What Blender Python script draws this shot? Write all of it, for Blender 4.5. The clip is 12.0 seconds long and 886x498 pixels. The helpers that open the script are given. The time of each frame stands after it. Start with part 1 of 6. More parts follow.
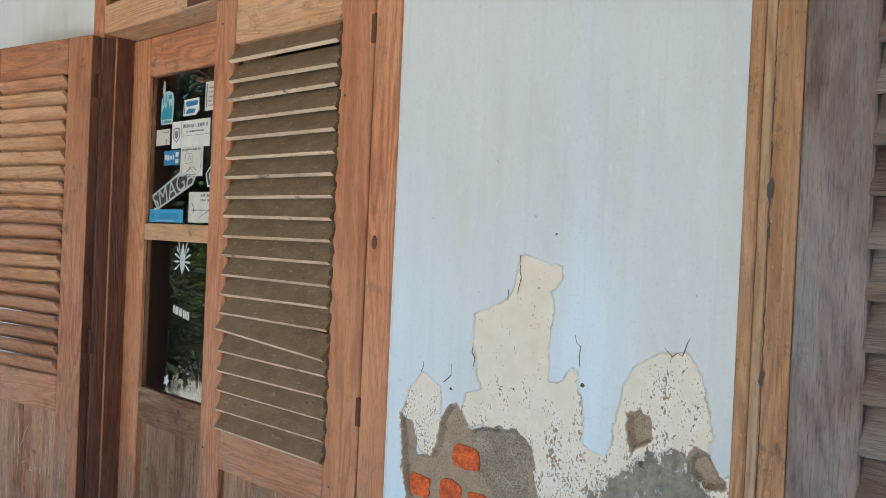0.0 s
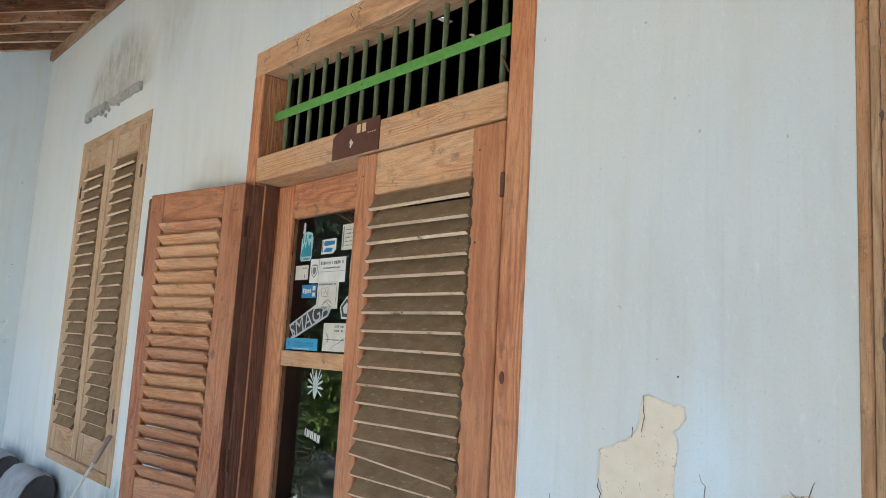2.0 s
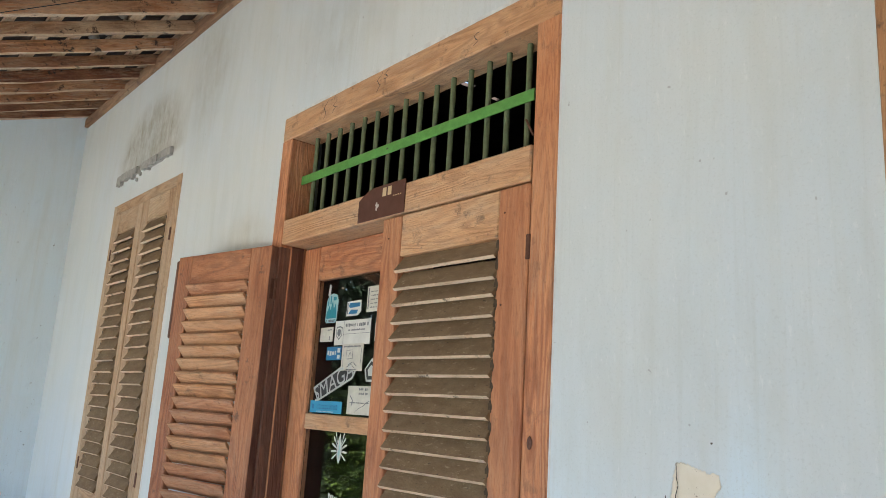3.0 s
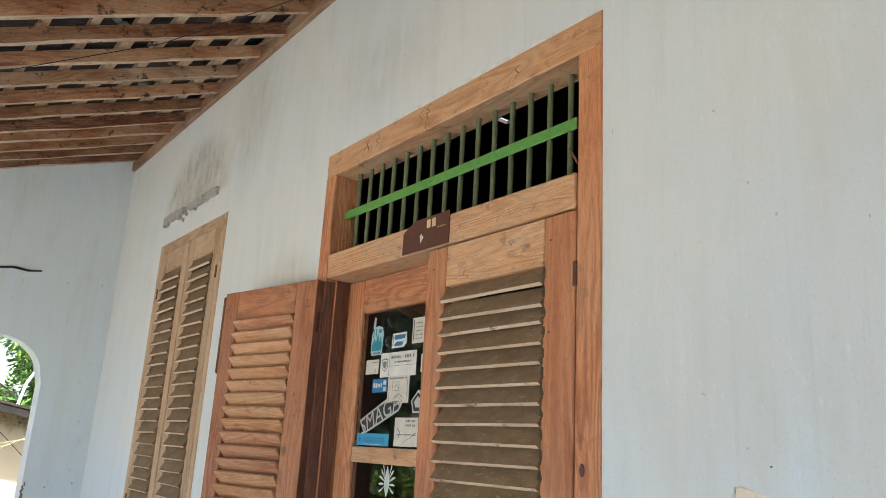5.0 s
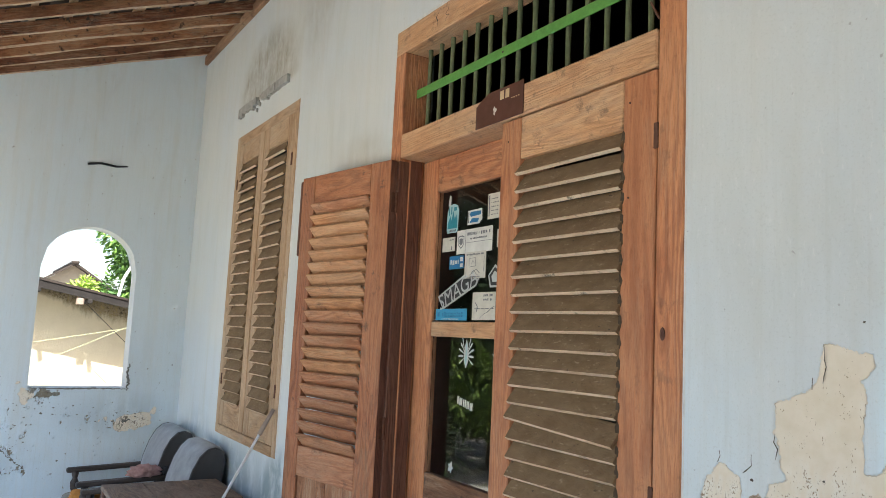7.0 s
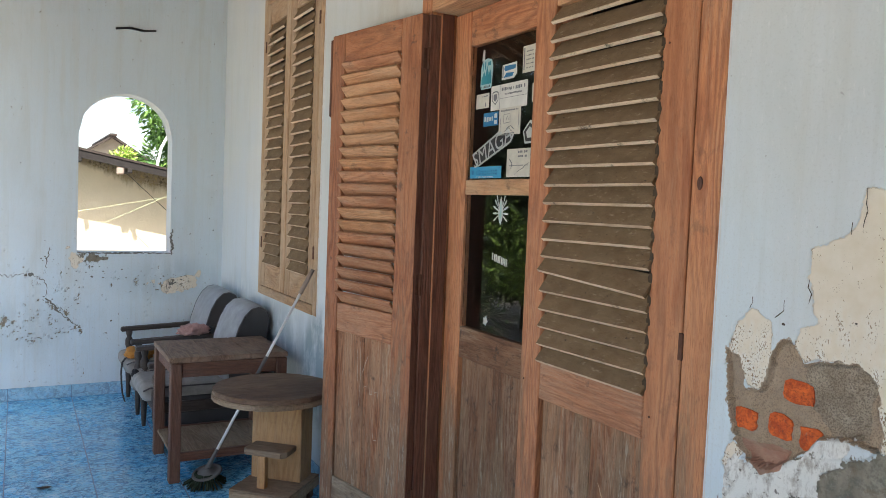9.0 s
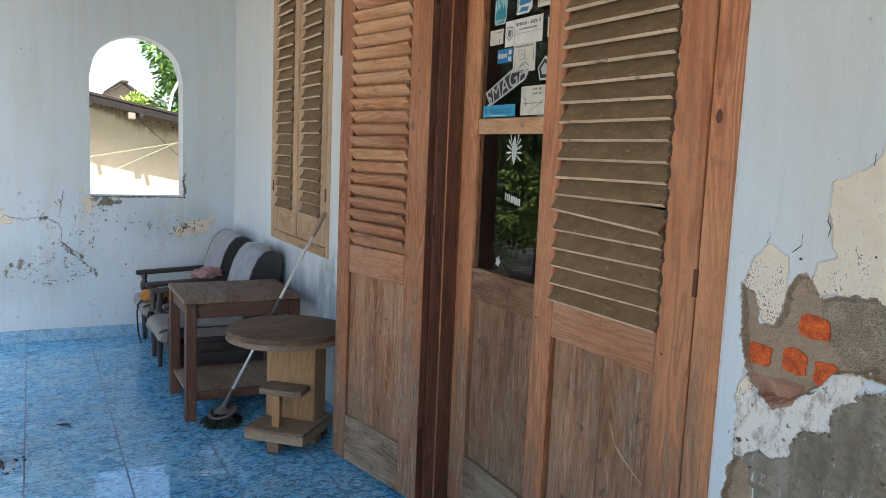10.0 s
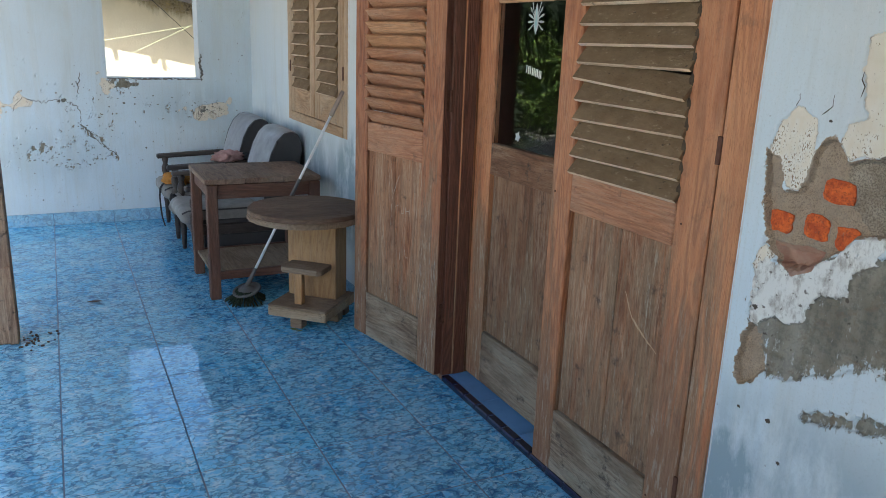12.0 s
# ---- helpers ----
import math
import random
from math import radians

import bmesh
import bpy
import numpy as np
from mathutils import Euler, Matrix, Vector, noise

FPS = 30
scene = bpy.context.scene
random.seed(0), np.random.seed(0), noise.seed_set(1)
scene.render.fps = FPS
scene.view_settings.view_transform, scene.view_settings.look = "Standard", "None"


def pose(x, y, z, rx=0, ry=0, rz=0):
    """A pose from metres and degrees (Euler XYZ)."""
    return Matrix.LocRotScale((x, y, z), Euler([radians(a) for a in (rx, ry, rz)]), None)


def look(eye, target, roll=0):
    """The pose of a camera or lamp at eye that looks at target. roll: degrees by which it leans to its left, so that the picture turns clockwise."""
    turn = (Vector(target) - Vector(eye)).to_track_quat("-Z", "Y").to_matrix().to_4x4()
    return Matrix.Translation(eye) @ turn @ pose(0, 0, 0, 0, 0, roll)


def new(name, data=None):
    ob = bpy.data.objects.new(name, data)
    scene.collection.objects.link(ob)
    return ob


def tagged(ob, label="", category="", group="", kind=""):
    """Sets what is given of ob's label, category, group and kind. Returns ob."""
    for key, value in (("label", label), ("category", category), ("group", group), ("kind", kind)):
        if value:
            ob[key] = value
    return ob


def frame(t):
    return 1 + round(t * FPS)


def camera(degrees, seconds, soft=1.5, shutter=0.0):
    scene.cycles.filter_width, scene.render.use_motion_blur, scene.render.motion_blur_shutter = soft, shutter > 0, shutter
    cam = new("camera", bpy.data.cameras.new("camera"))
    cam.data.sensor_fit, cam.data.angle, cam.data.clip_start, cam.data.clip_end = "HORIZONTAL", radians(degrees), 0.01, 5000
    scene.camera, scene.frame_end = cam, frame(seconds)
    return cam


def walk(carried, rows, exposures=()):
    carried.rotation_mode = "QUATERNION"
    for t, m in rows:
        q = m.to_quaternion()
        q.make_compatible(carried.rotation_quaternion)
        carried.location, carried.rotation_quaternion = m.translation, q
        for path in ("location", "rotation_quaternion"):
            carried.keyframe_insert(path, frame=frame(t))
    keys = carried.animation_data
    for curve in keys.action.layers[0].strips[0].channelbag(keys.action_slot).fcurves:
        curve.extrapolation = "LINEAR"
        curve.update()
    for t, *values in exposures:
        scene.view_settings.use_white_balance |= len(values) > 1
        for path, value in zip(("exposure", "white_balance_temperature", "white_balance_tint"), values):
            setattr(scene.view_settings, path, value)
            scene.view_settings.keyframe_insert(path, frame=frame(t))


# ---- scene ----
cam = camera(60.1, 12.0, soft=0.5)
PATH = [
    (0, (1.252, -1.208, 1.567), (-0.062, 0.299, 1.545), 2.5),
    (0.5, (1.288, -1.244, 1.588), (-0.199, 0.093, 1.604), 2.9),
    (1, (1.304, -1.323, 1.58), (-0.201, -0.01, 1.681), 3.3),
    (1.5, (1.313, -1.362, 1.594), (-0.176, -0.04, 1.778), 3.3),
    (2, (1.317, -1.382, 1.607), (-0.171, -0.074, 1.876), 3.4),
    (2.5, (1.317, -1.387, 1.612), (-0.183, -0.112, 1.962), 3.5),
    (3, (1.313, -1.389, 1.613), (-0.2, -0.15, 2.032), 3.6),
    (5, (1.306, -1.422, 1.581), (-0.249, -0.273, 2.092), 3.3),
    (5.5, (1.301, -1.411, 1.573), (-0.296, -0.317, 2.077), 3.2),
    (6, (1.297, -1.409, 1.556), (-0.335, -0.348, 2.018), 3.0),
    (6.5, (1.286, -1.406, 1.538), (-0.384, -0.362, 1.886), 2.9),
    (7, (1.278, -1.403, 1.521), (-0.42, -0.371, 1.752), 2.8),
    (9, (1.274, -1.396, 1.479), (-0.47, -0.424, 1.367), 2.3),
    (9.5, (1.263, -1.386, 1.458), (-0.487, -0.431, 1.29), 2.4),
    (10, (1.262, -1.387, 1.444), (-0.485, -0.445, 1.199), 2.4),
    (10.5, (1.26, -1.38, 1.429), (-0.483, -0.456, 1.1), 2.4),
    (11, (1.263, -1.388, 1.42), (-0.471, -0.476, 1.02), 2.3),
    (11.5, (1.266, -1.389, 1.407), (-0.461, -0.491, 0.946), 2.2),
    (12, (1.261, -1.37, 1.387), (-0.459, -0.494, 0.862), 2.2),
]
walk(cam, [(t, look(eye, target, roll)) for t, eye, target, roll in PATH],
     exposures=[(0, 1.90, 6080, 7), (2, 1.90, 6120, 7), (3, 1.89, 6260, 7.5), (5.5, 1.83, 6450, 9), (7, 1.77, 6450, 8), (9.5, 1.63, 6490, 10), (10.5, 1.59, 6200, 7.5), (12, 1.56, 6190, 6)])

# ---- light ----
SUN_EL, SUN_AZ = radians(57), radians(-14)      # azimuth from +x towards +y
world = bpy.data.worlds.new("sky")
scene.world = world
world.use_nodes = True
wt = world.node_tree
sky = wt.nodes.new("ShaderNodeTexSky")
sky.sky_type = 'NISHITA'
sky.sun_disc = False
sky.sun_elevation = SUN_EL
sky.sun_rotation = radians(90) - SUN_AZ
sky.air_density, sky.dust_density, sky.ozone_density = 1.0, 3.0, 1.0
wt.links.new(sky.outputs[0], wt.nodes["Background"].inputs[0])
wt.nodes["Background"].inputs[1].default_value = 0.15
sun_data = bpy.data.lights.new("sun", 'SUN')
sun_data.energy, sun_data.angle, sun_data.color = 5.0, radians(0.6), (1.0, 0.965, 0.90)
sun = new("sun", sun_data)
to_sun = Vector((math.cos(SUN_EL) * math.cos(SUN_AZ), math.cos(SUN_EL) * math.sin(SUN_AZ), math.sin(SUN_EL)))
sun.matrix_world = look(to_sun * 30, (0, 0, 0))

# ---- materials ----


class Mat:
    """A node material: add() puts a node in, with its inputs by name; values may be sockets."""

    def __init__(self, name):
        self.m = bpy.data.materials.new(name)
        self.m.use_nodes = True
        self.t = self.m.node_tree
        self.b = self.t.nodes["Principled BSDF"]

    def put(self, node, key, value):
        socket = node.inputs[key]
        if isinstance(value, bpy.types.NodeSocket):
            self.t.links.new(value, socket)
        elif isinstance(value, tuple) and len(value) == 3 and socket.type == 'RGBA':
            socket.default_value = (*value, 1)
        else:
            socket.default_value = value

    def add(self, kind, ins=None, **props):
        node = self.t.nodes.new("ShaderNode" + kind)
        if "operation" in props:
            node.operation = props["operation"]
        if "use_clamp" in props:
            node.use_clamp = props["use_clamp"]
        if "data_type" in props:
            node.data_type = props["data_type"]
        if "blend_type" in props:
            node.blend_type = props["blend_type"]
        if "feature" in props:
            node.feature = props["feature"]
        if "attribute_name" in props:
            node.attribute_name = props["attribute_name"]
        for k, v in (ins or {}).items():
            self.put(node, k, v)
        return node

    def place(self, scale=(1, 1, 1), shift=True):
        """Object coordinates, scaled, with a shift of their own for every object."""
        v = self.add("TexCoord").outputs["Object"]
        if shift:
            r = self.add("ObjectInfo").outputs["Random"]
            k = self.add("Math", {0: r, 1: 37.0}, operation='MULTIPLY').outputs[0]
            v = self.add("VectorMath", {0: v, 1: k}, operation='ADD').outputs[0]
        return self.add("Mapping", {"Vector": v, "Scale": scale}).outputs[0]

    def noise(self, v, scale=1.0, detail=4.0, rough=0.55, dist=0.0):
        return self.add("TexNoise", {"Vector": v, "Scale": scale, "Detail": detail, "Roughness": rough, "Distortion": dist}).outputs["Fac"]

    def ramp(self, fac, *stops):
        node = self.add("ValToRGB", {"Fac": fac})
        e = node.color_ramp.elements
        while len(e) < len(stops):
            e.new(0.5)
        for n, (p, c) in enumerate(stops):
            e[n].position = p
            e[n].color = (c, c, c, 1) if isinstance(c, (int, float)) else (*c, 1)
        return node.outputs["Color"]

    def mix(self, fac, a, b, blend='MIX'):
        node = self.add("Mix", data_type='RGBA', blend_type=blend)
        for k, v in ((0, fac), (6, a), (7, b)):
            self.put(node, k, v)
        return node.outputs[2]

    def math(self, op, a, b=0.0, clamp=False):
        return self.add("Math", {0: a, 1: b}, operation=op, use_clamp=clamp).outputs[0]

    def attr(self, name):
        return self.add("Attribute", attribute_name=name).outputs["Fac"]

    def done(self, color, rough=0.6, bump=None, strength=0.3, dist=0.002, **more):
        self.put(self.b, "Base Color", color)
        self.put(self.b, "Roughness", rough)
        if bump is not None:
            n = self.add("Bump", {"Height": bump, "Strength": strength, "Distance": dist}).outputs[0]
            self.put(self.b, "Normal", n)
        for k, v in more.items():
            self.put(self.b, k.replace("_", " "), v)
        return self.m


AXIS = {"x": 0, "y": 1, "z": 2}


def dusty():
    """Old timber under a brown crust of dust, scuffed pale in places."""
    m = Mat("dusty_slat")
    n = m.noise(m.place((14, 30, 30)), 1.0, 6, 0.65)
    g = m.noise(m.place((150, 190, 190)), 1.0, 4, 0.7)
    c = m.mix(m.ramp(n, (0.35, 0.0), (0.65, 1.0)), (0.175, 0.108, 0.052), (0.235, 0.155, 0.082))
    c = m.mix(m.ramp(g, (0.34, 0.5), (0.46, 0.0)), c, (0.10, 0.066, 0.036))
    c = m.mix(m.ramp(m.noise(m.place((30, 90, 90)), 1.0, 7, 0.75), (0.58, 0.0), (0.64, 0.7)), c, (0.36, 0.27, 0.17))
    c = m.mix(m.ramp(m.noise(m.place((55, 120, 120)), 1.0, 5, 0.7), (0.63, 0.0), (0.67, 0.8)), c, (0.06, 0.04, 0.025))
    return m.done(c, 0.9, m.math('ADD', n, g), 1.0, 0.003)


def wood(name, light, dark, axis="z", weather=None, amount=0.5, rough=0.55, dirt=0.25, bleach=0.0, low_wear_shade=0.0):
    """Sawn timber with its grain along one axis: growth rings, streaks, open pores, greyed and bleached places."""
    m = Mat(name)

    def along(across, length):
        s = [across] * 3
        s[AXIS[axis]] = length
        return m.place(tuple(s))

    streak = m.noise(along(48.0, 2.6), 1.0, 7, 0.68, 0.5)
    fibre = m.noise(along(210.0, 17.0), 1.0, 5, 0.72, 0.4)
    pores = m.noise(along(420.0, 24.0), 1.0, 3, 0.65)
    big = m.noise(along(5.0, 1.8), 1.0, 6, 0.65, 0.5)
    # flat-sawn figure: contour lines of a stretched field, as arches and eyes
    field = m.noise(along(6.5, 0.85), 1.0, 3, 0.45, 0.35)
    rings = m.math('ADD', m.math('MULTIPLY', m.math('SINE', m.math('MULTIPLY', field, 120.0)), 0.5), 0.5)
    where = m.ramp(m.noise(along(9.0, 1.2), 1.0, 4, 0.6), (0.36, 0.15), (0.62, 1.0))
    mid_tone = tuple(0.4 * p + 0.6 * q for p, q in zip(dark, light))
    c = m.mix(m.ramp(streak, (0.30, 0.0), (0.68, 1.0)), mid_tone, light)
    c = m.mix(m.ramp(big, (0.38, 0.9), (0.60, 0.0)), c, tuple(0.8 * p + 0.2 * q for p, q in zip(dark, light)))
    c = m.mix(m.ramp(fibre, (0.34, 0.42), (0.50, 0.0)), c, tuple(0.75 * d for d in dark))
    c = m.mix(m.math('MULTIPLY', m.ramp(rings, (0.5, 0.0), (0.95, 0.6)), where), c, tuple(0.7 * d for d in dark))
    c = m.mix(m.math('MULTIPLY', m.ramp(rings, (0.05, 0.35), (0.4, 0.0)), where), c, tuple(min(0.85, 1.15 * k) for k in light))
    if weather:
        worn = m.math('MULTIPLY', m.ramp(big, (0.42, 0.0), (0.6, 1.0)), amount)
        worn = m.math('MULTIPLY', worn, m.ramp(streak, (0.3, 0.25), (0.6, 1.0)))
        c = m.mix(worn, c, weather)
    if bleach:
        pale = m.noise(along(130.0, 11.0), 1.0, 7, 0.76, 0.4)
        patch = m.noise(along(9.0, 2.2), 1.0, 5, 0.65, 0.4)
        k = m.math('MULTIPLY', m.ramp(pale, (0.45, 0.0), (0.62, 1.0)), m.ramp(patch, (0.45, 0.06), (0.58, 1.0)))
        c = m.mix(m.math('MULTIPLY', k, bleach), c, (0.55, 0.41, 0.285))
        c = m.mix(m.math('MULTIPLY', m.ramp(patch, (0.32, 1.0), (0.45, 0.0)), 0.6 * bleach), c, tuple(0.35 * d for d in dark))
    if low_wear_shade:
        # ragged grey streaks of wear at the lower end, darkened further for light falloff
        z = m.add("SeparateXYZ", {"Vector": m.add("TexCoord").outputs["Object"]}).outputs[2]
        reach = m.math('MULTIPLY', m.math('SUBTRACT', 1.0, m.math('DIVIDE', z, low_wear_shade)), 0.5)
        reach = m.math('ADD', reach, m.math('MULTIPLY', m.math('SUBTRACT', m.noise(along(13.0, 1.3), 1.0, 8, 0.72, 0.4), 0.5), 1.9))
        k = m.ramp(reach, (0.14, 0.0), (0.34, 0.8))
        grey = m.mix(m.ramp(m.noise(along(70.0, 6.0), 1.0, 8, 0.78), (0.36, 0.0), (0.64, 1.0)), (0.125, 0.075, 0.042), (0.33, 0.225, 0.135))
        c = m.mix(k, c, grey)
        lichen = m.noise(along(75.0, 9.0), 1.0, 8, 0.78)
        k2 = m.math('MULTIPLY', m.ramp(lichen, (0.53, 0.0), (0.60, 0.7)), m.ramp(reach, (0.22, 0.0), (0.5, 1.0)))
        c = m.mix(k2, c, (0.47, 0.44, 0.35))
    c = m.mix(m.ramp(pores, (0.36, 0.4), (0.47, 0.0)), c, tuple(0.5 * d for d in dark))
    spots = m.noise(m.place((14.0, 14.0, 14.0)), 1.0, 9, 0.75)
    c = m.mix(m.math('MULTIPLY', m.ramp(spots, (0.57, 0.0), (0.66, 1.0)), dirt), c, (0.05, 0.038, 0.03))
    flecks = m.noise(along(170.0, 75.0), 1.0, 3, 0.6)
    c = m.mix(m.math('MULTIPLY', m.ramp(flecks, (0.66, 0.0), (0.72, 1.0)), 0.2 + 0.4 * dirt), c, tuple(0.22 * d for d in dark))
    c = m.mix(m.math('MULTIPLY', m.ramp(flecks, (0.30, 1.0), (0.36, 0.0)), 0.5 * dirt), c, tuple(min(0.8, 1.3 * k) for k in light))
    tone = m.add("ObjectInfo").outputs["Random"]
    c = m.mix(m.math('MULTIPLY', tone, 0.25), c, tuple(0.5 * d for d in dark))
    h = m.math('ADD', m.math('ADD', pores, fibre), m.math('ADD', streak, m.math('MULTIPLY', rings, 0.5)))
    return m.done(c, m.ramp(pores, (0.3, min(1.0, rough + 0.2)), (0.7, rough)), h, 0.8, 0.0022)


TEAK_L, TEAK_D = (0.70, 0.305, 0.13), (0.38, 0.118, 0.046)
teak = {a: wood("teak_" + a, TEAK_L, TEAK_D, a, (0.46, 0.27, 0.155), 0.45, dirt=0.6, bleach=0.18, low_wear_shade=0.0) for a in "x"}
teak_stile = wood("teak_stile", TEAK_L, TEAK_D, "z", (0.42, 0.23, 0.125), 0.4, dirt=0.3, bleach=0.2, low_wear_shade=1.2)
teak_ruddy = wood("ruddy_teak", (0.49, 0.19, 0.078), (0.26, 0.077, 0.03), "z", (0.36, 0.19, 0.10), 0.4, dirt=0.7, bleach=0.15, low_wear_shade=1.0)
teak_ruddy_x = wood("ruddy_teak_rail", (0.50, 0.20, 0.083), (0.26, 0.08, 0.032), "x", (0.36, 0.19, 0.10), 0.4, dirt=0.7, bleach=0.15)
ruddy_worn = wood("worn_ruddy_panel", (0.50, 0.225, 0.10), (0.22, 0.078, 0.033), "z", (0.44, 0.32, 0.21), 0.6, 0.75, 0.7, 0.9, low_wear_shade=0.8)
teak_red = {a: wood("red_teak_" + a, (0.22, 0.08, 0.042), (0.10, 0.033, 0.018), a, (0.20, 0.11, 0.07), 0.4) for a in "z"}
teak_low = wood("reddish_rail_teak", (0.62, 0.29, 0.14), (0.38, 0.145, 0.065), "x", (0.40, 0.26, 0.17), 0.7, dirt=0.6, bleach=0.35)
teak_pale = {a: wood("pale_teak_" + a, (0.76, 0.44, 0.22), (0.52, 0.255, 0.115), a, (0.52, 0.36, 0.23), 0.7, dirt=0.6, bleach=0.35) for a in "x"}
# weathered teak, darkened for the shade the inset glazed leaf stands in
shade_teak = {a: wood("shaded_teak_" + a, (0.29, 0.14, 0.068), (0.115, 0.048, 0.023), a, (0.30, 0.19, 0.11), 0.5, 0.75, 0.9, 0.4, low_wear_shade=0.9) for a in "xz"}
teak_gold = wood("golden_teak", (0.60, 0.325, 0.147), (0.34, 0.157, 0.066), "z", (0.34, 0.25, 0.17), 0.5, dirt=0.7)
# lower panels: worn and streaked, in a darker tone than the stiles
teak_worn = {a: wood("worn_teak_" + a, (0.43, 0.205, 0.10), (0.19, 0.075, 0.034), a, (0.40, 0.26, 0.155), 0.6, 0.75, 0.7, 0.85, low_wear_shade=1.25) for a in "z"}
grey_wood = {a: wood("grey_wood_" + a, (0.245, 0.175, 0.145), (0.125, 0.078, 0.062), a, (0.28, 0.262, 0.25), 0.75, 0.75, 0.3, 0.25) for a in "xz"}
win_wood = {a: wood("window_wood_" + a, (0.56, 0.37, 0.205), (0.36, 0.21, 0.11), a, (0.47, 0.37, 0.26), 0.7, 0.7, 0.4, 0.3) for a in "xz"}
rail_grey = wood("lichened_teak", (0.28, 0.205, 0.135), (0.14, 0.088, 0.055), "x", (0.38, 0.34, 0.26), 0.9, 0.8, 0.8, 0.5)
slat_dust = dusty()
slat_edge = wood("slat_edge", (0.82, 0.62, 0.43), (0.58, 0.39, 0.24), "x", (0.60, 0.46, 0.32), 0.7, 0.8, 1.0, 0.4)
slat_bare = wood("bare_slat", (0.66, 0.345, 0.16), (0.41, 0.175, 0.072), "x", (0.50, 0.33, 0.2), 0.5, 0.65, 0.5, 0.3)
slat_red = wood("red_slat", (0.58, 0.27, 0.13), (0.36, 0.14, 0.062), "x", (0.42, 0.27, 0.17), 0.5, 0.65, 0.5, 0.35)
slat_grey = wood("grey_slat", (0.25, 0.185, 0.14), (0.15, 0.10, 0.075), "x", (0.34, 0.30, 0.26), 0.8, 0.8)
table_wood = {a: wood("table_wood_" + a, (0.17, 0.068, 0.036), (0.075, 0.028, 0.017), a, (0.17, 0.11, 0.08), 0.5, 0.5) for a in "xyz"}
table_top = wood("table_top", (0.32, 0.205, 0.135), (0.13, 0.075, 0.048), "x", (0.27, 0.21, 0.16), 0.8, 0.6, 0.8, 0.3)
spool_wood = {a: wood("spool_wood_" + a, (0.50, 0.29, 0.12), (0.36, 0.19, 0.075), a, (0.40, 0.3, 0.2), 0.4, 0.6) for a in "z"}
spool_top = wood("spool_top", (0.19, 0.11, 0.066), (0.07, 0.042, 0.027), "y", (0.20, 0.145, 0.10), 0.6, 0.6, 0.6, 0.15)
spool_side = wood("spool_side", (0.42, 0.32, 0.20), (0.27, 0.19, 0.11), "x", (0.40, 0.33, 0.25), 0.6, 0.75, 0.8, 0.2)
spool_base = wood("spool_base", (0.30, 0.21, 0.13), (0.17, 0.11, 0.065), "x", (0.34, 0.28, 0.21), 0.6, 0.7)
chair_wood = wood("chair_wood", (0.05, 0.036, 0.03), (0.022, 0.016, 0.014), "y", (0.11, 0.09, 0.08), 0.3, 0.4)
rafter_wood = wood("rafter_wood", (0.62, 0.28, 0.125), (0.28, 0.10, 0.045), "y", (0.62, 0.42, 0.25), 0.7, 0.8, 1.5, 0.8)
rafter_dark = wood("dark_rafter_wood", (0.34, 0.12, 0.052), (0.11, 0.037, 0.019), "y", (0.46, 0.28, 0.15), 0.6, 0.8, 1.5, 0.5)
rafter_pale = wood("pale_rafter_wood", (0.66, 0.41, 0.23), (0.34, 0.16, 0.08), "y", (0.64, 0.48, 0.31), 0.8, 0.8, 1.5, 0.8)
rafter_under = wood("pale_rafter_edge", (0.74, 0.54, 0.36), (0.38, 0.21, 0.11), "y", (0.62, 0.48, 0.34), 0.6, 0.85, 1.0, 0.6)
plate_wood = wood("plate_wood", (0.34, 0.19, 0.10), (0.18, 0.09, 0.05), "x", (0.38, 0.27, 0.17), 0.6, 0.8, 0.8)
batten_wood = wood("batten_wood", (0.70, 0.47, 0.29), (0.42, 0.24, 0.13), "x", (0.60, 0.46, 0.33), 0.7, 0.85, 1.0, 0.5)
post_wood = wood("post_wood", (0.42, 0.28, 0.19), (0.19, 0.105, 0.066), "z", (0.46, 0.36, 0.27), 0.8, 0.85, 1.2, 0.7)


def plain(name, color, rough=0.5, metal=0.0, vary=0.18, scale=18.0, bump=0.15, **more):
    m = Mat(name)
    n = m.noise(m.place((scale,) * 3), 1.0, 6, 0.65)
    c = m.mix(m.ramp(n, (0.35, vary), (0.7, 0.0)), color, tuple(0.35 * k for k in color))
    return m.done(c, m.ramp(n, (0.3, min(1, rough + 0.12)), (0.7, rough)), n, bump, 0.002, Metallic=metal, **more)


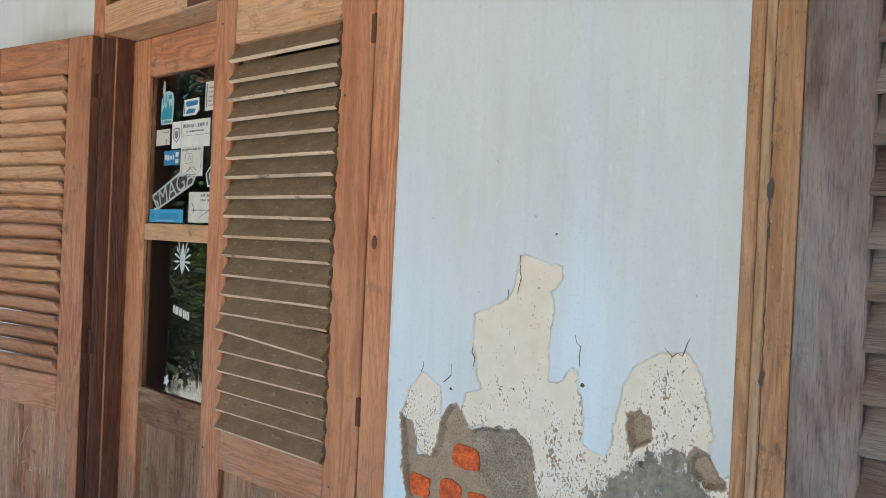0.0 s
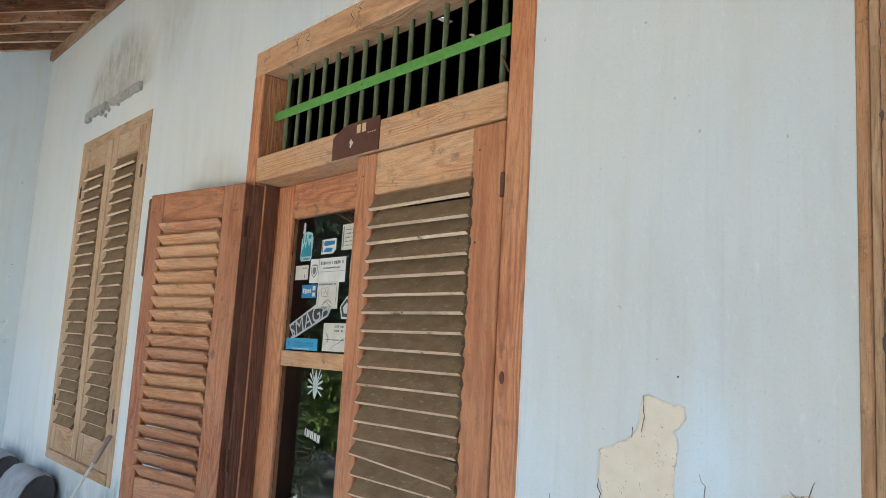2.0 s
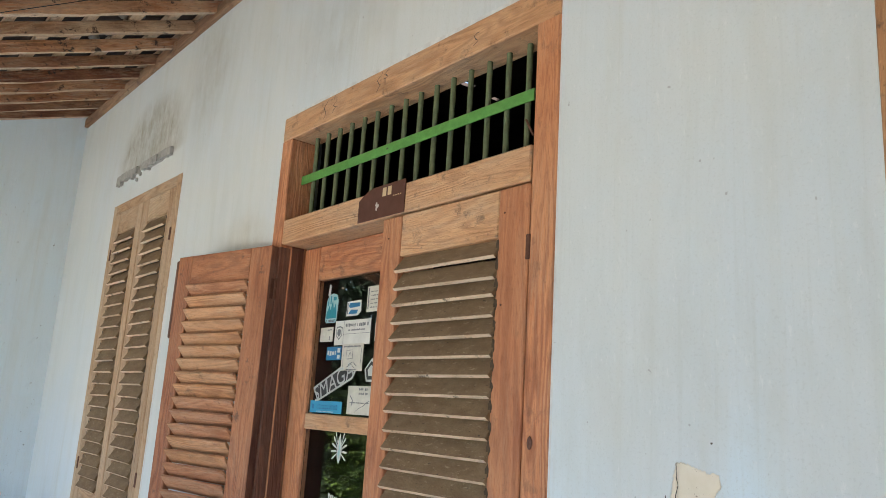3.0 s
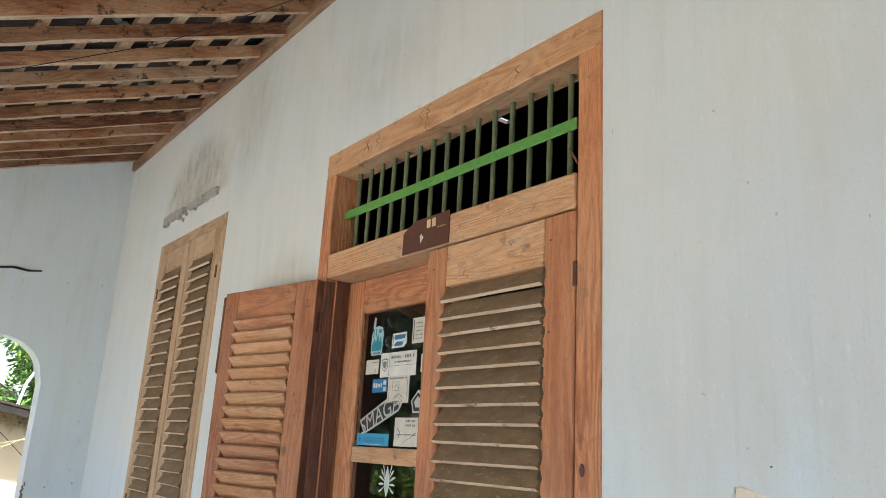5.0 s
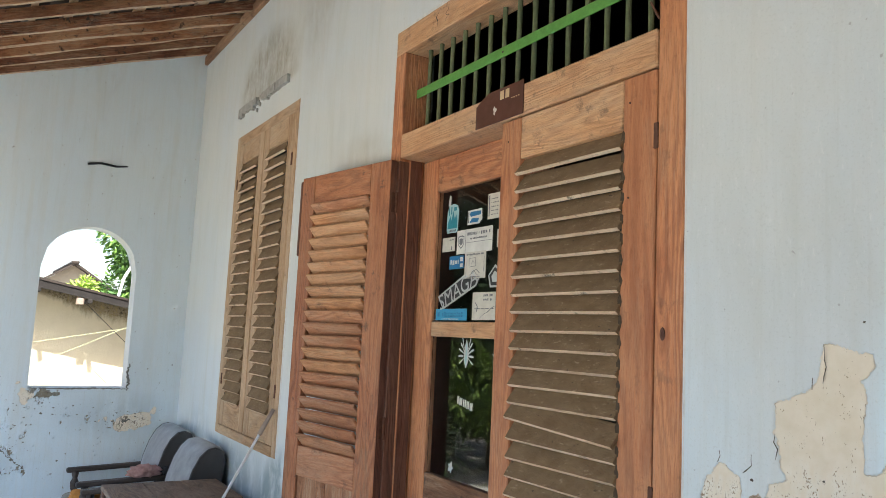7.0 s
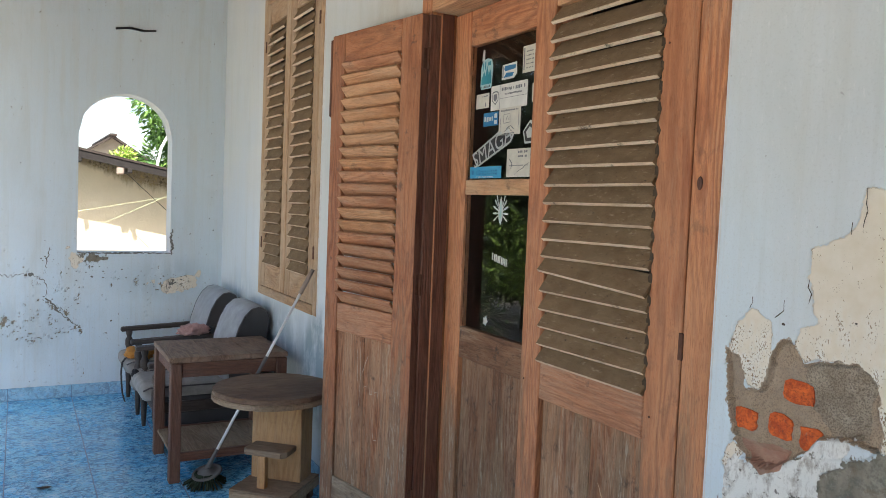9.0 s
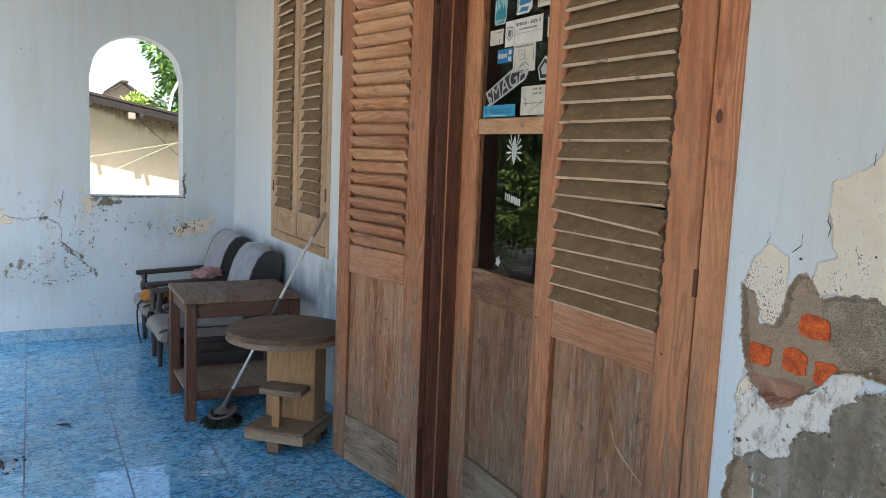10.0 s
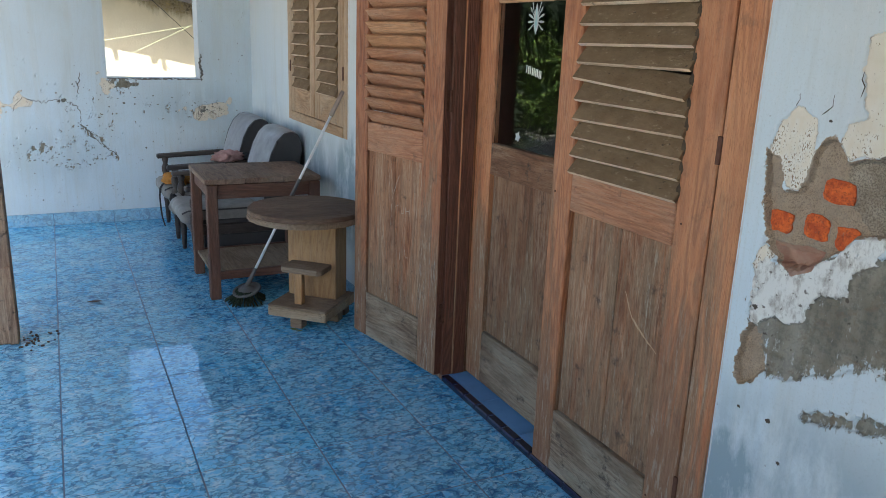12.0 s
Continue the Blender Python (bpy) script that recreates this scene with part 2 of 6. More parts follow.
def wall_paint():
    """Pale blue-white limewash over cream paint, plaster and cement; the worn places come from the mesh's own values."""
    m = Mat("peeling_limewash")
    v = m.place((1, 1, 1), shift=False)
    xyz = m.add("SeparateXYZ", {"Vector": v})
    big = m.noise(v, 1.3, 4, 0.55, 0.3)
    drip = m.noise(m.place((14, 14, 0.7), False), 1.0, 5, 0.6, 0.2)
    thin = m.noise(m.place((48, 48, 1.3), False), 1.0, 6, 0.68, 0.3)
    fine = m.noise(v, 90.0, 5, 0.65)
    mid = m.noise(v, 22.0, 6, 0.65)
    paint = m.mix(m.ramp(big, (0.38, 0.0), (0.62, 1.0)), (0.60, 0.61, 0.577), (0.57, 0.605, 0.61))
    # blue paint patches, plus the floor's blue bounce light put into the paint
    paint = m.mix(m.attr("blue"), paint, (0.61, 0.735, 0.815))
    paint = m.mix(m.ramp(drip, (0.5, 0.0), (0.75, 0.35)), paint, (0.55, 0.54, 0.47))
    paint = m.mix(m.ramp(thin, (0.54, 0.0), (0.76, 0.30)), paint, (0.44, 0.45, 0.40))
    paint = m.mix(m.ramp(m.noise(m.place((6, 6, 1.6), False), 1.0, 8, 0.65, 0.6), (0.48, 0.0), (0.70, 0.28)), paint, (0.46, 0.47, 0.42))
    paint = m.mix(m.ramp(m.noise(m.place((70, 70, 22), False), 1.0, 6, 0.75), (0.58, 0.0), (0.66, 0.4)), paint, (0.70, 0.70, 0.68))
    paint = m.mix(m.ramp(m.noise(v, 160.0, 5, 0.7), (0.36, 0.28), (0.46, 0.0)), paint, (0.42, 0.43, 0.41))
    pits = m.noise(v, 38.0, 2, 0.5)
    paint = m.mix(m.ramp(pits, (0.735, 0.0), (0.76, 0.55)), paint, (0.28, 0.27, 0.25))

    def mask(name, jag=0.018, soft=0.0012):
        d = m.math('ADD', m.attr(name), m.math('MULTIPLY', m.math('SUBTRACT', mid, 0.5), jag))
        d = m.math('ADD', d, m.math('MULTIPLY', m.math('SUBTRACT', fine, 0.5), jag * 0.7))
        return m.math('DIVIDE', d, soft, clamp=True), d

    stain = m.math('MULTIPLY', m.attr("stain"), m.math('ADD', m.math('MULTIPLY', m.ramp(m.noise(m.place((20, 20, 3.5), False), 1.0, 9, 0.7), (0.36, 0.0), (0.66, 0.85)), 0.45), m.math('MULTIPLY', m.ramp(m.noise(m.place((9, 9, 6), False), 1.0, 9, 0.72), (0.36, 0.0), (0.68, 0.9)), 0.75)))
    paint = m.mix(stain, paint, (0.27, 0.235, 0.16))
    rub = m.math('MULTIPLY', m.attr("damp"), m.ramp(m.noise(m.place((7, 7, 3), False), 1.0, 8, 0.7), (0.38, 0.0), (0.52, 0.9)))
    paint = m.mix(rub, paint, (0.25, 0.33, 0.37))
    cream = m.mix(m.ramp(mid, (0.3, 0.0), (0.7, 1.0)), (0.66, 0.57, 0.43), (0.73, 0.65, 0.53))
    speck = m.noise(m.place((290, 290, 170), False), 1.0, 4, 0.6)
    flock = m.noise(m.place((38, 38, 16), False), 1.0, 5, 0.65)
    level = m.math('SUBTRACT', m.math('ADD', speck, m.math('MULTIPLY', flock, 0.7)), 1.05)
    level = m.math('ADD', level, m.math('MULTIPLY', m.attr("pitted"), 0.138))
    low = m.math('DIVIDE', level, 0.02, clamp=True)
    whitened = m.mix(m.math('MULTIPLY', m.attr("pitted"), m.ramp(flock, (0.4, 0.0), (0.6, 0.8))), cream, (0.74, 0.73, 0.67))
    cream = m.mix(low, whitened, (0.27, 0.19, 0.115))
    k, d = mask("cream")
    edge = m.math('MULTIPLY', m.math('LESS_THAN', d, 0.0035), m.ramp(m.noise(v, 16.0, 2), (0.45, 0.0), (0.6, 0.5)))
    c = m.mix(k, paint, m.mix(edge, cream, (0.2, 0.17, 0.13)))
    sand = m.noise(v, 300.0, 4, 0.75)
    plaster = m.mix(m.ramp(mid, (0.35, 0.0), (0.65, 1.0)), (0.36, 0.255, 0.165), (0.45, 0.34, 0.235))
    plaster = m.mix(m.ramp(sand, (0.40, 0.6), (0.52, 0.0)), plaster, (0.11, 0.075, 0.05))
    plaster = m.mix(m.ramp(sand, (0.57, 0.0), (0.68, 0.45)), plaster, (0.46, 0.37, 0.27))
    plaster = m.mix(m.ramp(m.noise(v, 11.0, 6, 0.7, 0.5), (0.45, 0.0), (0.62, 0.6)), plaster, (0.33, 0.255, 0.185))
    kp, dp = mask("plaster", 0.022)
    c = m.mix(kp, c, plaster)
    grit = m.mix(m.ramp(sand, (0.40, 0.85), (0.55, 0.0)), m.mix(m.ramp(mid, (0.4, 0.0), (0.65, 1.0)), (0.30, 0.235, 0.165), (0.43, 0.355, 0.265)), (0.12, 0.09, 0.06))
    kg, dg = mask("grit", 0.012)
    c = m.mix(kg, c, grit)
    cement = m.mix(m.ramp(m.noise(m.place((12, 12, 5), False), 1.0, 6, 0.65), (0.35, 0.0), (0.65, 1.0)), (0.15, 0.13, 0.095), (0.31, 0.28, 0.215))
    cement = m.mix(m.ramp(m.noise(v, 70.0, 6, 0.7), (0.40, 0.5), (0.52, 0.0)), cement, (0.09, 0.085, 0.07))
    cement = m.mix(m.ramp(drip, (0.52, 0.0), (0.7, 0.5)), cement, (0.36, 0.34, 0.29))
    cement = m.mix(m.ramp(m.noise(v, 17.0, 7, 0.7, 0.6), (0.53, 0.0), (0.66, 0.75)), cement, (0.17, 0.115, 0.07))
    cement = m.mix(m.ramp(m.noise(m.place((60, 60, 30), False), 1.0, 6, 0.75), (0.60, 0.0), (0.66, 0.7)), cement, (0.50, 0.49, 0.45))
    cement = m.mix(m.ramp(m.noise(v, 52.0, 3, 0.5), (0.70, 0.0), (0.73, 0.85)), cement, (0.07, 0.05, 0.035))
    dc = m.math('ADD', m.attr("cement"), m.math('MULTIPLY', m.math('SUBTRACT', m.noise(m.place((55, 55, 12), False), 1.0, 8, 0.78), 0.5), 0.10))
    dc = m.math('ADD', dc, m.math('MULTIPLY', m.math('SUBTRACT', m.noise(v, 44.0, 8, 0.75), 0.5), 0.07))
    dc = m.math('ADD', dc, m.math('MULTIPLY', m.math('SUBTRACT', fine, 0.5), 0.03))
    kc = m.math('DIVIDE', dc, 0.003, clamp=True)
    c = m.mix(kc, c, cement)
    filler = m.mix(m.ramp(m.noise(m.place((30, 30, 16), False), 1.0, 8, 0.78), (0.38, 0.9), (0.52, 0.0)), (0.74, 0.73, 0.68), (0.33, 0.29, 0.24))
    filler = m.mix(m.ramp(m.noise(v, 60.0, 3, 0.5), (0.66, 0.0), (0.69, 0.85)), filler, (0.12, 0.10, 0.08))
    kf, df = mask("filler", 0.03)
    kf = m.math('MULTIPLY', kf, m.ramp(m.noise(v, 30.0, 6, 0.7), (0.34, 0.0), (0.40, 1.0)))
    c = m.mix(kf, c, filler)
    kr, dr = mask("raw", 0.012)
    c = m.mix(kr, c, m.mix(m.ramp(mid, (0.35, 0.0), (0.65, 1.0)), (0.34, 0.17, 0.115), (0.42, 0.27, 0.19)))
    rough_part = m.math('MAXIMUM', m.math('MAXIMUM', kp, kg), m.math('MULTIPLY', kc, 0.4))
    h = m.math('ADD', m.math('MULTIPLY', m.math('MULTIPLY', sand, rough_part), 1.6), m.math('ADD', m.math('MULTIPLY', mid, 0.35), m.math('MULTIPLY', thin, 0.15)))
    h = m.math('SUBTRACT', h, m.math('MULTIPLY', m.math('ADD', k, kp), 0.7))
    return m.done(c, 0.72, h, 0.7, 0.0025)


def tile_glaze(name="blue_marbled_tile", pale_mix=0.0):
    """Glossy tile with a crackled marble print: pale and deep blue flakes between thin dark veins."""
    m = Mat(name)
    v = m.place((1, 1, 1))
    wob = m.add("VectorMath", {0: m.add("TexNoise", {"Vector": v, "Scale": 26.0, "Detail": 4.0, "Roughness": 0.65}).outputs["Color"], 1: (0.055, 0.055, 0.02)}, operation='MULTIPLY').outputs[0]
    warp = m.add("VectorMath", {0: v, 1: wob}, operation='ADD').outputs[0]
    grid = m.add("Mapping", {"Vector": warp, "Scale": (36, 22, 30), "Rotation": (0, 0, 0.9)}).outputs[0]
    cloud = m.noise(v, 4.0, 5, 0.6, 0.5)
    where = m.noise(v, 13.0, 3, 0.6)

    def flakes(size):
        """Angular flakes, each shaded from its dark side to its pale side."""
        at = m.add("Mapping", {"Vector": grid, "Scale": (size,) * 3}).outputs[0]
        cell = m.add("TexVoronoi", {"Vector": at, "Scale": 1.0}, feature='F1')
        off = m.add("VectorMath", {0: at, 1: cell.outputs["Position"]}, operation='SUBTRACT').outputs[0]
        way = m.add("VectorMath", {0: cell.outputs["Color"], 1: (0.5, 0.5, 0.5)}, operation='SUBTRACT').outputs[0]
        way = m.add("VectorMath", {0: way, 1: (1, 1, 0)}, operation='MULTIPLY').outputs[0]
        return m.add("VectorMath", {0: off, 1: way}, operation='DOT_PRODUCT').outputs["Value"], m.add("SeparateColor", {"Color": cell.outputs["Color"]}).outputs[2]

    tilt, tone = flakes(1.0)
    tilt2, tone2 = flakes(2.1)
    c = m.mix(m.ramp(tone, (0.1, 0.0), (0.9, 1.0)), (0.085, 0.44, 0.80), (0.19, 0.62, 0.92))
    c = m.mix(m.ramp(cloud, (0.40, 0.0), (0.68, 0.7)), c, (0.28, 0.60, 0.77))
    c = m.mix(m.math('MULTIPLY', m.ramp(tilt, (0.05, 0.0), (0.22, 0.7)), m.ramp(where, (0.3, 0.35), (0.55, 1.0))), c, (0.40, 0.73, 0.88))
    c = m.mix(m.math('MULTIPLY', m.ramp(m.math('MULTIPLY', tilt, -1.0), (0.06, 0.0), (0.22, 0.75)), m.ramp(where, (0.35, 0.45), (0.6, 1.0))), c, (0.02, 0.12, 0.32))
    vein = m.add("TexVoronoi", {"Vector": grid, "Scale": 1.0}, feature='DISTANCE_TO_EDGE').outputs["Distance"]
    thick = m.math('MULTIPLY', m.ramp(where, (0.42, 0.0), (0.60, 1.0)), 0.10)
    c = m.mix(m.math('MULTIPLY', m.math('LESS_THAN', vein, thick), 0.55), c, (0.015, 0.085, 0.23))
    c = m.mix(m.math('MULTIPLY', m.math('LESS_THAN', vein, 0.10), m.ramp(where, (0.34, 0.6), (0.42, 0.0))), c, (0.50, 0.76, 0.88))
    c = m.mix(m.ramp(tilt2, (0.08, 0.0), (0.22, 0.6)), c, (0.38, 0.64, 0.80))
    c = m.mix(m.ramp(m.math('MULTIPLY', tilt2, -1.0), (0.08, 0.0), (0.22, 0.6)), c, (0.02, 0.12, 0.30))
    c = m.mix(pale_mix, c, (0.42, 0.53, 0.60))
    dust = m.noise(v, 2.2, 6, 0.7)
    c = m.mix(m.ramp(dust, (0.55, 0.0), (0.8, 0.2)), c, (0.36, 0.40, 0.42))
    return m.done(c, m.ramp(dust, (0.4, 0.015), (0.75, 0.06)), m.noise(v, 4.0, 2), 0.012, 0.004, IOR=1.68)


limewash = wall_paint()
glaze = tile_glaze()
skirt_tile = tile_glaze("pale_skirting_tile", 0.45)
mortar = plain("grey_mortar", (0.40, 0.385, 0.35), 0.95, vary=0.5, scale=30, bump=0.6)
mortar_dark = plain("old_grey_mortar", (0.26, 0.225, 0.19), 0.95, vary=0.6, scale=30, bump=0.6)
grout = plain("grout", (0.13, 0.20, 0.30), 0.85)
step_tile = plain("plain_blue_tile", (0.13, 0.33, 0.62), 0.15, vary=0.3, scale=6)
navy_tile = plain("navy_edge_tile", (0.012, 0.016, 0.05), 0.15, vary=0.3)


def bare_brick():
    m = Mat("orange_brick")
    v = m.place((1, 1, 1))
    n, g = m.noise(v, 55.0, 6, 0.7), m.noise(v, 190.0, 4, 0.7)
    c = m.mix(m.ramp(n, (0.36, 0.0), (0.62, 1.0)), (0.44, 0.07, 0.018), (0.76, 0.155, 0.03))
    c = m.mix(m.ramp(g, (0.36, 0.7), (0.48, 0.0)), c, (0.20, 0.045, 0.02))
    c = m.mix(m.ramp(m.noise(v, 34.0, 6, 0.75), (0.62, 0.0), (0.68, 0.8)), c, (0.33, 0.23, 0.15))
    return m.done(c, 0.92, m.math('ADD', n, g), 0.7, 0.003)


brick_clay = bare_brick()
green_paint = plain("green_enamel", (0.11, 0.30, 0.06), 0.55, vary=0.35, scale=40)
bar_paint = plain("dull_green_iron", (0.125, 0.15, 0.075), 0.55, vary=0.45, scale=50)
dust_clod = plain("clotted_dust", (0.085, 0.056, 0.032), 0.95, vary=0.6, scale=90)
rust = plain("rusty_iron", (0.14, 0.06, 0.035), 0.8, 0.2, vary=0.5, scale=60)
black_iron = plain("black_iron", (0.015, 0.015, 0.016), 0.5, 0.3)
plate_paint = plain("brown_plate", (0.10, 0.035, 0.02), 0.5, vary=0.3)
cream_mark = plain("cream_mark", (0.62, 0.46, 0.26), 0.6)
crack_dark = plain("crack_shadow", (0.09, 0.075, 0.06), 0.95)
crack_grey = plain("grey_crack", (0.19, 0.18, 0.16), 0.95, vary=0.6, scale=60)
vinyl = plain("grey_vinyl", (0.33, 0.35, 0.375), 0.36, vary=0.5, scale=9, bump=0.12)
vinyl_dark = plain("dark_vinyl", (0.055, 0.055, 0.058), 0.4, vary=0.4, scale=6)
seat_cloth = plain("pale_seat_cloth", (0.30, 0.29, 0.275), 0.8, vary=0.5, scale=14)
orange_cloth = plain("orange_cloth", (0.46, 0.20, 0.035), 0.9, vary=0.5, scale=25)
pink_cloth = plain("pink_cloth", (0.50, 0.30, 0.28), 0.9, vary=0.55, scale=35)
black_cloth = plain("black_cloth", (0.02, 0.02, 0.022), 0.9, vary=0.4)
chrome = plain("brushed_steel_tube", (0.90, 0.90, 0.90), 0.35, 0.25, vary=0.2, scale=30)
grey_plastic = plain("grey_plastic", (0.10, 0.096, 0.092), 0.5, vary=0.3)
tan_plastic = plain("tan_grip", (0.33, 0.25, 0.2), 0.6, vary=0.35)
mop_yarn = plain("dark_green_yarn", (0.015, 0.028, 0.013), 0.95, vary=0.5, scale=60)
leaf_green = plain("fallen_leaf", (0.16, 0.22, 0.035), 0.6, vary=0.4)
dry_bit = plain("dry_crumbs", (0.05, 0.045, 0.04), 0.9)
chalk = plain("chalky_scratch", (0.52, 0.42, 0.32), 0.9, vary=0.5, scale=80)
paper = plain("white_sticker", (0.68, 0.66, 0.60), 0.5, vary=0.25)
paper_cream = plain("cream_sticker", (0.60, 0.56, 0.47), 0.55, vary=0.3, scale=30)
ink = plain("grey_print", (0.16, 0.16, 0.17), 0.5)
blue_sticker = plain("blue_sticker", (0.02, 0.17, 0.35), 0.35, vary=0.3)
sky_sticker = plain("light_blue_sticker", (0.05, 0.32, 0.52), 0.35, vary=0.3)
pale_teal = plain("pale_teal_sticker", (0.40, 0.58, 0.58), 0.4, vary=0.3)
teal_sticker = plain("teal_sticker", (0.02, 0.24, 0.30), 0.35, vary=0.3)
black_sticker = plain("black_sticker", (0.02, 0.02, 0.022), 0.35)
silver = plain("silver_sticker", (0.55, 0.56, 0.54), 0.35, 0.3)
# near-black: the unlit room's darkness is put into its colour
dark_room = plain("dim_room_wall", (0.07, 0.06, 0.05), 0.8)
clay_tile = plain("old_clay_tile", (0.07, 0.045, 0.034), 0.9, vary=0.7, scale=7, bump=0.3)
# the gable wall's shade is put into its grey colour
gable_wall = plain("shaded_gable_wall", (0.24, 0.205, 0.16), 0.9, vary=0.3, scale=1.0)
far_roof = plain("grey_brown_roof", (0.034, 0.024, 0.018), 0.85, vary=0.4, scale=6)
fascia = plain("dark_fascia_board", (0.014, 0.010, 0.008), 0.8, vary=0.5, scale=10)
white_plaster = plain("white_plaster_edge", (0.66, 0.66, 0.63), 0.85, vary=0.3, scale=40)
white_pipe = plain("white_pipe", (0.7, 0.7, 0.68), 0.5)
line_cord = plain("yellow_cord", (0.42, 0.42, 0.26), 0.6)
earth = plain("pale_earth", (0.51, 0.475, 0.415), 0.95, vary=0.35, scale=0.8)
bark = plain("grey_bark", (0.13, 0.095, 0.065), 0.9, vary=0.5, scale=12)


def leaf_stuff(name, a, b, shy=0.0):
    m = Mat(name)
    r = m.add("NewGeometry").outputs["Random Per Island"]
    return m.done(m.mix(m.ramp(r, (shy, 0.0), (1.0, 1.0)), a, b), 0.7, Transmission_Weight=0.0)


leaves = leaf_stuff("mango_leaves", (0.04, 0.11, 0.02), (0.17, 0.31, 0.05))
# near-black: the crowns' own shade is put into the leaf colour
leaves_shaded = leaf_stuff("shaded_garden_leaves", (0.005, 0.012, 0.003), (0.02, 0.042, 0.008))
# lit leaves and shaded gaps mixed as leaf colours
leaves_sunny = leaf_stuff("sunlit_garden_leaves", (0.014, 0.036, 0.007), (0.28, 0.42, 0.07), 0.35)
leaves_bright = leaf_stuff("bright_leaves", (0.22, 0.36, 0.05), (0.42, 0.52, 0.10))


def pane_glass():
    m = Mat("window_glass")
    return m.done((0.93, 0.96, 0.95), 0.0, Transmission_Weight=1.0, IOR=1.5)


glass = pane_glass()

# ---- building helpers ----


def link_mesh(name, mesh, material, parent=None, label=""):
    for m in material if isinstance(material, (list, tuple)) else [material]:
        mesh.materials.append(m)
    ob = new(name, mesh)
    ob.parent = parent
    if label:
        ob["label"] = label
    return ob


def part(name, bm, material, parent=None, label="", smooth=False):
    """Links a bmesh as one mesh object under a thing or under a part."""
    mesh = bpy.data.meshes.new(name)
    bm.to_mesh(mesh)
    bm.free()
    if smooth:
        mesh.shade_smooth()
    return link_mesh(name, mesh, material, parent, label)


def thing(name, label, category, group="", kind="", at=None):
    ob = new(name)
    ob.empty_display_size = 0.1
    if at is not None:
        ob.matrix_basis = at
    return tagged(ob, label, category, group, kind)


def box(x0, x1, y0, y1, z0, z1, bevel=0.003, bm=None, turn=None):
    """A box with worn, rounded edges; added to bm if one is given."""
    b = bmesh.new()
    bmesh.ops.create_cube(b, size=1.0)
    sx, sy, sz = x1 - x0, y1 - y0, z1 - z0
    for v in b.verts:
        v.co = Vector(((v.co.x + 0.5) * sx + x0, (v.co.y + 0.5) * sy + y0, (v.co.z + 0.5) * sz + z0))
    bevel = min(bevel, 0.3 * min(abs(sx), abs(sy), abs(sz)))
    if bevel > 0:
        bmesh.ops.bevel(b, geom=b.edges[:], offset=bevel, segments=1, affect='EDGES')
    if turn is not None:
        b.transform(turn)
    bmesh.ops.recalc_face_normals(b, faces=b.faces[:])
    if bm is None:
        return b
    join(bm, b)
    return bm


def join(bm, other):
    mesh = bpy.data.meshes.new("joined")
    other.to_mesh(mesh)
    other.free()
    bm.from_mesh(mesh)
    bpy.data.meshes.remove(mesh)


def rod(a, b, r0, r1=None, sides=10, bm=None, caps=True):
    """A round bar from a to b."""
    a, b = Vector(a), Vector(b)
    out = bmesh.new()
    bmesh.ops.create_cone(out, cap_ends=caps, segments=sides, radius1=r0, radius2=r0 if r1 is None else r1, depth=(b - a).length)
    q = (b - a).to_track_quat("Z", "Y").to_matrix().to_4x4()
    out.transform(Matrix.Translation((a + b) / 2) @ q)
    if bm is None:
        return out
    join(bm, out)
    return bm


def turned(profile, sides=14):
    """A turned piece about z from (radius, height) pairs."""
    b = bmesh.new()
    rings = []
    for r, z in profile:
        rings.append([b.verts.new((r * math.cos(2 * math.pi * k / sides), r * math.sin(2 * math.pi * k / sides), z)) for k in range(sides)])
    for lo, hi in zip(rings, rings[1:]):
        for k in range(sides):
            b.faces.new((lo[k], lo[(k + 1) % sides], hi[(k + 1) % sides], hi[k]))
    b.faces.new(rings[0][::-1])
    b.faces.new(rings[-1])
    return b


def slab(points, z0, z1, bevel=0.0):
    """A flat piece with the outline points (x, y), from z0 to z1."""
    b = bmesh.new()
    lo = [b.verts.new((x, y, z0)) for x, y in points]
    hi = [b.verts.new((x, y, z1)) for x, y in points]
    b.faces.new(lo[::-1])
    b.faces.new(hi)
    n = len(points)
    for k in range(n):
        b.faces.new((lo[k], lo[(k + 1) % n], hi[(k + 1) % n], hi[k]))
    bmesh.ops.recalc_face_normals(b, faces=b.faces[:])
    if bevel:
        bmesh.ops.bevel(b, geom=b.edges[:], offset=bevel, segments=2, affect='EDGES')
    return b


def mesh_of(name, verts, faces):
    mesh = bpy.data.meshes.new(name)
    mesh.from_pydata(verts, [], faces)
    mesh.update()
    return mesh


def lattice(u, v, seed):
    """Smooth value noise, about -1 to 1, for arrays u, v at unit scale."""
    iu, iv = np.floor(u), np.floor(v)
    fu, fv = u - iu, v - iv
    fu, fv = fu * fu * (3 - 2 * fu), fv * fv * (3 - 2 * fv)

    def h(a, b):
        s = np.sin(a * 127.1 + b * 311.7 + seed * 74.7) * 43758.5453
        return 2 * (s - np.floor(s)) - 1

    return (h(iu, iv) * (1 - fu) + h(iu + 1, iv) * fu) * (1 - fv) + (h(iu, iv + 1) * (1 - fu) + h(iu + 1, iv + 1) * fu) * fv


def rough_noise(u, v, scale, seed, octaves=4):
    total, gain = np.zeros_like(u), 1.0
    for k in range(octaves):
        total = total + gain * lattice(u * scale * 2 ** k, v * scale * 2 ** k, seed + k)
        gain *= 0.55
    return total / 1.8


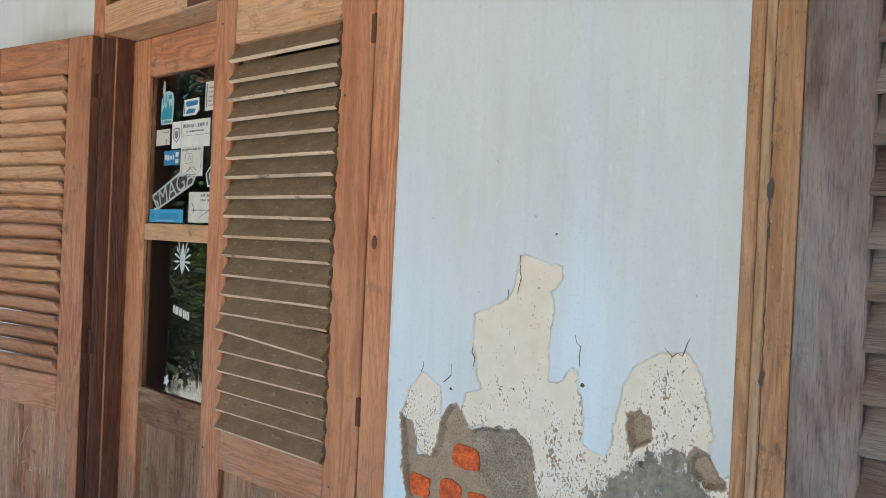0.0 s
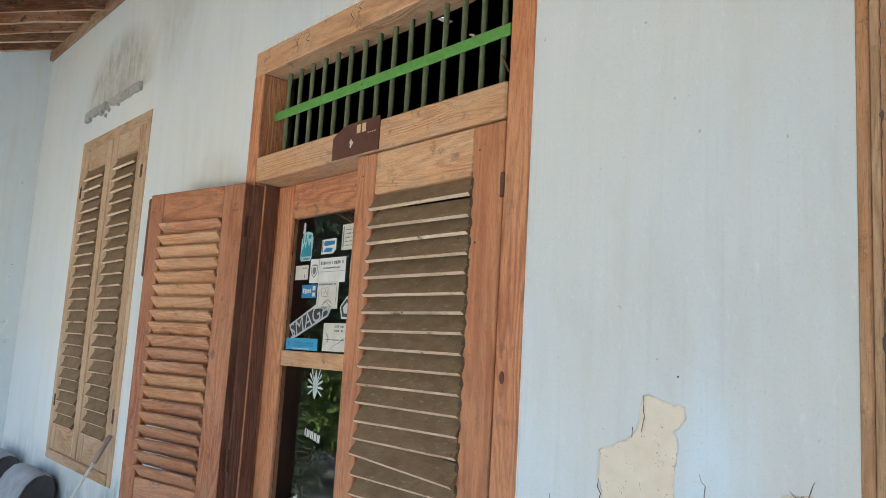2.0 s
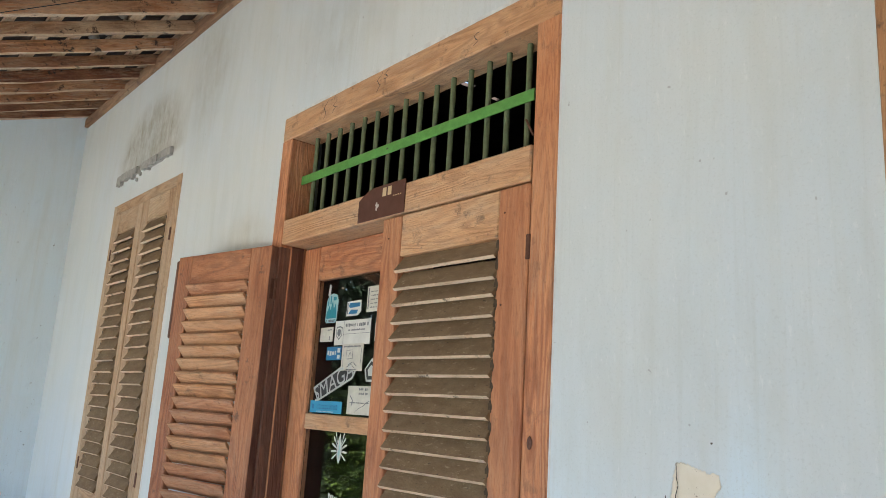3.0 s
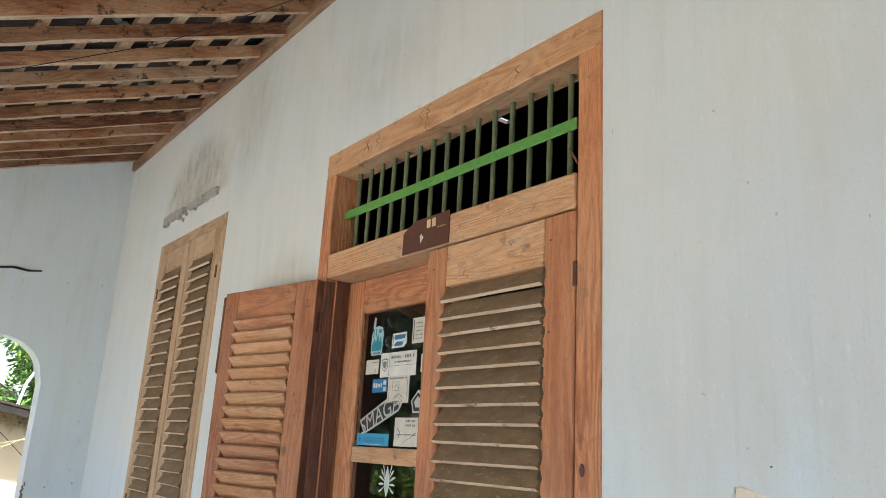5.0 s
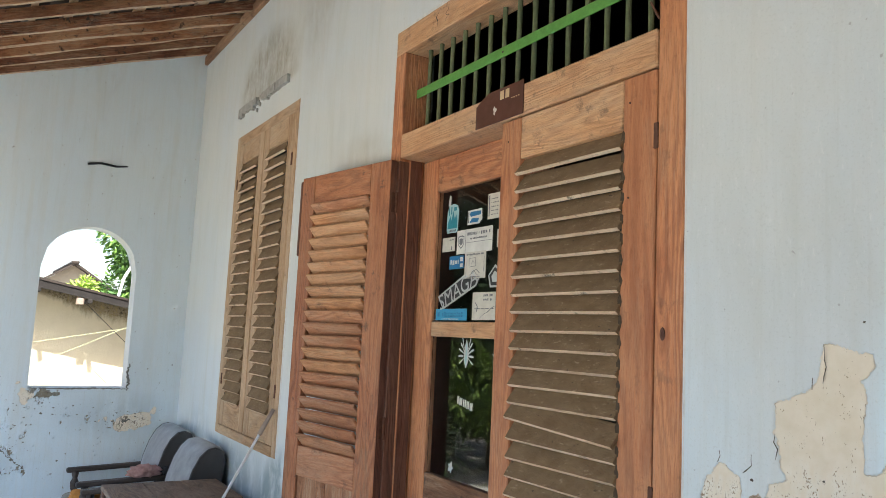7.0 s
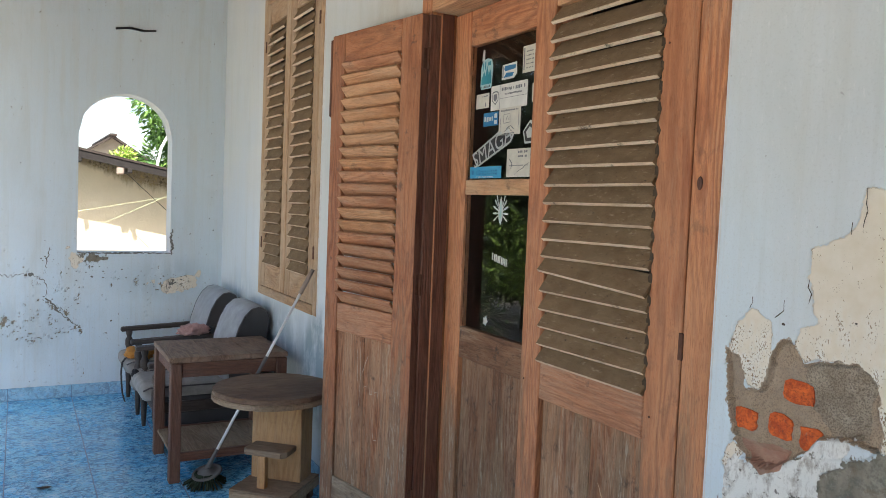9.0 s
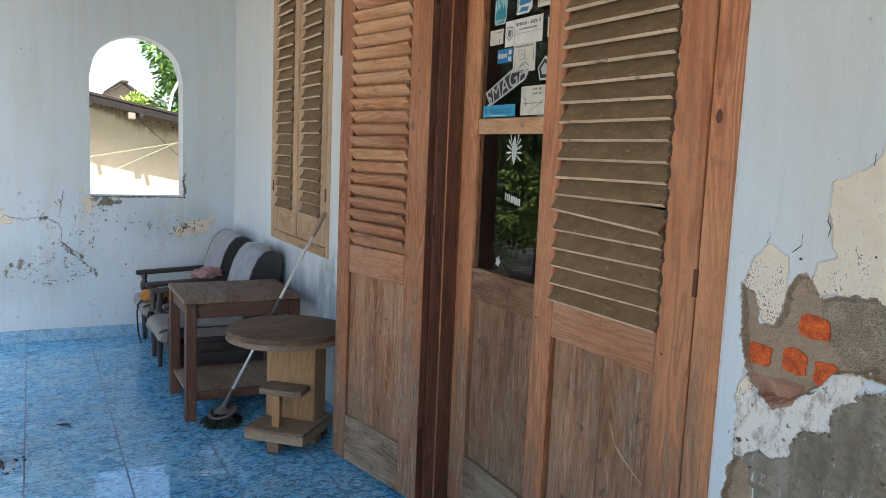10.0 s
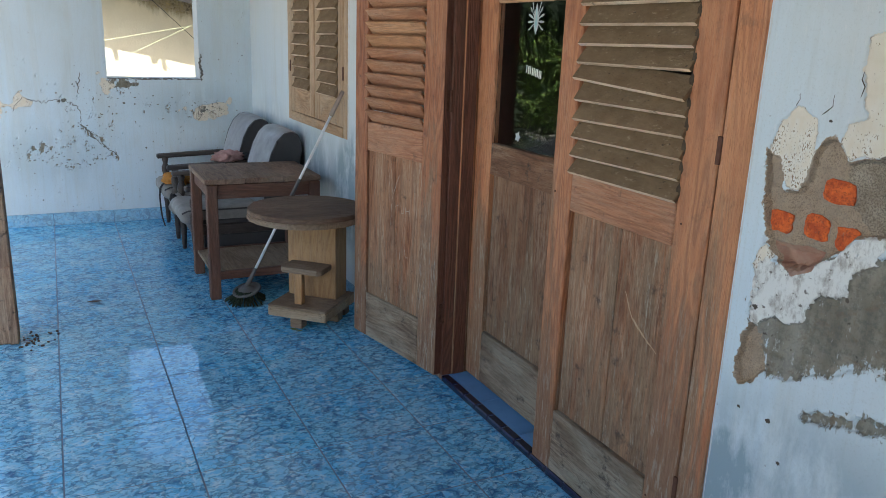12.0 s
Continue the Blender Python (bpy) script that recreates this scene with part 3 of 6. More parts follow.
def inside(u, v, outline, jag=0.008, scale=22.0, seed=3):
    """Signed distance to a patch's outline, in metres, positive inside it, with an uneven edge."""
    pts = np.array(outline, float).reshape(-1, 2)
    best = np.full(u.shape, 9.0)
    odd = np.zeros(u.shape, bool)
    for (ax, ay), (bx, by) in zip(pts, np.roll(pts, -1, axis=0)):
        dx, dy = bx - ax, by - ay
        k = np.clip(((u - ax) * dx + (v - ay) * dy) / (dx * dx + dy * dy + 1e-12), 0, 1)
        best = np.minimum(best, np.hypot(u - ax - k * dx, v - ay - k * dy))
        cross = (ay > v) != (by > v)
        odd ^= cross & (u < (bx - ax) * (v - ay) / (by - ay + 1e-12) + ax)
    d = np.where(odd, best, -best)
    return np.clip(d + jag * rough_noise(u, v, scale, seed), -0.2, 0.2)


def sheet(verts, faces, u0, u1, lo, hi, step, put):
    """Adds a grid between u0 and u1, from height lo(u) to hi(u), to the lists."""
    nu = max(1, round((u1 - u0) / step))
    us = np.linspace(u0, u1, nu + 1)
    nv = max(1, round(max(hi(u) - lo(u) for u in us) / step))
    base = len(verts)
    for u in us:
        a, b = lo(u), hi(u)
        for k in range(nv + 1):
            verts.append(put(float(u), a + (b - a) * k / nv))
    for i in range(nu):
        for k in range(nv):
            p = base + i * (nv + 1) + k
            faces.append((p, p + nv + 1, p + nv + 2, p + 1))


def flat(z):
    return lambda u: z


def set_values(mesh, **values):
    for key, arr in values.items():
        a = mesh.attributes.new(key, 'FLOAT', 'POINT')
        a.data.foreach_set("value", np.ascontiguousarray(arr, dtype=np.float32))


# ---- main measures ----
END = -4.77                                   # face of the end wall
DOOR = (-1.472, 0.054, 0.0, 2.775)             # outer edges of the door frames, the window
WIN = (-3.715, -2.59, 0.862, 2.775)
DOOR2 = (0.822, 2.348, 0.0, 2.775)
TOP = 3.62                                    # wall plate
# unseen end of the veranda, drawn in close to dim the right side
EAST = 2.62
EDGE = -2.55                                  # edge of the veranda floor


def slope(x):
    """How steeply the sagging roof falls towards the garden at x."""
    return 0.345 + 0.095 * min(1.0, max(0.0, (x - END) / 3.0))


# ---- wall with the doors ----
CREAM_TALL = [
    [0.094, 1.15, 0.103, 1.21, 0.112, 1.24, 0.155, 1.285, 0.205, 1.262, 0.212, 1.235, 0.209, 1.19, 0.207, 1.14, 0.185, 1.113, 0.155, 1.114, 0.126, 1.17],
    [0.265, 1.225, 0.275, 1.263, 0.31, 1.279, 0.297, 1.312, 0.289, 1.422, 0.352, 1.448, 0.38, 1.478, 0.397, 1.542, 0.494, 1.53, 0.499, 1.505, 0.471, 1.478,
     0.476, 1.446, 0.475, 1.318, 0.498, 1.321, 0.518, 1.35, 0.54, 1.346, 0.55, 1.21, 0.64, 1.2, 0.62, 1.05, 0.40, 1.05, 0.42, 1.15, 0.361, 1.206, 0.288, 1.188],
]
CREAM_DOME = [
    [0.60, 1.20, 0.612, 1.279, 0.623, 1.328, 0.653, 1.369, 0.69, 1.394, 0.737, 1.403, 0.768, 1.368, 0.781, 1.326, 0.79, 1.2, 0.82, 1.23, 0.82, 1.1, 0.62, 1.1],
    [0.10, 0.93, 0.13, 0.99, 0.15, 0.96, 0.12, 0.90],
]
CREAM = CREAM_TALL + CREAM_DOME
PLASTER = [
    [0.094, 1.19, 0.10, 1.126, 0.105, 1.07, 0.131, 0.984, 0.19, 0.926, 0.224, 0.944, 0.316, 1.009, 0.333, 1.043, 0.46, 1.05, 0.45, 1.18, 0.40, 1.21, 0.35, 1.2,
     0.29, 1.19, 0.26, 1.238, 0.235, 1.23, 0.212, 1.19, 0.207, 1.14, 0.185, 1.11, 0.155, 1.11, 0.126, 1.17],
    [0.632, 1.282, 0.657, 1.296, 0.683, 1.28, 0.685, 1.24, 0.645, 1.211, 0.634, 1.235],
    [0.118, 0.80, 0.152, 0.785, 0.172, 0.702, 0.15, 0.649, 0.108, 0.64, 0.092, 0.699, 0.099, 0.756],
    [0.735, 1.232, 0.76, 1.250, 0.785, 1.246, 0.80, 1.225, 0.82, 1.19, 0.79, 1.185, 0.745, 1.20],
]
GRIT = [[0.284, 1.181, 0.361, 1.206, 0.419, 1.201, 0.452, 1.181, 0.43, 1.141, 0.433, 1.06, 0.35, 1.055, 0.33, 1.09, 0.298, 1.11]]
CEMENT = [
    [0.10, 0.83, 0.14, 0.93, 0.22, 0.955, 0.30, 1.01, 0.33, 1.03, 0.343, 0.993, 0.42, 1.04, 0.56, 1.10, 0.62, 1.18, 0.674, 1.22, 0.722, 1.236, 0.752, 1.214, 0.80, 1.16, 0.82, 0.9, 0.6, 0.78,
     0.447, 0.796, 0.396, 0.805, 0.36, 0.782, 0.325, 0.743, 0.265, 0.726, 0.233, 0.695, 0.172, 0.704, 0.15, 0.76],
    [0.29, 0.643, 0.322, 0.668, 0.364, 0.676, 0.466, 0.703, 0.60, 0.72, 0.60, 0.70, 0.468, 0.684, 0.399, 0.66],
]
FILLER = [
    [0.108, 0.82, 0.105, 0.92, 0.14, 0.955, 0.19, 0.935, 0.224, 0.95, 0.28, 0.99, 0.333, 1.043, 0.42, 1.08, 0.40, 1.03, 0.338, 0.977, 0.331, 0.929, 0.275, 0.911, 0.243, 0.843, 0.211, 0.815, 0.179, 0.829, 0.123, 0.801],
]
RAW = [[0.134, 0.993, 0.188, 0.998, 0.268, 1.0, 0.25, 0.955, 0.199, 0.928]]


def union(u, v, outlines, **kw):
    d = np.full(u.shape, -0.2)
    for n, o in enumerate(outlines):
        d = np.maximum(d, inside(u, v, o, seed=3 + n, **kw))
    return d


def soft_blob(u, v, cu, cv, ru, rv):
    return np.clip(1.6 * (1 - np.hypot((u - cu) / ru, (v - cv) / rv)), 0, 1)


def wall_front():
    verts, faces = [], []

    def put(u, v):
        return (u, 0.0, v)

    coarse = [(END, WIN[0], 0, TOP), (WIN[0], WIN[1], 0, WIN[2]), (WIN[0], WIN[1], WIN[3], TOP), (WIN[1], DOOR[0], 0, TOP), (DOOR[0], DOOR[1], DOOR[3], TOP),
              (DOOR[1], DOOR2[0], 1.7, TOP), (DOOR2[0], DOOR2[1], DOOR2[3], TOP), (DOOR2[1], EAST, 0, TOP)]
    for x0, x1, z0, z1 in coarse:
        sheet(verts, faces, x0, x1, flat(z0), flat(z1), 0.03, put)
    sheet(verts, faces, DOOR[1], DOOR2[0], flat(0.0), flat(1.7), 0.004, put)
    co = np.array(verts)
    u, v = co[:, 0], co[:, 2]
    near = (u > 0.05) & (u < 0.84) & (v < 1.71)
    fields = {}
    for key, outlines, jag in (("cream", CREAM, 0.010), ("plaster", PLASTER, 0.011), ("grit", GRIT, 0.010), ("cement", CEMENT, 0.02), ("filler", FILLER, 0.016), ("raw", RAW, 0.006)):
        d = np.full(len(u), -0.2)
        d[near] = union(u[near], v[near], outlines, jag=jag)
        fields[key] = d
    # the old layers lie deeper than the limewash; the plaster swells and sags a little everywhere
    step = lambda d, w=0.002: np.clip(d / w + 0.5, 0, 1)
    depth = 0.002 * step(fields["cream"])
    depth = np.maximum(depth, 0.014 * step(fields["plaster"] - 0.006, 0.006))
    depth = np.maximum(depth, 0.007 * step(fields["cement"], 0.006))
    depth = np.maximum(depth, 0.030 * step(fields["raw"], 0.03))
    depth = depth * (1 - 0.8 * step(fields["filler"], 0.006))
    depth = depth + 0.0028 * near * (depth > 0.003) * rough_noise(u, v, 60.0, 11)
    swell = 0.003 * rough_noise(u, v, 1.7, 5)
    rim = np.minimum.reduce([np.abs(u - x) for x in (END, *WIN[:2], *DOOR[:2], *DOOR2[:2])])
    co[:, 1] = np.clip(depth, 0, 0.036) + np.abs(swell) * np.clip(rim / 0.1, 0, 1)
    # bluer patches; the rise towards the floor paints in light bounced off the tiles
    blue = 0.35 * soft_blob(u, v, 0.1, 1.1, 0.2, 0.7) + 0.7 * soft_blob(u, v, 0.55, 1.3, 0.12, 0.4) + (0.2 + 0.45 * (u < -1.5) + 0.35 * (u > 0)) * np.clip((1.6 - v) / 0.8, 0, 1) * (0.7 + 0.4 * rough_noise(u, v, 2.5, 9))
    pitted = np.clip(np.maximum((1.33 - v) / 0.16, 0.85 * soft_blob(u, v, 0.72, 1.27, 0.12, 0.16)) + 0.5 * rough_noise(u, v, 14.0, 21), 0, 1)
    stain = 1.9 * soft_blob(u, v, -3.2, 3.03, 0.60, 0.38) * (v > 2.93) + 0.45 * soft_blob(u, v, -2.4, 3.3, 0.35, 0.5) + 0.3 * soft_blob(u, v, -1.1, 3.05, 0.5, 0.25) + 0.4 * soft_blob(u, v, -1.75, 2.28, 0.32, 0.16)
    damp = 2.2 * soft_blob(u, v, -2.42, 0.60, 0.42, 0.36) + 2.4 * soft_blob(u, v, 0.11, 0.37, 0.10, 0.16) + 0.7 * soft_blob(u, v, -3.3, 0.6, 0.9, 0.35) + 0.5 * soft_blob(u, v, -4.2, 0.7, 0.6, 0.3) + 0.6 * soft_blob(u, v, 0.3, 0.5, 0.5, 0.2)
    verts = [tuple(p) for p in co]
    # the body behind the face, and the head beams over the openings
    for x0, x1, z0, z1 in coarse[:-3] + [(DOOR[1], DOOR2[0], 0, TOP)] + coarse[-2:]:
        for ya, yb, back in ((0.045, 0.117, 0.0), (0.117, 0.25, 0.12)):
            n = len(verts)
            xa, xb = x0 + back * (x0 == DOOR[1]), x1 - back * (x1 == DOOR[0])
            za = z0 + back * (x0 == DOOR[0])
            for x in (xa, xb):
                for y in (ya, yb):
                    for z in (za, z1):
                        verts.append((x, y, z))
            faces += [tuple(n + k for k in f) for f in ((0, 1, 3, 2), (4, 6, 7, 5), (0, 4, 5, 1), (2, 3, 7, 6), (0, 2, 6, 4), (1, 5, 7, 3))]
    mesh = mesh_of("wall_front", verts, faces)
    extra = len(verts) - len(u)
    tail = np.full(extra, -0.2)
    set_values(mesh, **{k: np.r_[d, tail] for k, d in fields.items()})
    zero = np.zeros(extra)
    set_values(mesh, blue=np.r_[np.clip(blue, 0, 1), zero], pitted=np.r_[pitted, zero], stain=np.r_[np.clip(stain, 0, 1), zero], damp=np.r_[np.clip(damp, 0, 1), zero])
    return tagged(link_mesh("wall_front", mesh, limewash), "pale blue limewashed masonry wall, peeling to cream paint, plaster and brick", "wall", kind="structure")


facade = wall_front()


def ribbon(points, width, put, wiggle=0.004, seed=1):
    """A thin uneven strip along points, tapering to its ends."""
    rng = np.random.default_rng(seed)
    pts = []
    for (a, b), (c, d) in zip(points, points[1:]):
        n = max(2, int(math.hypot(c - a, d - b) / 0.012))
        pts += [(a + (c - a) * k / n, b + (d - b) * k / n) for k in range(n)]
    pts.append(points[-1])
    pts = np.array(pts) + rng.normal(0, wiggle, (len(pts), 2))
    b = bmesh.new()
    rows = []
    for k, p in enumerate(pts):
        q = pts[min(k + 1, len(pts) - 1)] - pts[max(k - 1, 0)]
        q = np.array([-q[1], q[0]]) / (np.hypot(*q) + 1e-9)
        w = 0.5 * width * (0.35 + 0.65 * math.sin(math.pi * (k + 0.4) / len(pts))) * rng.uniform(0.5, 1.4)
        rows.append((b.verts.new(put(*(p + q * w))), b.verts.new(put(*(p - q * w)))))
    for (a, c), (d, e) in zip(rows, rows[1:]):
        b.faces.new((a, c, e, d))
    return b


for n, pts in enumerate([[(0.397, 1.545), (0.400, 1.50), (0.396, 1.47)], [(0.373, 1.478), (0.371, 1.455)], [(0.526, 1.407), (0.536, 1.385), (0.538, 1.35)],
                         [(0.739, 1.431), (0.733, 1.395), (0.712, 1.392), (0.70, 1.405)], [(0.158, 1.31), (0.155, 1.285)], [(0.238, 1.315), (0.235, 1.29), (0.215, 1.27)],
                         [(0.29, 1.36), (0.296, 1.33), (0.292, 1.31)]]):
    part("crack", ribbon(pts, 0.0022, lambda u, v: (u, -0.0008, v), 0.0016, n), crack_dark, facade)
# small holes, the shade inside them drawn as flat dark patches
for n, (u, v, r) in enumerate([(0.238, 1.262, 0.004), (0.477, 1.588, 0.003), (0.127, 0.837, 0.008), (0.123, 0.59, 0.005), (0.207, 0.593, 0.008), (0.248, 0.509, 0.006), (0.546, 1.318, 0.005), (0.395, 1.287, 0.003)]):
    rng = random.Random(n)
    ring = [(u + r * rng.uniform(0.6, 1.2) * math.cos(a), v + r * rng.uniform(0.5, 1.0) * math.sin(a)) for a in [k * math.pi / 8 for k in range(16)]]
    b = bmesh.new()
    b.faces.new([b.verts.new((x, -0.001, z)) for x, z in ring])
    part("chip", b, crack_dark, facade)


# whiter plaster made good along the frames
for n, (pts, w) in enumerate([([(DOOR[0] - 0.004, DOOR[3] + 0.003), (-0.7, DOOR[3] + 0.005), (DOOR[1] + 0.004, DOOR[3] + 0.003)], 0.020), ([(DOOR[1] + 0.004, 0.2), (DOOR[1] + 0.005, 1.5), (DOOR[1] + 0.004, 2.77)], 0.005),
                              ([(DOOR[0] - 0.005, 2.24), (DOOR[0] - 0.005, 2.775)], 0.012), ([(WIN[1] + 0.014, 0.87), (WIN[1] + 0.016, 1.8), (WIN[1] + 0.014, 2.76)], 0.030)]):
    part("plaster_edge", ribbon(pts, w, lambda u, v: (u, -0.0006, v), 0.0004, n + 90), white_plaster, facade, "whiter plaster along the timber")


def bared_brick(u0, u1, v0, v1, seed):
    """A broken, rounded brick end showing through the plaster."""
    rng = random.Random(seed)
    cu, cv, ru, rv = (u0 + u1) / 2, (v0 + v1) / 2, (u1 - u0) / 2, (v1 - v0) / 2
    ring = []
    for k in range(18):
        a = 2 * math.pi * k / 18
        c, s = math.cos(a), math.sin(a)
        q = (abs(c) ** 7 + abs(s) ** 7) ** (-1 / 7) * rng.uniform(0.84, 1.0)
        ring.append((cu + ru * c * q, cv + rv * s * q))
    b = bmesh.new()
    back = [b.verts.new((x, 0.034, z)) for x, z in ring]
    front = [b.verts.new((cu + (x - cu) * 0.96, 0.0105 + rng.uniform(0, 0.002), cv + (z - cv) * 0.95)) for x, z in ring]
    mid = [b.verts.new((cu + (x - cu) * 0.6, 0.0085 + rng.uniform(0, 0.002), cv + (z - cv) * 0.6)) for x, z in ring]
    for k in range(18):
        j = (k + 1) % 18
        b.faces.new((back[k], back[j], front[j], front[k]))
        b.faces.new((front[k], front[j], mid[j], mid[k]))
    b.faces.new(mid)
    bmesh.ops.recalc_face_normals(b, faces=b.faces[:])
    return b


for n, (u0, u1, v0, v1) in enumerate([(0.236, 0.312, 1.098, 1.152), (0.118, 0.182, 1.012, 1.064), (0.205, 0.268, 1.016, 1.074), (0.281, 0.338, 1.008, 1.064)]):
    part("brick", bared_brick(u0, u1, v0, v1, n), brick_clay, facade)

# broken ledge over the window
rng = np.random.default_rng(4)
b = bmesh.new()
for k in range(48):
    x = -3.70 + 0.019 * k
    if k in (19, 20, 21, 22, 23, 37):
        continue
    box(x, x + 0.0195, -0.020 - rng.uniform(0, 0.0025), 0.01, 2.918 + rng.uniform(-0.005, 0.005) - 0.018 * (rng.uniform() > 0.9), 2.966 + rng.uniform(-0.004, 0.004), 0.002, b)
for x, z in ((-3.335, 2.93), (-3.31, 2.91), (-3.30, 2.955), (-3.36, 2.885)):
    box(x, x + 0.02, -0.012, 0.01, z - 0.012, z + 0.012, 0.005, b)
tagged(part("window_ledge", b, mortar), "broken grey mortar ledge above the shuttered window", "ledge", kind="structure")

# ---- end wall with the arched opening ----
ARCH = (-1.02, -0.385, 1.045, 1.89, 2.2)      # y, y, sill, springing, crown
SOUTH = -1.85
THICK = 0.2


def arch_z(y):
    c, r = (ARCH[0] + ARCH[1]) / 2, (ARCH[1] - ARCH[0]) / 2
    return ARCH[3] + (ARCH[4] - ARCH[3]) * math.sqrt(max(0.0, 1 - ((y - c) / r) ** 2))


def end_top(y):
    return TOP + 0.10 + 0.345 * y


SPALL = [
    [-1.033, 1.038, -0.90, 1.04, -0.786, 1.02, -0.814, 0.985, -0.943, 0.935, -1.0, 0.985],
    [-1.568, 0.562, -1.48, 0.60, -1.38, 0.584, -1.362, 0.527, -1.45, 0.535, -1.55, 0.52],
    [-1.37, 0.432, -1.261, 0.436, -1.263, 0.41, -1.36, 0.40],
    [-0.41, 0.84, -0.35, 0.85, -0.34, 0.79, -0.40, 0.775],
    [-1.36, 0.915, -1.29, 0.905, -1.27, 0.87, -1.34, 0.87],
    [-1.23, 0.72, -1.20, 0.73, -1.09, 0.59, -1.12, 0.585],
    [-1.03, 0.52, -0.98, 0.52, -0.97, 0.47, -1.02, 0.48],
]
TAN = [[-0.60, 0.80, -0.43, 0.885, -0.18, 0.89, -0.17, 0.78, -0.38, 0.75], [-1.75, 0.95, -1.65, 0.90, -1.60, 0.93, -1.45, 0.90, -1.32, 0.90, -1.33, 0.86, -1.5, 0.86, -1.66, 0.78, -1.75, 0.75],
       [-1.15, 1.06, -1.03, 1.04, -0.98, 0.92, -1.1, 0.96]]


def wall_end():
    verts, faces = [], []

    def put(u, v):
        return (END, u, v)

    for a, c, lo, hi in ((SOUTH, ARCH[0], flat(0.0), flat(1.2)), (ARCH[0], ARCH[1], flat(0.0), flat(ARCH[2])), (ARCH[1], 0.0, flat(0.0), flat(1.2))):
        sheet(verts, faces, a, c, lo, hi, 0.01, put)
    for a, c, lo, hi in ((SOUTH, ARCH[0], flat(1.2), end_top), (ARCH[0], ARCH[1], arch_z, end_top), (ARCH[1], 0.0, flat(1.2), end_top)):
        sheet(verts, faces, a, c, lo, hi, 0.03, put)
    front = len(verts)
    co = np.array(verts)
    u, v = co[:, 1], co[:, 2]
    spall = union(u, v, SPALL, jag=0.06, scale=34.0) - 0.016
    # crumbs of lost paint scattered about the worn band
    scatter = rough_noise(u, v, 34.0, 31) - 0.74 + 0.28 * (soft_blob(u, v, -1.35, 0.5, 0.5, 0.22) + soft_blob(u, v, -1.1, 0.72, 0.3, 0.3) + soft_blob(u, v, -0.5, 0.82, 0.5, 0.16) + soft_blob(u, v, -0.9, 1.0, 0.3, 0.12))
    spall = np.maximum(spall, np.clip(scatter * 0.05, -0.2, 0.02))
    tan = union(u, v, TAN, jag=0.09, scale=12.0) - 0.022
    co[:, 0] -= 0.005 * np.clip(spall / 0.004 + 0.5, 0, 1) + np.abs(0.003 * rough_noise(u, v, 1.5, 7))
    verts = [tuple(p) for p in co]
    back = lambda a, c: (END - THICK, a, c)
    for a, c, lo, hi in ((SOUTH, ARCH[0], flat(-0.3), end_top), (ARCH[0], ARCH[1], flat(-0.3), flat(ARCH[2])), (ARCH[0], ARCH[1], arch_z, end_top), (ARCH[1], 0.25, flat(-0.3), end_top)):
        sheet(verts, faces, a, c, lo, hi, 0.05, back)
    # the reveal of the opening, rounded by old plaster
    ys = np.linspace(ARCH[0], ARCH[1], 41)
    line = [(ARCH[1], ARCH[2]), (ARCH[0], ARCH[2])] + [(y, arch_z(y)) for y in ys]
    n = len(verts)
    for y, z in line:
        verts += [(END - 0.0005, y, z), (END - THICK, y, z)]
    for k in range(len(line)):
        a, c = n + 2 * k, n + 2 * ((k + 1) % len(line))
        faces.append((a, c, c + 1, a + 1))
    n = len(verts)
    verts += [(END, SOUTH, -0.3), (END - THICK, SOUTH, -0.3), (END - THICK, SOUTH, end_top(SOUTH)), (END, SOUTH, end_top(SOUTH)), (END, 0.25, end_top(0)), (END - THICK, 0.25, end_top(0.25))]
    faces += [(n, n + 1, n + 2, n + 3), (n + 3, n + 2, n + 5, n + 4)]
    mesh = mesh_of("wall_end", verts, faces)
    extra = len(verts) - front
    tail, zero = np.full(extra, -0.2), np.zeros(extra)
    low = np.clip((1.25 - v) / 0.5, 0, 1)
    set_values(mesh, cream=np.r_[tan, tail], plaster=np.full(len(verts), -0.2), grit=np.full(len(verts), -0.2), cement=np.r_[spall - 0.003, tail], filler=np.full(len(verts), -0.2), raw=np.full(len(verts), -0.2))
    # bluer low down: light reflected from the tiles is put into the paint
    blue = 0.42 + 0.4 * low * (0.7 + 0.4 * rough_noise(u, v, 2.0, 19))
    damp = 0.35 * soft_blob(u, v, -0.4, 0.85, 0.5, 0.2) + 0.3 * soft_blob(u, v, -1.4, 0.5, 0.6, 0.3)
    set_values(mesh, blue=np.r_[np.clip(blue, 0, 1), zero], pitted=np.r_[0.75 * low, zero], stain=np.r_[0 * u, zero], damp=np.r_[np.clip(damp, 0, 1), zero])
    return tagged(link_mesh("wall_end", mesh, limewash), "pale blue limewashed end wall with an arched opening and crumbling paint", "wall", kind="structure")


end_wall = wall_end()
for n, (pts, w) in enumerate([([(-1.635, 0.807), (-1.60, 0.87), (-1.558, 0.907), (-1.448, 0.877), (-1.319, 0.895)], 0.005), ([(-1.319, 0.895), (-1.25, 0.86), (-1.208, 0.804), (-1.214, 0.725)], 0.005),
                              ([(-1.214, 0.725), (-1.16, 0.65), (-1.114, 0.604)], 0.014), ([(-1.114, 0.604), (-1.05, 0.54), (-0.996, 0.506)], 0.006), ([(-1.216, 0.93), (-1.216, 0.998), (-1.186, 1.075)], 0.007)]):
    part("crack", ribbon(pts, w, lambda u, v: (END + 0.001, u, v), 0.0045, n + 20), crack_grey, end_wall)
rng = np.random.default_rng(12)
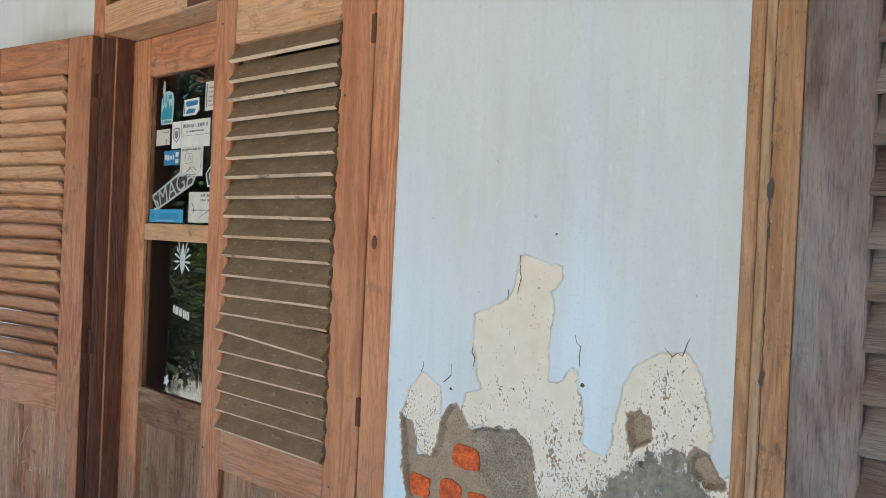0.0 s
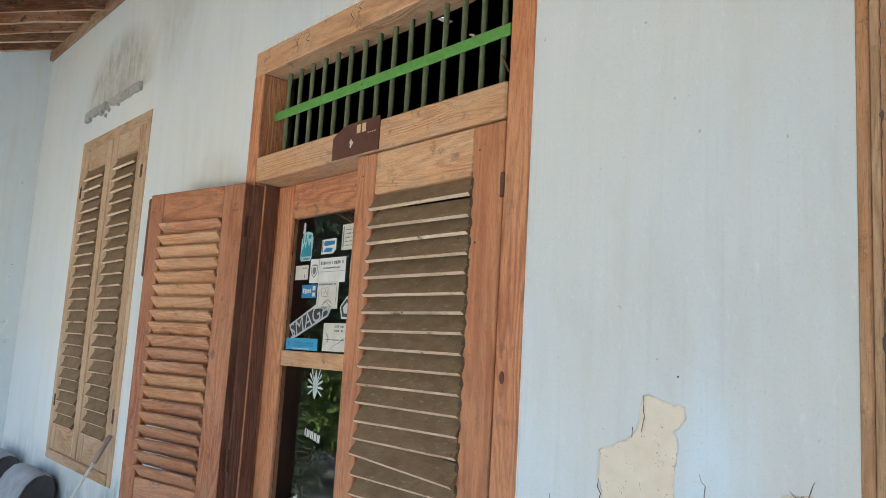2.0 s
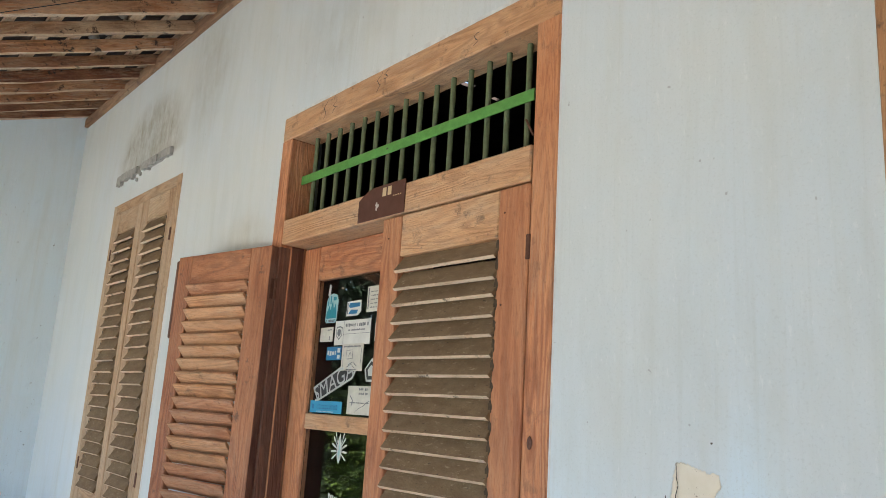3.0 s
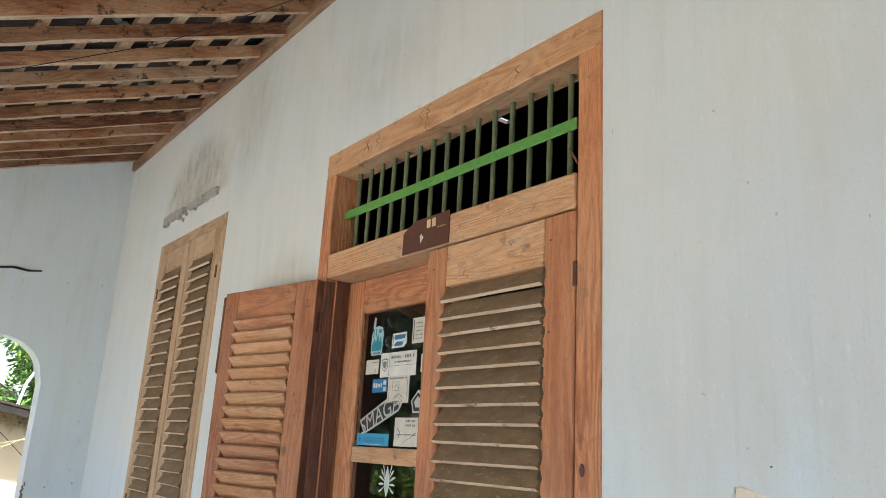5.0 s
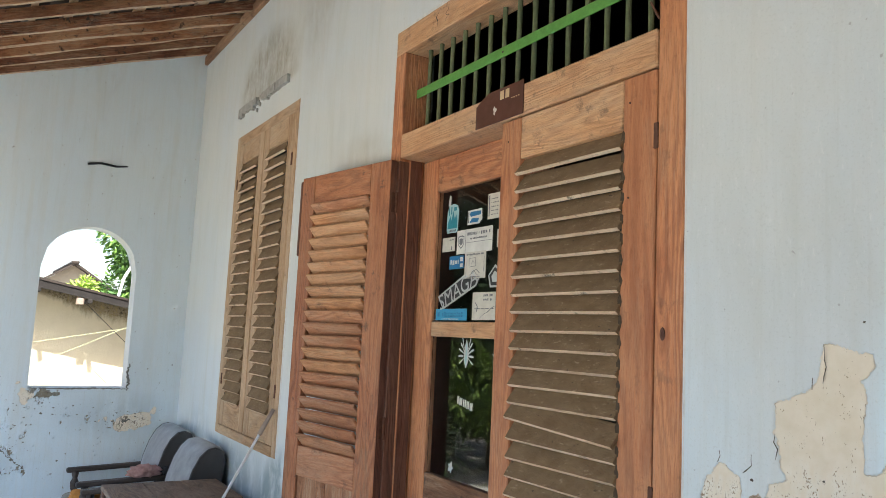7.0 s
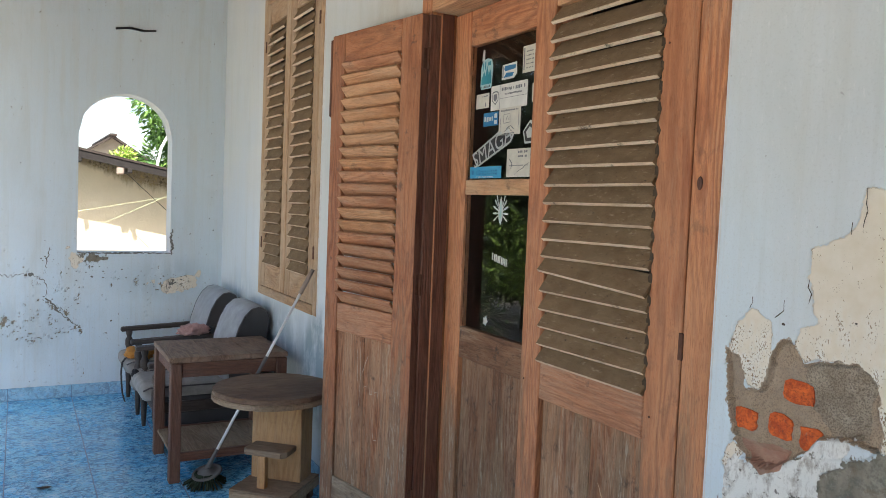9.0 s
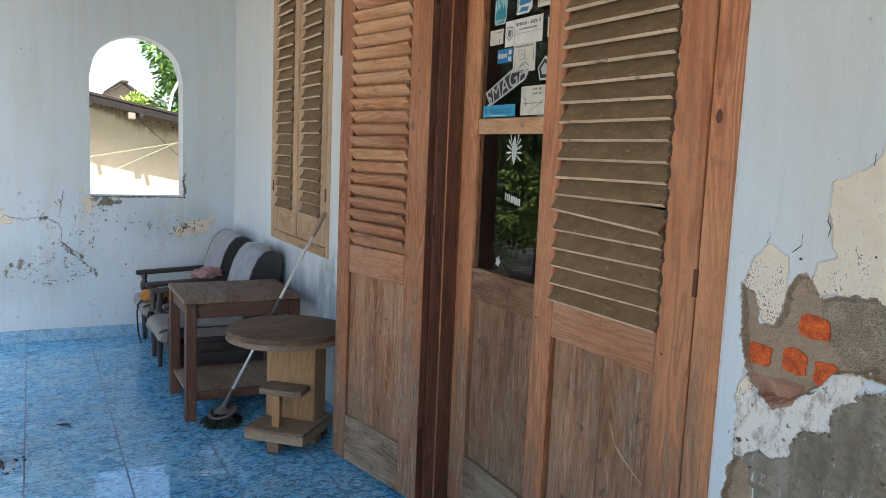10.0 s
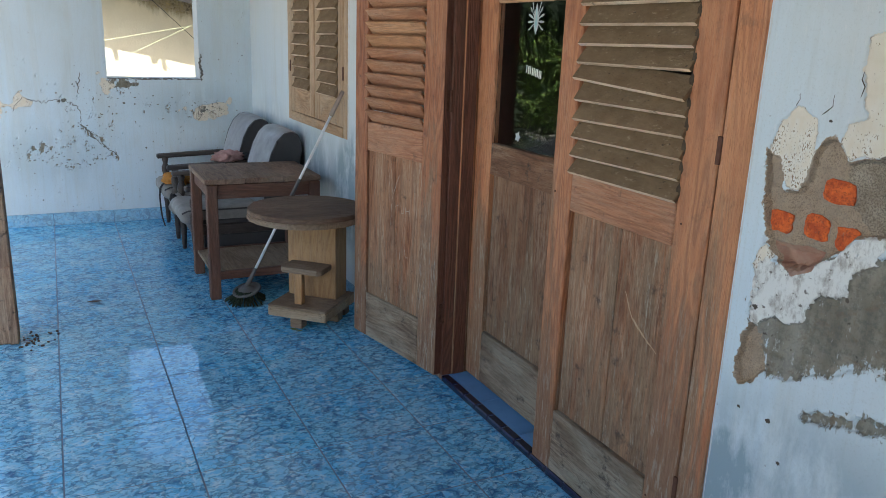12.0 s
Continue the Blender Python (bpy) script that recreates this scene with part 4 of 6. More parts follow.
for u, v, r in [(-1.176, 0.43, 0.014), (-0.79, 0.541, 0.012), (-1.497, 0.188, 0.010), (-0.376, 0.81, 0.028), (-1.315, 0.89, 0.03), (-1.34, 0.882, 0.02), (-1.07, 0.56, 0.018), (-1.0, 0.5, 0.014), (-1.216, 1.0, 0.014),
                (-0.922, 0.868, 0.016), (-1.42, 0.55, 0.012), (-1.30, 0.42, 0.012), (-0.30, 0.84, 0.012), (-0.45, 0.85, 0.010), (-0.10, 1.31, 0.006), (-0.07, 1.22, 0.008), (-0.09, 2.05, 0.006), (-1.38, 1.66, 0.006)]:
    r *= 0.7
    ring = [(u + r * rng.uniform(0.45, 1.25) * math.cos(k * 0.7), v + 0.8 * r * rng.uniform(0.45, 1.25) * math.sin(k * 0.7)) for k in range(9)]
    b = bmesh.new()
    b.faces.new([b.verts.new((END + 0.0015, y, z)) for y, z in ring])
    part("chip", b, crack_grey, end_wall)
# flakes of lost paint scattered along the worn bands
b = bmesh.new()
for cu, cv, su, sv, count in ((-1.45, 0.52, 0.10, 0.035, 46), (-1.22, 0.44, 0.08, 0.035, 22), (-1.08, 0.60, 0.06, 0.06, 26), (-1.18, 0.78, 0.05, 0.07, 26), (-0.42, 0.83, 0.13, 0.035, 40), (-0.85, 0.88, 0.18, 0.03, 22),
                              (-1.2, 1.02, 0.03, 0.06, 12), (-0.97, 0.97, 0.05, 0.05, 16), (-0.09, 1.3, 0.01, 0.3, 12), (-1.35, 0.2, 0.2, 0.05, 8)):
    for k in range(count):
        u, v, r = rng.normal(cu, su), rng.normal(cv, sv), 0.0015 + 0.007 * rng.uniform() ** 2.5
        if not SOUTH + 0.02 < u < -0.02:
            continue
        b.faces.new([b.verts.new((END + 0.0018 + 0.0002 * (k % 5), u + r * rng.uniform(0.5, 1.5) * math.cos(i), v + 0.7 * r * rng.uniform(0.5, 1.3) * math.sin(i))) for i in (0.0, 1.0, 2.1, 3.1, 4.2, 5.2)])
part("flakes", b, crack_grey, end_wall, "small grey scars of lost paint")["kind"] = "stuff"
part("crack", ribbon([(ARCH[0], ARCH[2] - 0.004), (-0.8, ARCH[2] - 0.006), (-0.6, ARCH[2] - 0.003), (ARCH[1] + 0.02, ARCH[2] - 0.005)], 0.010, lambda u, v: (END + 0.0022, u, v), 0.0015, 31), crack_grey, end_wall, "worn edge of the arched opening's sill")
part("crack", ribbon([(ARCH[1] + 0.008, 1.03), (ARCH[1] + 0.016, 1.09), (ARCH[1] + 0.004, 1.15), (ARCH[1] + 0.010, 1.22)], 0.016, lambda u, v: (END + 0.0022, u, v), 0.004, 33), crack_grey, end_wall, "broken corner of the opening")
# dark iron hook bar high on the end wall
b = rod((END + 0.012, -0.79, 2.655), (END + 0.016, -0.70, 2.672), 0.008)
rod((END + 0.016, -0.70, 2.672), (END + 0.012, -0.60, 2.664), 0.009, bm=b)
rod((END + 0.012, -0.60, 2.664), (END + 0.004, -0.515, 2.678), 0.008, 0.006, bm=b)
rod((END - 0.01, -0.70, 2.672), (END + 0.016, -0.70, 2.672), 0.006, bm=b)
tagged(part("iron_hook", b, black_iron), "thin black iron bar fixed to the end wall", "hook")

# unseen wall, added and kept dark to cut the light from the east
tagged(part("wall_east", box(EAST, EAST + 0.2, EDGE, 0.25, -0.3, TOP + 0.05 + slope(EAST) * EDGE, 0.004), plain("light_block_cement", (0.27, 0.26, 0.24), 0.9, vary=0.3, scale=3)), "unseen plain cement wall added at the east end to block light", "wall", kind="structure")

# ---- floor ----
GRID_X, GRID_Y, TILE = -1.057, -1.045, 0.4
floor = tagged(part("floor", box(END - 0.02, EAST, EDGE, 0.3, -0.3, -0.0016, 0), grout), "glossy blue marbled ceramic tiles with thin dark joints", "floor", kind="structure")


def tile_mesh(w, d):
    mesh = bpy.data.meshes.new("tile")
    b = box(0, w, 0, d, -0.008, 0.0, 0.0018)
    b.to_mesh(mesh)
    b.free()
    mesh.materials.append(glaze)
    return mesh


def lines_between(a, b, start, step):
    k = math.ceil((a - start) / step - 1e-6)
    out = [a]
    while start + k * step < b - 1e-6:
        if start + k * step > a + 1e-6:
            out.append(start + k * step)
        k += 1
    return out + [b]


shapes = {}
xs, ys = lines_between(END, EAST, GRID_X, TILE), lines_between(EDGE, 0.0, GRID_Y, TILE)
tile_rng = random.Random(5)
for x0, x1 in zip(xs, xs[1:]):
    for y0, y1 in zip(ys, ys[1:]):
        key = (round(x1 - x0 - 0.004, 4), round(y1 - y0 - 0.004, 4))
        if key not in shapes:
            shapes[key] = tile_mesh(*key)
        ob = new("tile", shapes[key])
        ob.matrix_basis = pose(x0 + 0.002, y0 + 0.002, tile_rng.uniform(-0.0006, 0.0), tile_rng.uniform(-0.06, 0.06), tile_rng.uniform(-0.06, 0.06))
        ob.parent = floor

skirt = tagged(part("baseboard", box(END, END + 0.004, SOUTH, -0.012, 0, 0.088, 0), grout), "blue marbled tile skirting with pale joints", "skirting", kind="structure")
for y0, y1 in zip(ys, ys[1:]):
    if y1 > SOUTH:
        part("tile", box(END, END + 0.010, max(y0, SOUTH) + 0.0015, min(y1, -0.012) - 0.0015, 0.001, 0.09, 0.002), skirt_tile, skirt)
skirt2 = tagged(part("baseboard", box(END + 0.012, DOOR[0] - 0.002, -0.006, 0.0, 0, 0.088, 0), grout), "blue marbled tile skirting under the shuttered window", "skirting", kind="structure")
for x0, x1 in zip(xs, xs[1:]):
    if x0 < DOOR[0]:
        part("tile", box(max(x0, END + 0.012) + 0.0015, min(x1, DOOR[0]) - 0.0035, -0.010, 0.0, 0.001, 0.09, 0.002), skirt_tile, skirt2)

sill_step = tagged(part("threshold", box(-1.395, -0.03, 0.0, 0.26, -0.006, 0.022, 0.001), grout), "low blue tiled door sill with a dark navy nosing", "door sill", kind="structure")
for k in range(14):
    x = -1.385 + 0.0975 * k
    if x < -0.08:
        part("nosing_tile", box(x, min(x + 0.095, -0.045), -0.008, 0.028, 0.0, 0.026, 0.005), navy_tile, sill_step)
for k in range(5):
    x = -1.385 + 0.28 * k
    part("tile", box(x, min(x + 0.277, -0.045), 0.030, 0.25, 0.010, 0.0245, 0.0015), step_tile, sill_step)

# ---- roof over the veranda ----
roof = thing("ceiling", "sagging tiled roof seen from below with dark rafters and pale battens", "roof", kind="structure")
EAVE = -2.6


def ride(x):
    """The roof rides a little higher where it meets the end wall."""
    return 0.055 * max(0.0, 1 - (x - END) / 1.2)


def under(x, y):
    """Height of the rafters' lower edge."""
    return TOP - 0.005 + ride(x) + slope(x) * y


raft_rng = np.random.default_rng(8)
RAFTER = 0.066
xr = END + 0.004
while xr < EAST + 0.3:
    x, w, h = xr + raft_rng.uniform(-0.010, 0.010) * (xr > END + 0.1), raft_rng.uniform(0.032, 0.044), RAFTER + raft_rng.uniform(-0.008, 0.0)
    fall = math.atan(slope(x))
    length = (0.24 - EAVE) / math.cos(fall)
    b = bmesh.new()
    rows = []
    for k in range(17):
        y = 0.25 - length * k / 16
        z, dx = raft_rng.uniform(-0.004, 0.004), raft_rng.uniform(-0.004, 0.004)
        rows.append([b.verts.new((dx, y, z)), b.verts.new((dx + w, y, z + raft_rng.uniform(-0.004, 0.004))), b.verts.new((dx + w, y, h)), b.verts.new((dx, y, h))])
    for p, q in zip(rows, rows[1:]):
        for k in range(4):
            b.faces.new((p[k], q[k], q[(k + 1) % 4], p[(k + 1) % 4]))
    b.faces.new(rows[0][::-1])
    b.faces.new(rows[-1])
    bmesh.ops.recalc_face_normals(b, faces=b.faces[:])
    # lower faces take the paler colour
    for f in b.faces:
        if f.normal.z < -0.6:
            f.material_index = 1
    kind = (rafter_wood, rafter_dark, rafter_wood, rafter_pale, rafter_wood, rafter_dark)[int(raft_rng.integers(6))]
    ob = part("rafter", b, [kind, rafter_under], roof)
    ob.matrix_basis = pose(x, 0, TOP - 0.005 + ride(x), math.degrees(fall), 0, 0)
    xr += 0.296
for n in range(15):
    y = 0.2 - 0.185 * n + raft_rng.uniform(-0.015, 0.015)
    half = raft_rng.uniform(0.014, 0.030)
    b = bmesh.new()
    rows = []
    for k in range(25):
        x = END - 0.4 + (EAST - END + 0.8) * k / 24
        z = under(x, y) + RAFTER * 1.06 + raft_rng.uniform(-0.003, 0.003)
        rows.append([b.verts.new((x, y + dy, z + dz)) for dy, dz in ((-half, 0), (half, 0.009), (half, 0.040), (-half, 0.031))])
    for p, q in zip(rows, rows[1:]):
        for k in range(4):
            b.faces.new((p[k], q[k], q[(k + 1) % 4], p[(k + 1) % 4]))
    bmesh.ops.recalc_face_normals(b, faces=b.faces[:])
    part("batten", b, batten_wood, roof)
# clay tiles: overlapping curved pans in rows
verts, faces = [], []
prof = [(0.0, 0.012), (0.03, 0.03), (0.07, 0.034), (0.11, 0.02), (0.15, 0.004), (0.20, 0.0), (0.245, 0.010)]
for n in range(12):
    ya, yb = 0.3 - 0.25 * n, 0.3 - 0.25 * n - 0.31
    x = END - 0.5
    while x < EAST + 0.5:
        lift = raft_rng.uniform(0, 0.006)
        i = len(verts)
        for y, up in ((ya, 0.0), (yb, 0.022)):
            for thick in (0.0, 0.013):
                for dx, dz in prof:
                    verts.append((x + dx, y, under(x, y) + RAFTER * 1.06 + 0.052 + dz + up + thick + lift))
        m = len(prof)
        for k in range(m - 1):
            faces += [(i + k, i + k + 1, i + 2 * m + k + 1, i + 2 * m + k), (i + m + k, i + 3 * m + k, i + 3 * m + k + 1, i + m + k + 1), (i + 2 * m + k, i + 2 * m + k + 1, i + 3 * m + k + 1, i + 3 * m + k)]
        x += 0.225
link_mesh("roof_tile", mesh_of("roof_tile", verts, faces), clay_tile, roof, "old grey-brown clay roof tiles")["kind"] = "stuff"
# lumps of old mortar under the tiles, between the battens
b = bmesh.new()
for k in range(150):
    x, y = raft_rng.uniform(END, 0.5), raft_rng.uniform(-2.3, -0.05)
    r = raft_rng.uniform(0.018, 0.040)
    lump = bmesh.new()
    bmesh.ops.create_icosphere(lump, subdivisions=1, radius=r)
    for v in lump.verts:
        v.co *= raft_rng.uniform(0.75, 1.2)
    lump.transform(Matrix.Translation((x, y, under(x, y) + RAFTER * 1.06 + 0.034)) @ Matrix.Diagonal((1.3, 1.0, 0.55, 1)))
    join(b, lump)
part("mortar_lump", b, mortar_dark, roof, "grey lumps of old mortar", True)["kind"] = "stuff"
# wall plate along the top of the wall
b = bmesh.new()
for k in range(8):
    x = END + (EAST - END) * k / 8
    box(x, x + (EAST - END) / 8 + 0.002, -0.024 - 0.003 * (k % 2), 0.1, TOP - 0.040, TOP + 0.03, 0.004, b)
part("wall_plate", b, plate_wood, roof, "rough brown timber plate on the wall top")
b = rod((-1.5, -0.08, under(-1.5, -0.08) - 0.006), (-2.1, -0.6, under(-2.1, -0.6) - 0.012), 0.002)
rod((-2.1, -0.6, under(-2.1, -0.6) - 0.012), (-2.6, -1.5, under(-2.6, -1.5) - 0.006), 0.002, bm=b)
part("cable", b, black_iron, roof, "thin black sagging cable")

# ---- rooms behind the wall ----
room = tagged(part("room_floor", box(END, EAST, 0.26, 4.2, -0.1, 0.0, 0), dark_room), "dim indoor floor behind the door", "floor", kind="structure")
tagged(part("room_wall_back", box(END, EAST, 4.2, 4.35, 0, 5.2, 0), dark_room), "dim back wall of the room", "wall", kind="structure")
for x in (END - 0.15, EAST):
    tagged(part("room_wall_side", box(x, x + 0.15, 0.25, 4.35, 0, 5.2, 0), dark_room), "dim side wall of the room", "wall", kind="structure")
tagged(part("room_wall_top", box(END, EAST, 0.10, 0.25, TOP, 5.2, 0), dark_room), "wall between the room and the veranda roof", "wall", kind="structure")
# room ceiling with gaps where roof tiles have slipped
gaps = [(-3.25, -3.18, 2.42, 2.54), (-3.28, -3.235, 2.80, 2.87)]
b = bmesh.new()
cx = sorted({END, EAST, *[g[0] for g in gaps], *[g[1] for g in gaps]})
cy = sorted({0.1, 4.35, *[g[2] for g in gaps], *[g[3] for g in gaps]})
for x0, x1 in zip(cx, cx[1:]):
    for y0, y1 in zip(cy, cy[1:]):
        mx, my = (x0 + x1) / 2, (y0 + y1) / 2
        if not any(g[0] < mx < g[1] and g[2] < my < g[3] for g in gaps):
            box(x0, x1, y0, y1, 4.3, 4.33, 0, b)
tagged(part("ceiling", b, clay_tile), "dark tiled roof of the room with two slipped tiles", "ceiling", kind="structure")

# ---- doors ----


def door_frame(name, x0, x1, label, jamb, lining, w=0.084):
    d = thing(name, label, "door frame", kind="structure")
    part("jamb", box(x0, x0 + w - 0.004, -0.003, 0.118, 0.0, 2.672, 0.004), jamb, d)
    part("jamb", box(x1 - w - 0.003, x1, -0.003, 0.118, 0.0, 2.672, 0.004), jamb, d)
    # the lining's front lip also paints the dark gap beside the open leaf
    part("lining", box(x0 + w - 0.018, x0 + w + 0.001, -0.0046, 0.038, 0.024, 2.216, 0.001), lining, d, "dark red-brown jamb lining with a lip for the gap's shade")
    part("lining", box(x0 + w - 0.0035, x0 + w + 0.007, 0.043, 0.096, 0.024, 2.224, 0.002), lining, d, "dark red-brown door stop")
    part("arris", box(x0 + w + 0.0005, x0 + w + 0.0085, 0.0395, 0.0425, 0.03, 2.22, 0.001), jamb, d, "pale worn edge of the door stop")
    part("head", box(x0, x1, -0.003, 0.118, 2.672, 2.775, 0.004), teak_pale["x"], d, "pale cracked teak head beam")
    part("transom", box(x0 + w - 0.003, x1 - w - 0.009, -0.003, 0.13, 2.226, 2.326, 0.005), teak_pale["x"], d, "pale teak transom rail")
    return d


main_door = door_frame("door_1", DOOR[0], DOOR[1], "tall weathered teak door frame with a barred fanlight", teak_stile, teak_red["z"])
b = turned([(0.001, 0.0), (0.011, 0.0), (0.009, 0.002), (0.004, 0.0025), (0.001, 0.002)], 12)
b.transform(pose(-0.005, -0.004, 1.556, 90, 0, 0) @ Matrix.Diagonal((0.8, 1.5, 1, 1)))
part("knot", b, teak_red["z"], main_door, "round wood knot")
for x, z0, z1, n in ((-1.16, 2.69, 2.762, 1), (-1.09, 2.70, 2.75, 4), (-0.80, 2.70, 2.768, 2), (-0.76, 2.735, 2.76, 5), (-0.3, 2.69, 2.74, 3)):
    part("crack", ribbon([(x, z0), (x + 0.022, z0 + 0.3 * (z1 - z0)), (x + 0.002, z0 + 0.6 * (z1 - z0)), (x + 0.03, z1)], 0.0035, lambda u, v: (u, -0.0036, v), 0.003, n + 60), crack_dark, main_door)
part("nail", rod((-0.045, -0.02, 2.39), (-0.03, -0.004, 2.345), 0.003), rust, main_door, "bent rusty nail")

grille = thing("fanlight_grille", "green painted iron bars across the fanlight above the door", "window grille")
for k in range(15):
    x = -1.315 + k * 1.185 / 14
    part("bar", rod((x, 0.072, 2.326), (x, 0.072, 2.672), 0.0090, sides=12), bar_paint, grille)
part("flat_bar", box(-1.42, -0.095, 0.058, 0.0645, 2.487, 2.523, 0.0015), green_paint, grille, "bright green flat cross bar")
part("flat_bar_dent", box(-0.80, -0.79, 0.0572, 0.0582, 2.502, 2.508, 0.0002), crack_dark, grille)

sign = tagged(part("number_plate", slab([(-0.845, 2.228), (-0.583, 2.228), (-0.583, 2.338), (-0.77, 2.338), (-0.815, 2.322), (-0.845, 2.305)], 0.004, 0.007), plate_paint), "small brown metal plate with worn cream figures over the door", "plate")
sign.data.transform(Matrix(((1, 0, 0, 0), (0, 0, -1, 0), (0, 1, 0, 0), (0, 0, 0, 1))))
for x in (-0.706, -0.677):
    part("figure", box(x, x + 0.020, -0.0082, -0.0068, 2.299, 2.328, 0.001), cream_mark, sign)
b = bmesh.new()
b.faces.new([b.verts.new((-0.735 + 0.009 * math.cos(a) * (1 + 0.45 * math.sin(3 * a + 1)), -0.0076, 2.270 + 0.013 * math.sin(a) * (1 + 0.3 * math.cos(4 * a)))) for a in [k * math.pi / 7 for k in range(14)]])
part("paint_spot", b, paper, sign, "chipped white spot")
for k in range(4):
    part("figure", box(-0.645 + 0.012 * k, -0.639 + 0.012 * k, -0.0078, -0.0068, 2.290, 2.294, 0.0005), cream_mark, sign)


def shutter(name, label, group, sgn, width, stile_a, stile_b, mats, slats, at, top=2.218, bottom=0.026, low=1.005, high=2.09, broken=None, seed=1, proud=0.007, panel=True, rail_low=0.24, gap=0.012, deep=0.034, lean=54, thick=0.0048, mortise=False):
    """A louvred leaf: x runs from the hinge edge, sgn gives the side; y is its thickness, the outer face at -0.016."""
    wood_z, wood_x, wood_panel, slat_mats = mats
    rng = random.Random(seed)
    t = 0.016
    leaf = thing(name, label, "shutter", group, at=at)

    def bx(a, c, y0, y1, z0, z1, bev=0.003):
        lo, hi = sorted((sgn * a, sgn * c))
        return box(lo, hi, y0, y1, z0, z1, bev)

    part("stile", bx(0, stile_a, -t, t, bottom, top), wood_z, leaf)
    part("stile", bx(width - stile_b, width, -t, t, bottom, top), wood_z, leaf)
    a, c = stile_a + 0.0016, width - stile_b - 0.0016
    part("rail", bx(a, c, -t + 0.001, t - 0.001, high, top), wood_x, leaf)
    if panel:
        part("rail", bx(a, c, -t + 0.001, t - 0.001, 0.905, low), teak_low, leaf)
        part("rail", bx(a, c, -t + 0.001, t - 0.001, bottom, rail_low), rail_grey, leaf)
        mid = a + (c - a) * 0.48
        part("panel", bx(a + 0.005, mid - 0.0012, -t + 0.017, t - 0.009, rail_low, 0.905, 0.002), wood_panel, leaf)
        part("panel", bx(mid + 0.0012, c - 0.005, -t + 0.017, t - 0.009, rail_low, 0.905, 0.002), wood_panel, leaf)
    else:
        part("rail", bx(a, c, -t + 0.001, t - 0.001, bottom, low), wood_x, leaf)
    pitch = (high - low) / slats
    for k in range(slats):
        z = low + pitch * (k + 0.5)
        b = box(-(c - a) / 2 - gap, (c - a) / 2 + gap, -deep, deep, -thick, thick, 0.0014)
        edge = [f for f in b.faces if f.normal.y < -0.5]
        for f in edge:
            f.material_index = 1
        tilt = lean + rng.uniform(-3.5, 3.5)
        m = pose(sgn * (a + c) / 2, 0.004 - proud, z, tilt, rng.uniform(-0.5, 0.5), 0)
        if broken is not None and k == slats - 2:
            m = pose(sgn * (a + c) / 2, 0.004 - proud, z - 0.003, tilt + 3, 0.6, 0)
        if broken is not None and k == broken:
            m = pose(sgn * (a + c) / 2 + 0.003, -0.017, z - 0.004, tilt - 2, 3.4, 0)
        b.transform(m)
        redder = slat_mats[0] is slat_bare and (k < 3 or rng.random() < (0.75 if 3 <= k < 11 else 0.05))
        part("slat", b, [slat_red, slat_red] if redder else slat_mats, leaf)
        if mortise:
            n = 9
            u, w = sgn * (a - 0.004), z + 0.002
            hole = bmesh.new()
            hole.faces.new([hole.verts.new((u + 0.0085 * rng.uniform(0.6, 1.1) * math.cos(q), -t - 0.0006, w + 0.021 * rng.uniform(0.6, 1.1) * math.sin(q))) for q in [2 * math.pi * i / n for i in range(n)]])
            part("mortise", hole, dust_clod, leaf, "dark worn slot at a slat's end")
    return leaf


right_leaf = shutter("shutter_leaf", "closed louvred teak door shutter with dusty slats, one slat slipped", "door shutters", -1, 0.657, 0.114, 0.099,
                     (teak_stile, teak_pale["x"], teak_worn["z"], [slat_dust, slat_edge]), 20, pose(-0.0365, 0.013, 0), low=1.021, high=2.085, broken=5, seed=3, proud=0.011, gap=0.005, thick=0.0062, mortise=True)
for z in (2.045, 1.165, 0.28):
    part("hinge", box(-0.006, 0.009, -0.020, -0.0125, z - 0.033, z + 0.033, 0.002), rust, right_leaf, "rusty butt hinge")
for x, z in ((-0.09, 2.15), (-0.62, 2.15), (-0.09, 0.97), (-0.635, 0.95), (-0.09, 1.9), (-0.1, 0.2)):
    part("peg", rod((x, -0.0175, z), (x, -0.015, z), 0.003, sides=8), rust, right_leaf)

part("grain_figure", ribbon([(-0.285, 0.73), (-0.25, 0.665), (-0.19, 0.625), (-0.14, 0.60)], 0.006, lambda u, v: (u, 0.0004, v), 0.0012, 41), win_wood["z"], right_leaf, "pale curved figure in the grain")

left_leaf = shutter("shutter_leaf", "open louvred teak door shutter folded back against the wall", "door shutters", 1, 0.647, 0.130, 0.100,
                    (teak_ruddy, teak_ruddy_x, ruddy_worn, [slat_bare, slat_bare]), 20, pose(-1.375 - 0.0216, -0.019 - 0.0042, 0, 0, 0, -169), low=1.03, high=2.088, seed=7, proud=-0.004, gap=-0.001, thick=0.006, lean=50)
part("edge", box(-0.0014, 0.0002, -0.0155, 0.0155, 0.03, 2.214, 0.0004), teak_red["z"], left_leaf, "thin dark red-brown strip over the leaf's hinge edge")
part("astragal", box(0.6475, 0.668, -0.004, 0.016, 1.86, 2.205, 0.006), teak_red["z"], left_leaf, "broken red-brown cover strip")
for z in (2.047, 1.165, 0.30):
    part("hinge", box(-0.004, 0.0005, -0.015, 0.006, z - 0.04, z + 0.04, 0.001), rust, left_leaf, "rusty butt hinge")
    part("hinge_pin", rod((-0.008, -0.014, z - 0.042), (-0.008, -0.014, z + 0.042), 0.006, sides=10), rust, left_leaf, "rusty hinge pin")
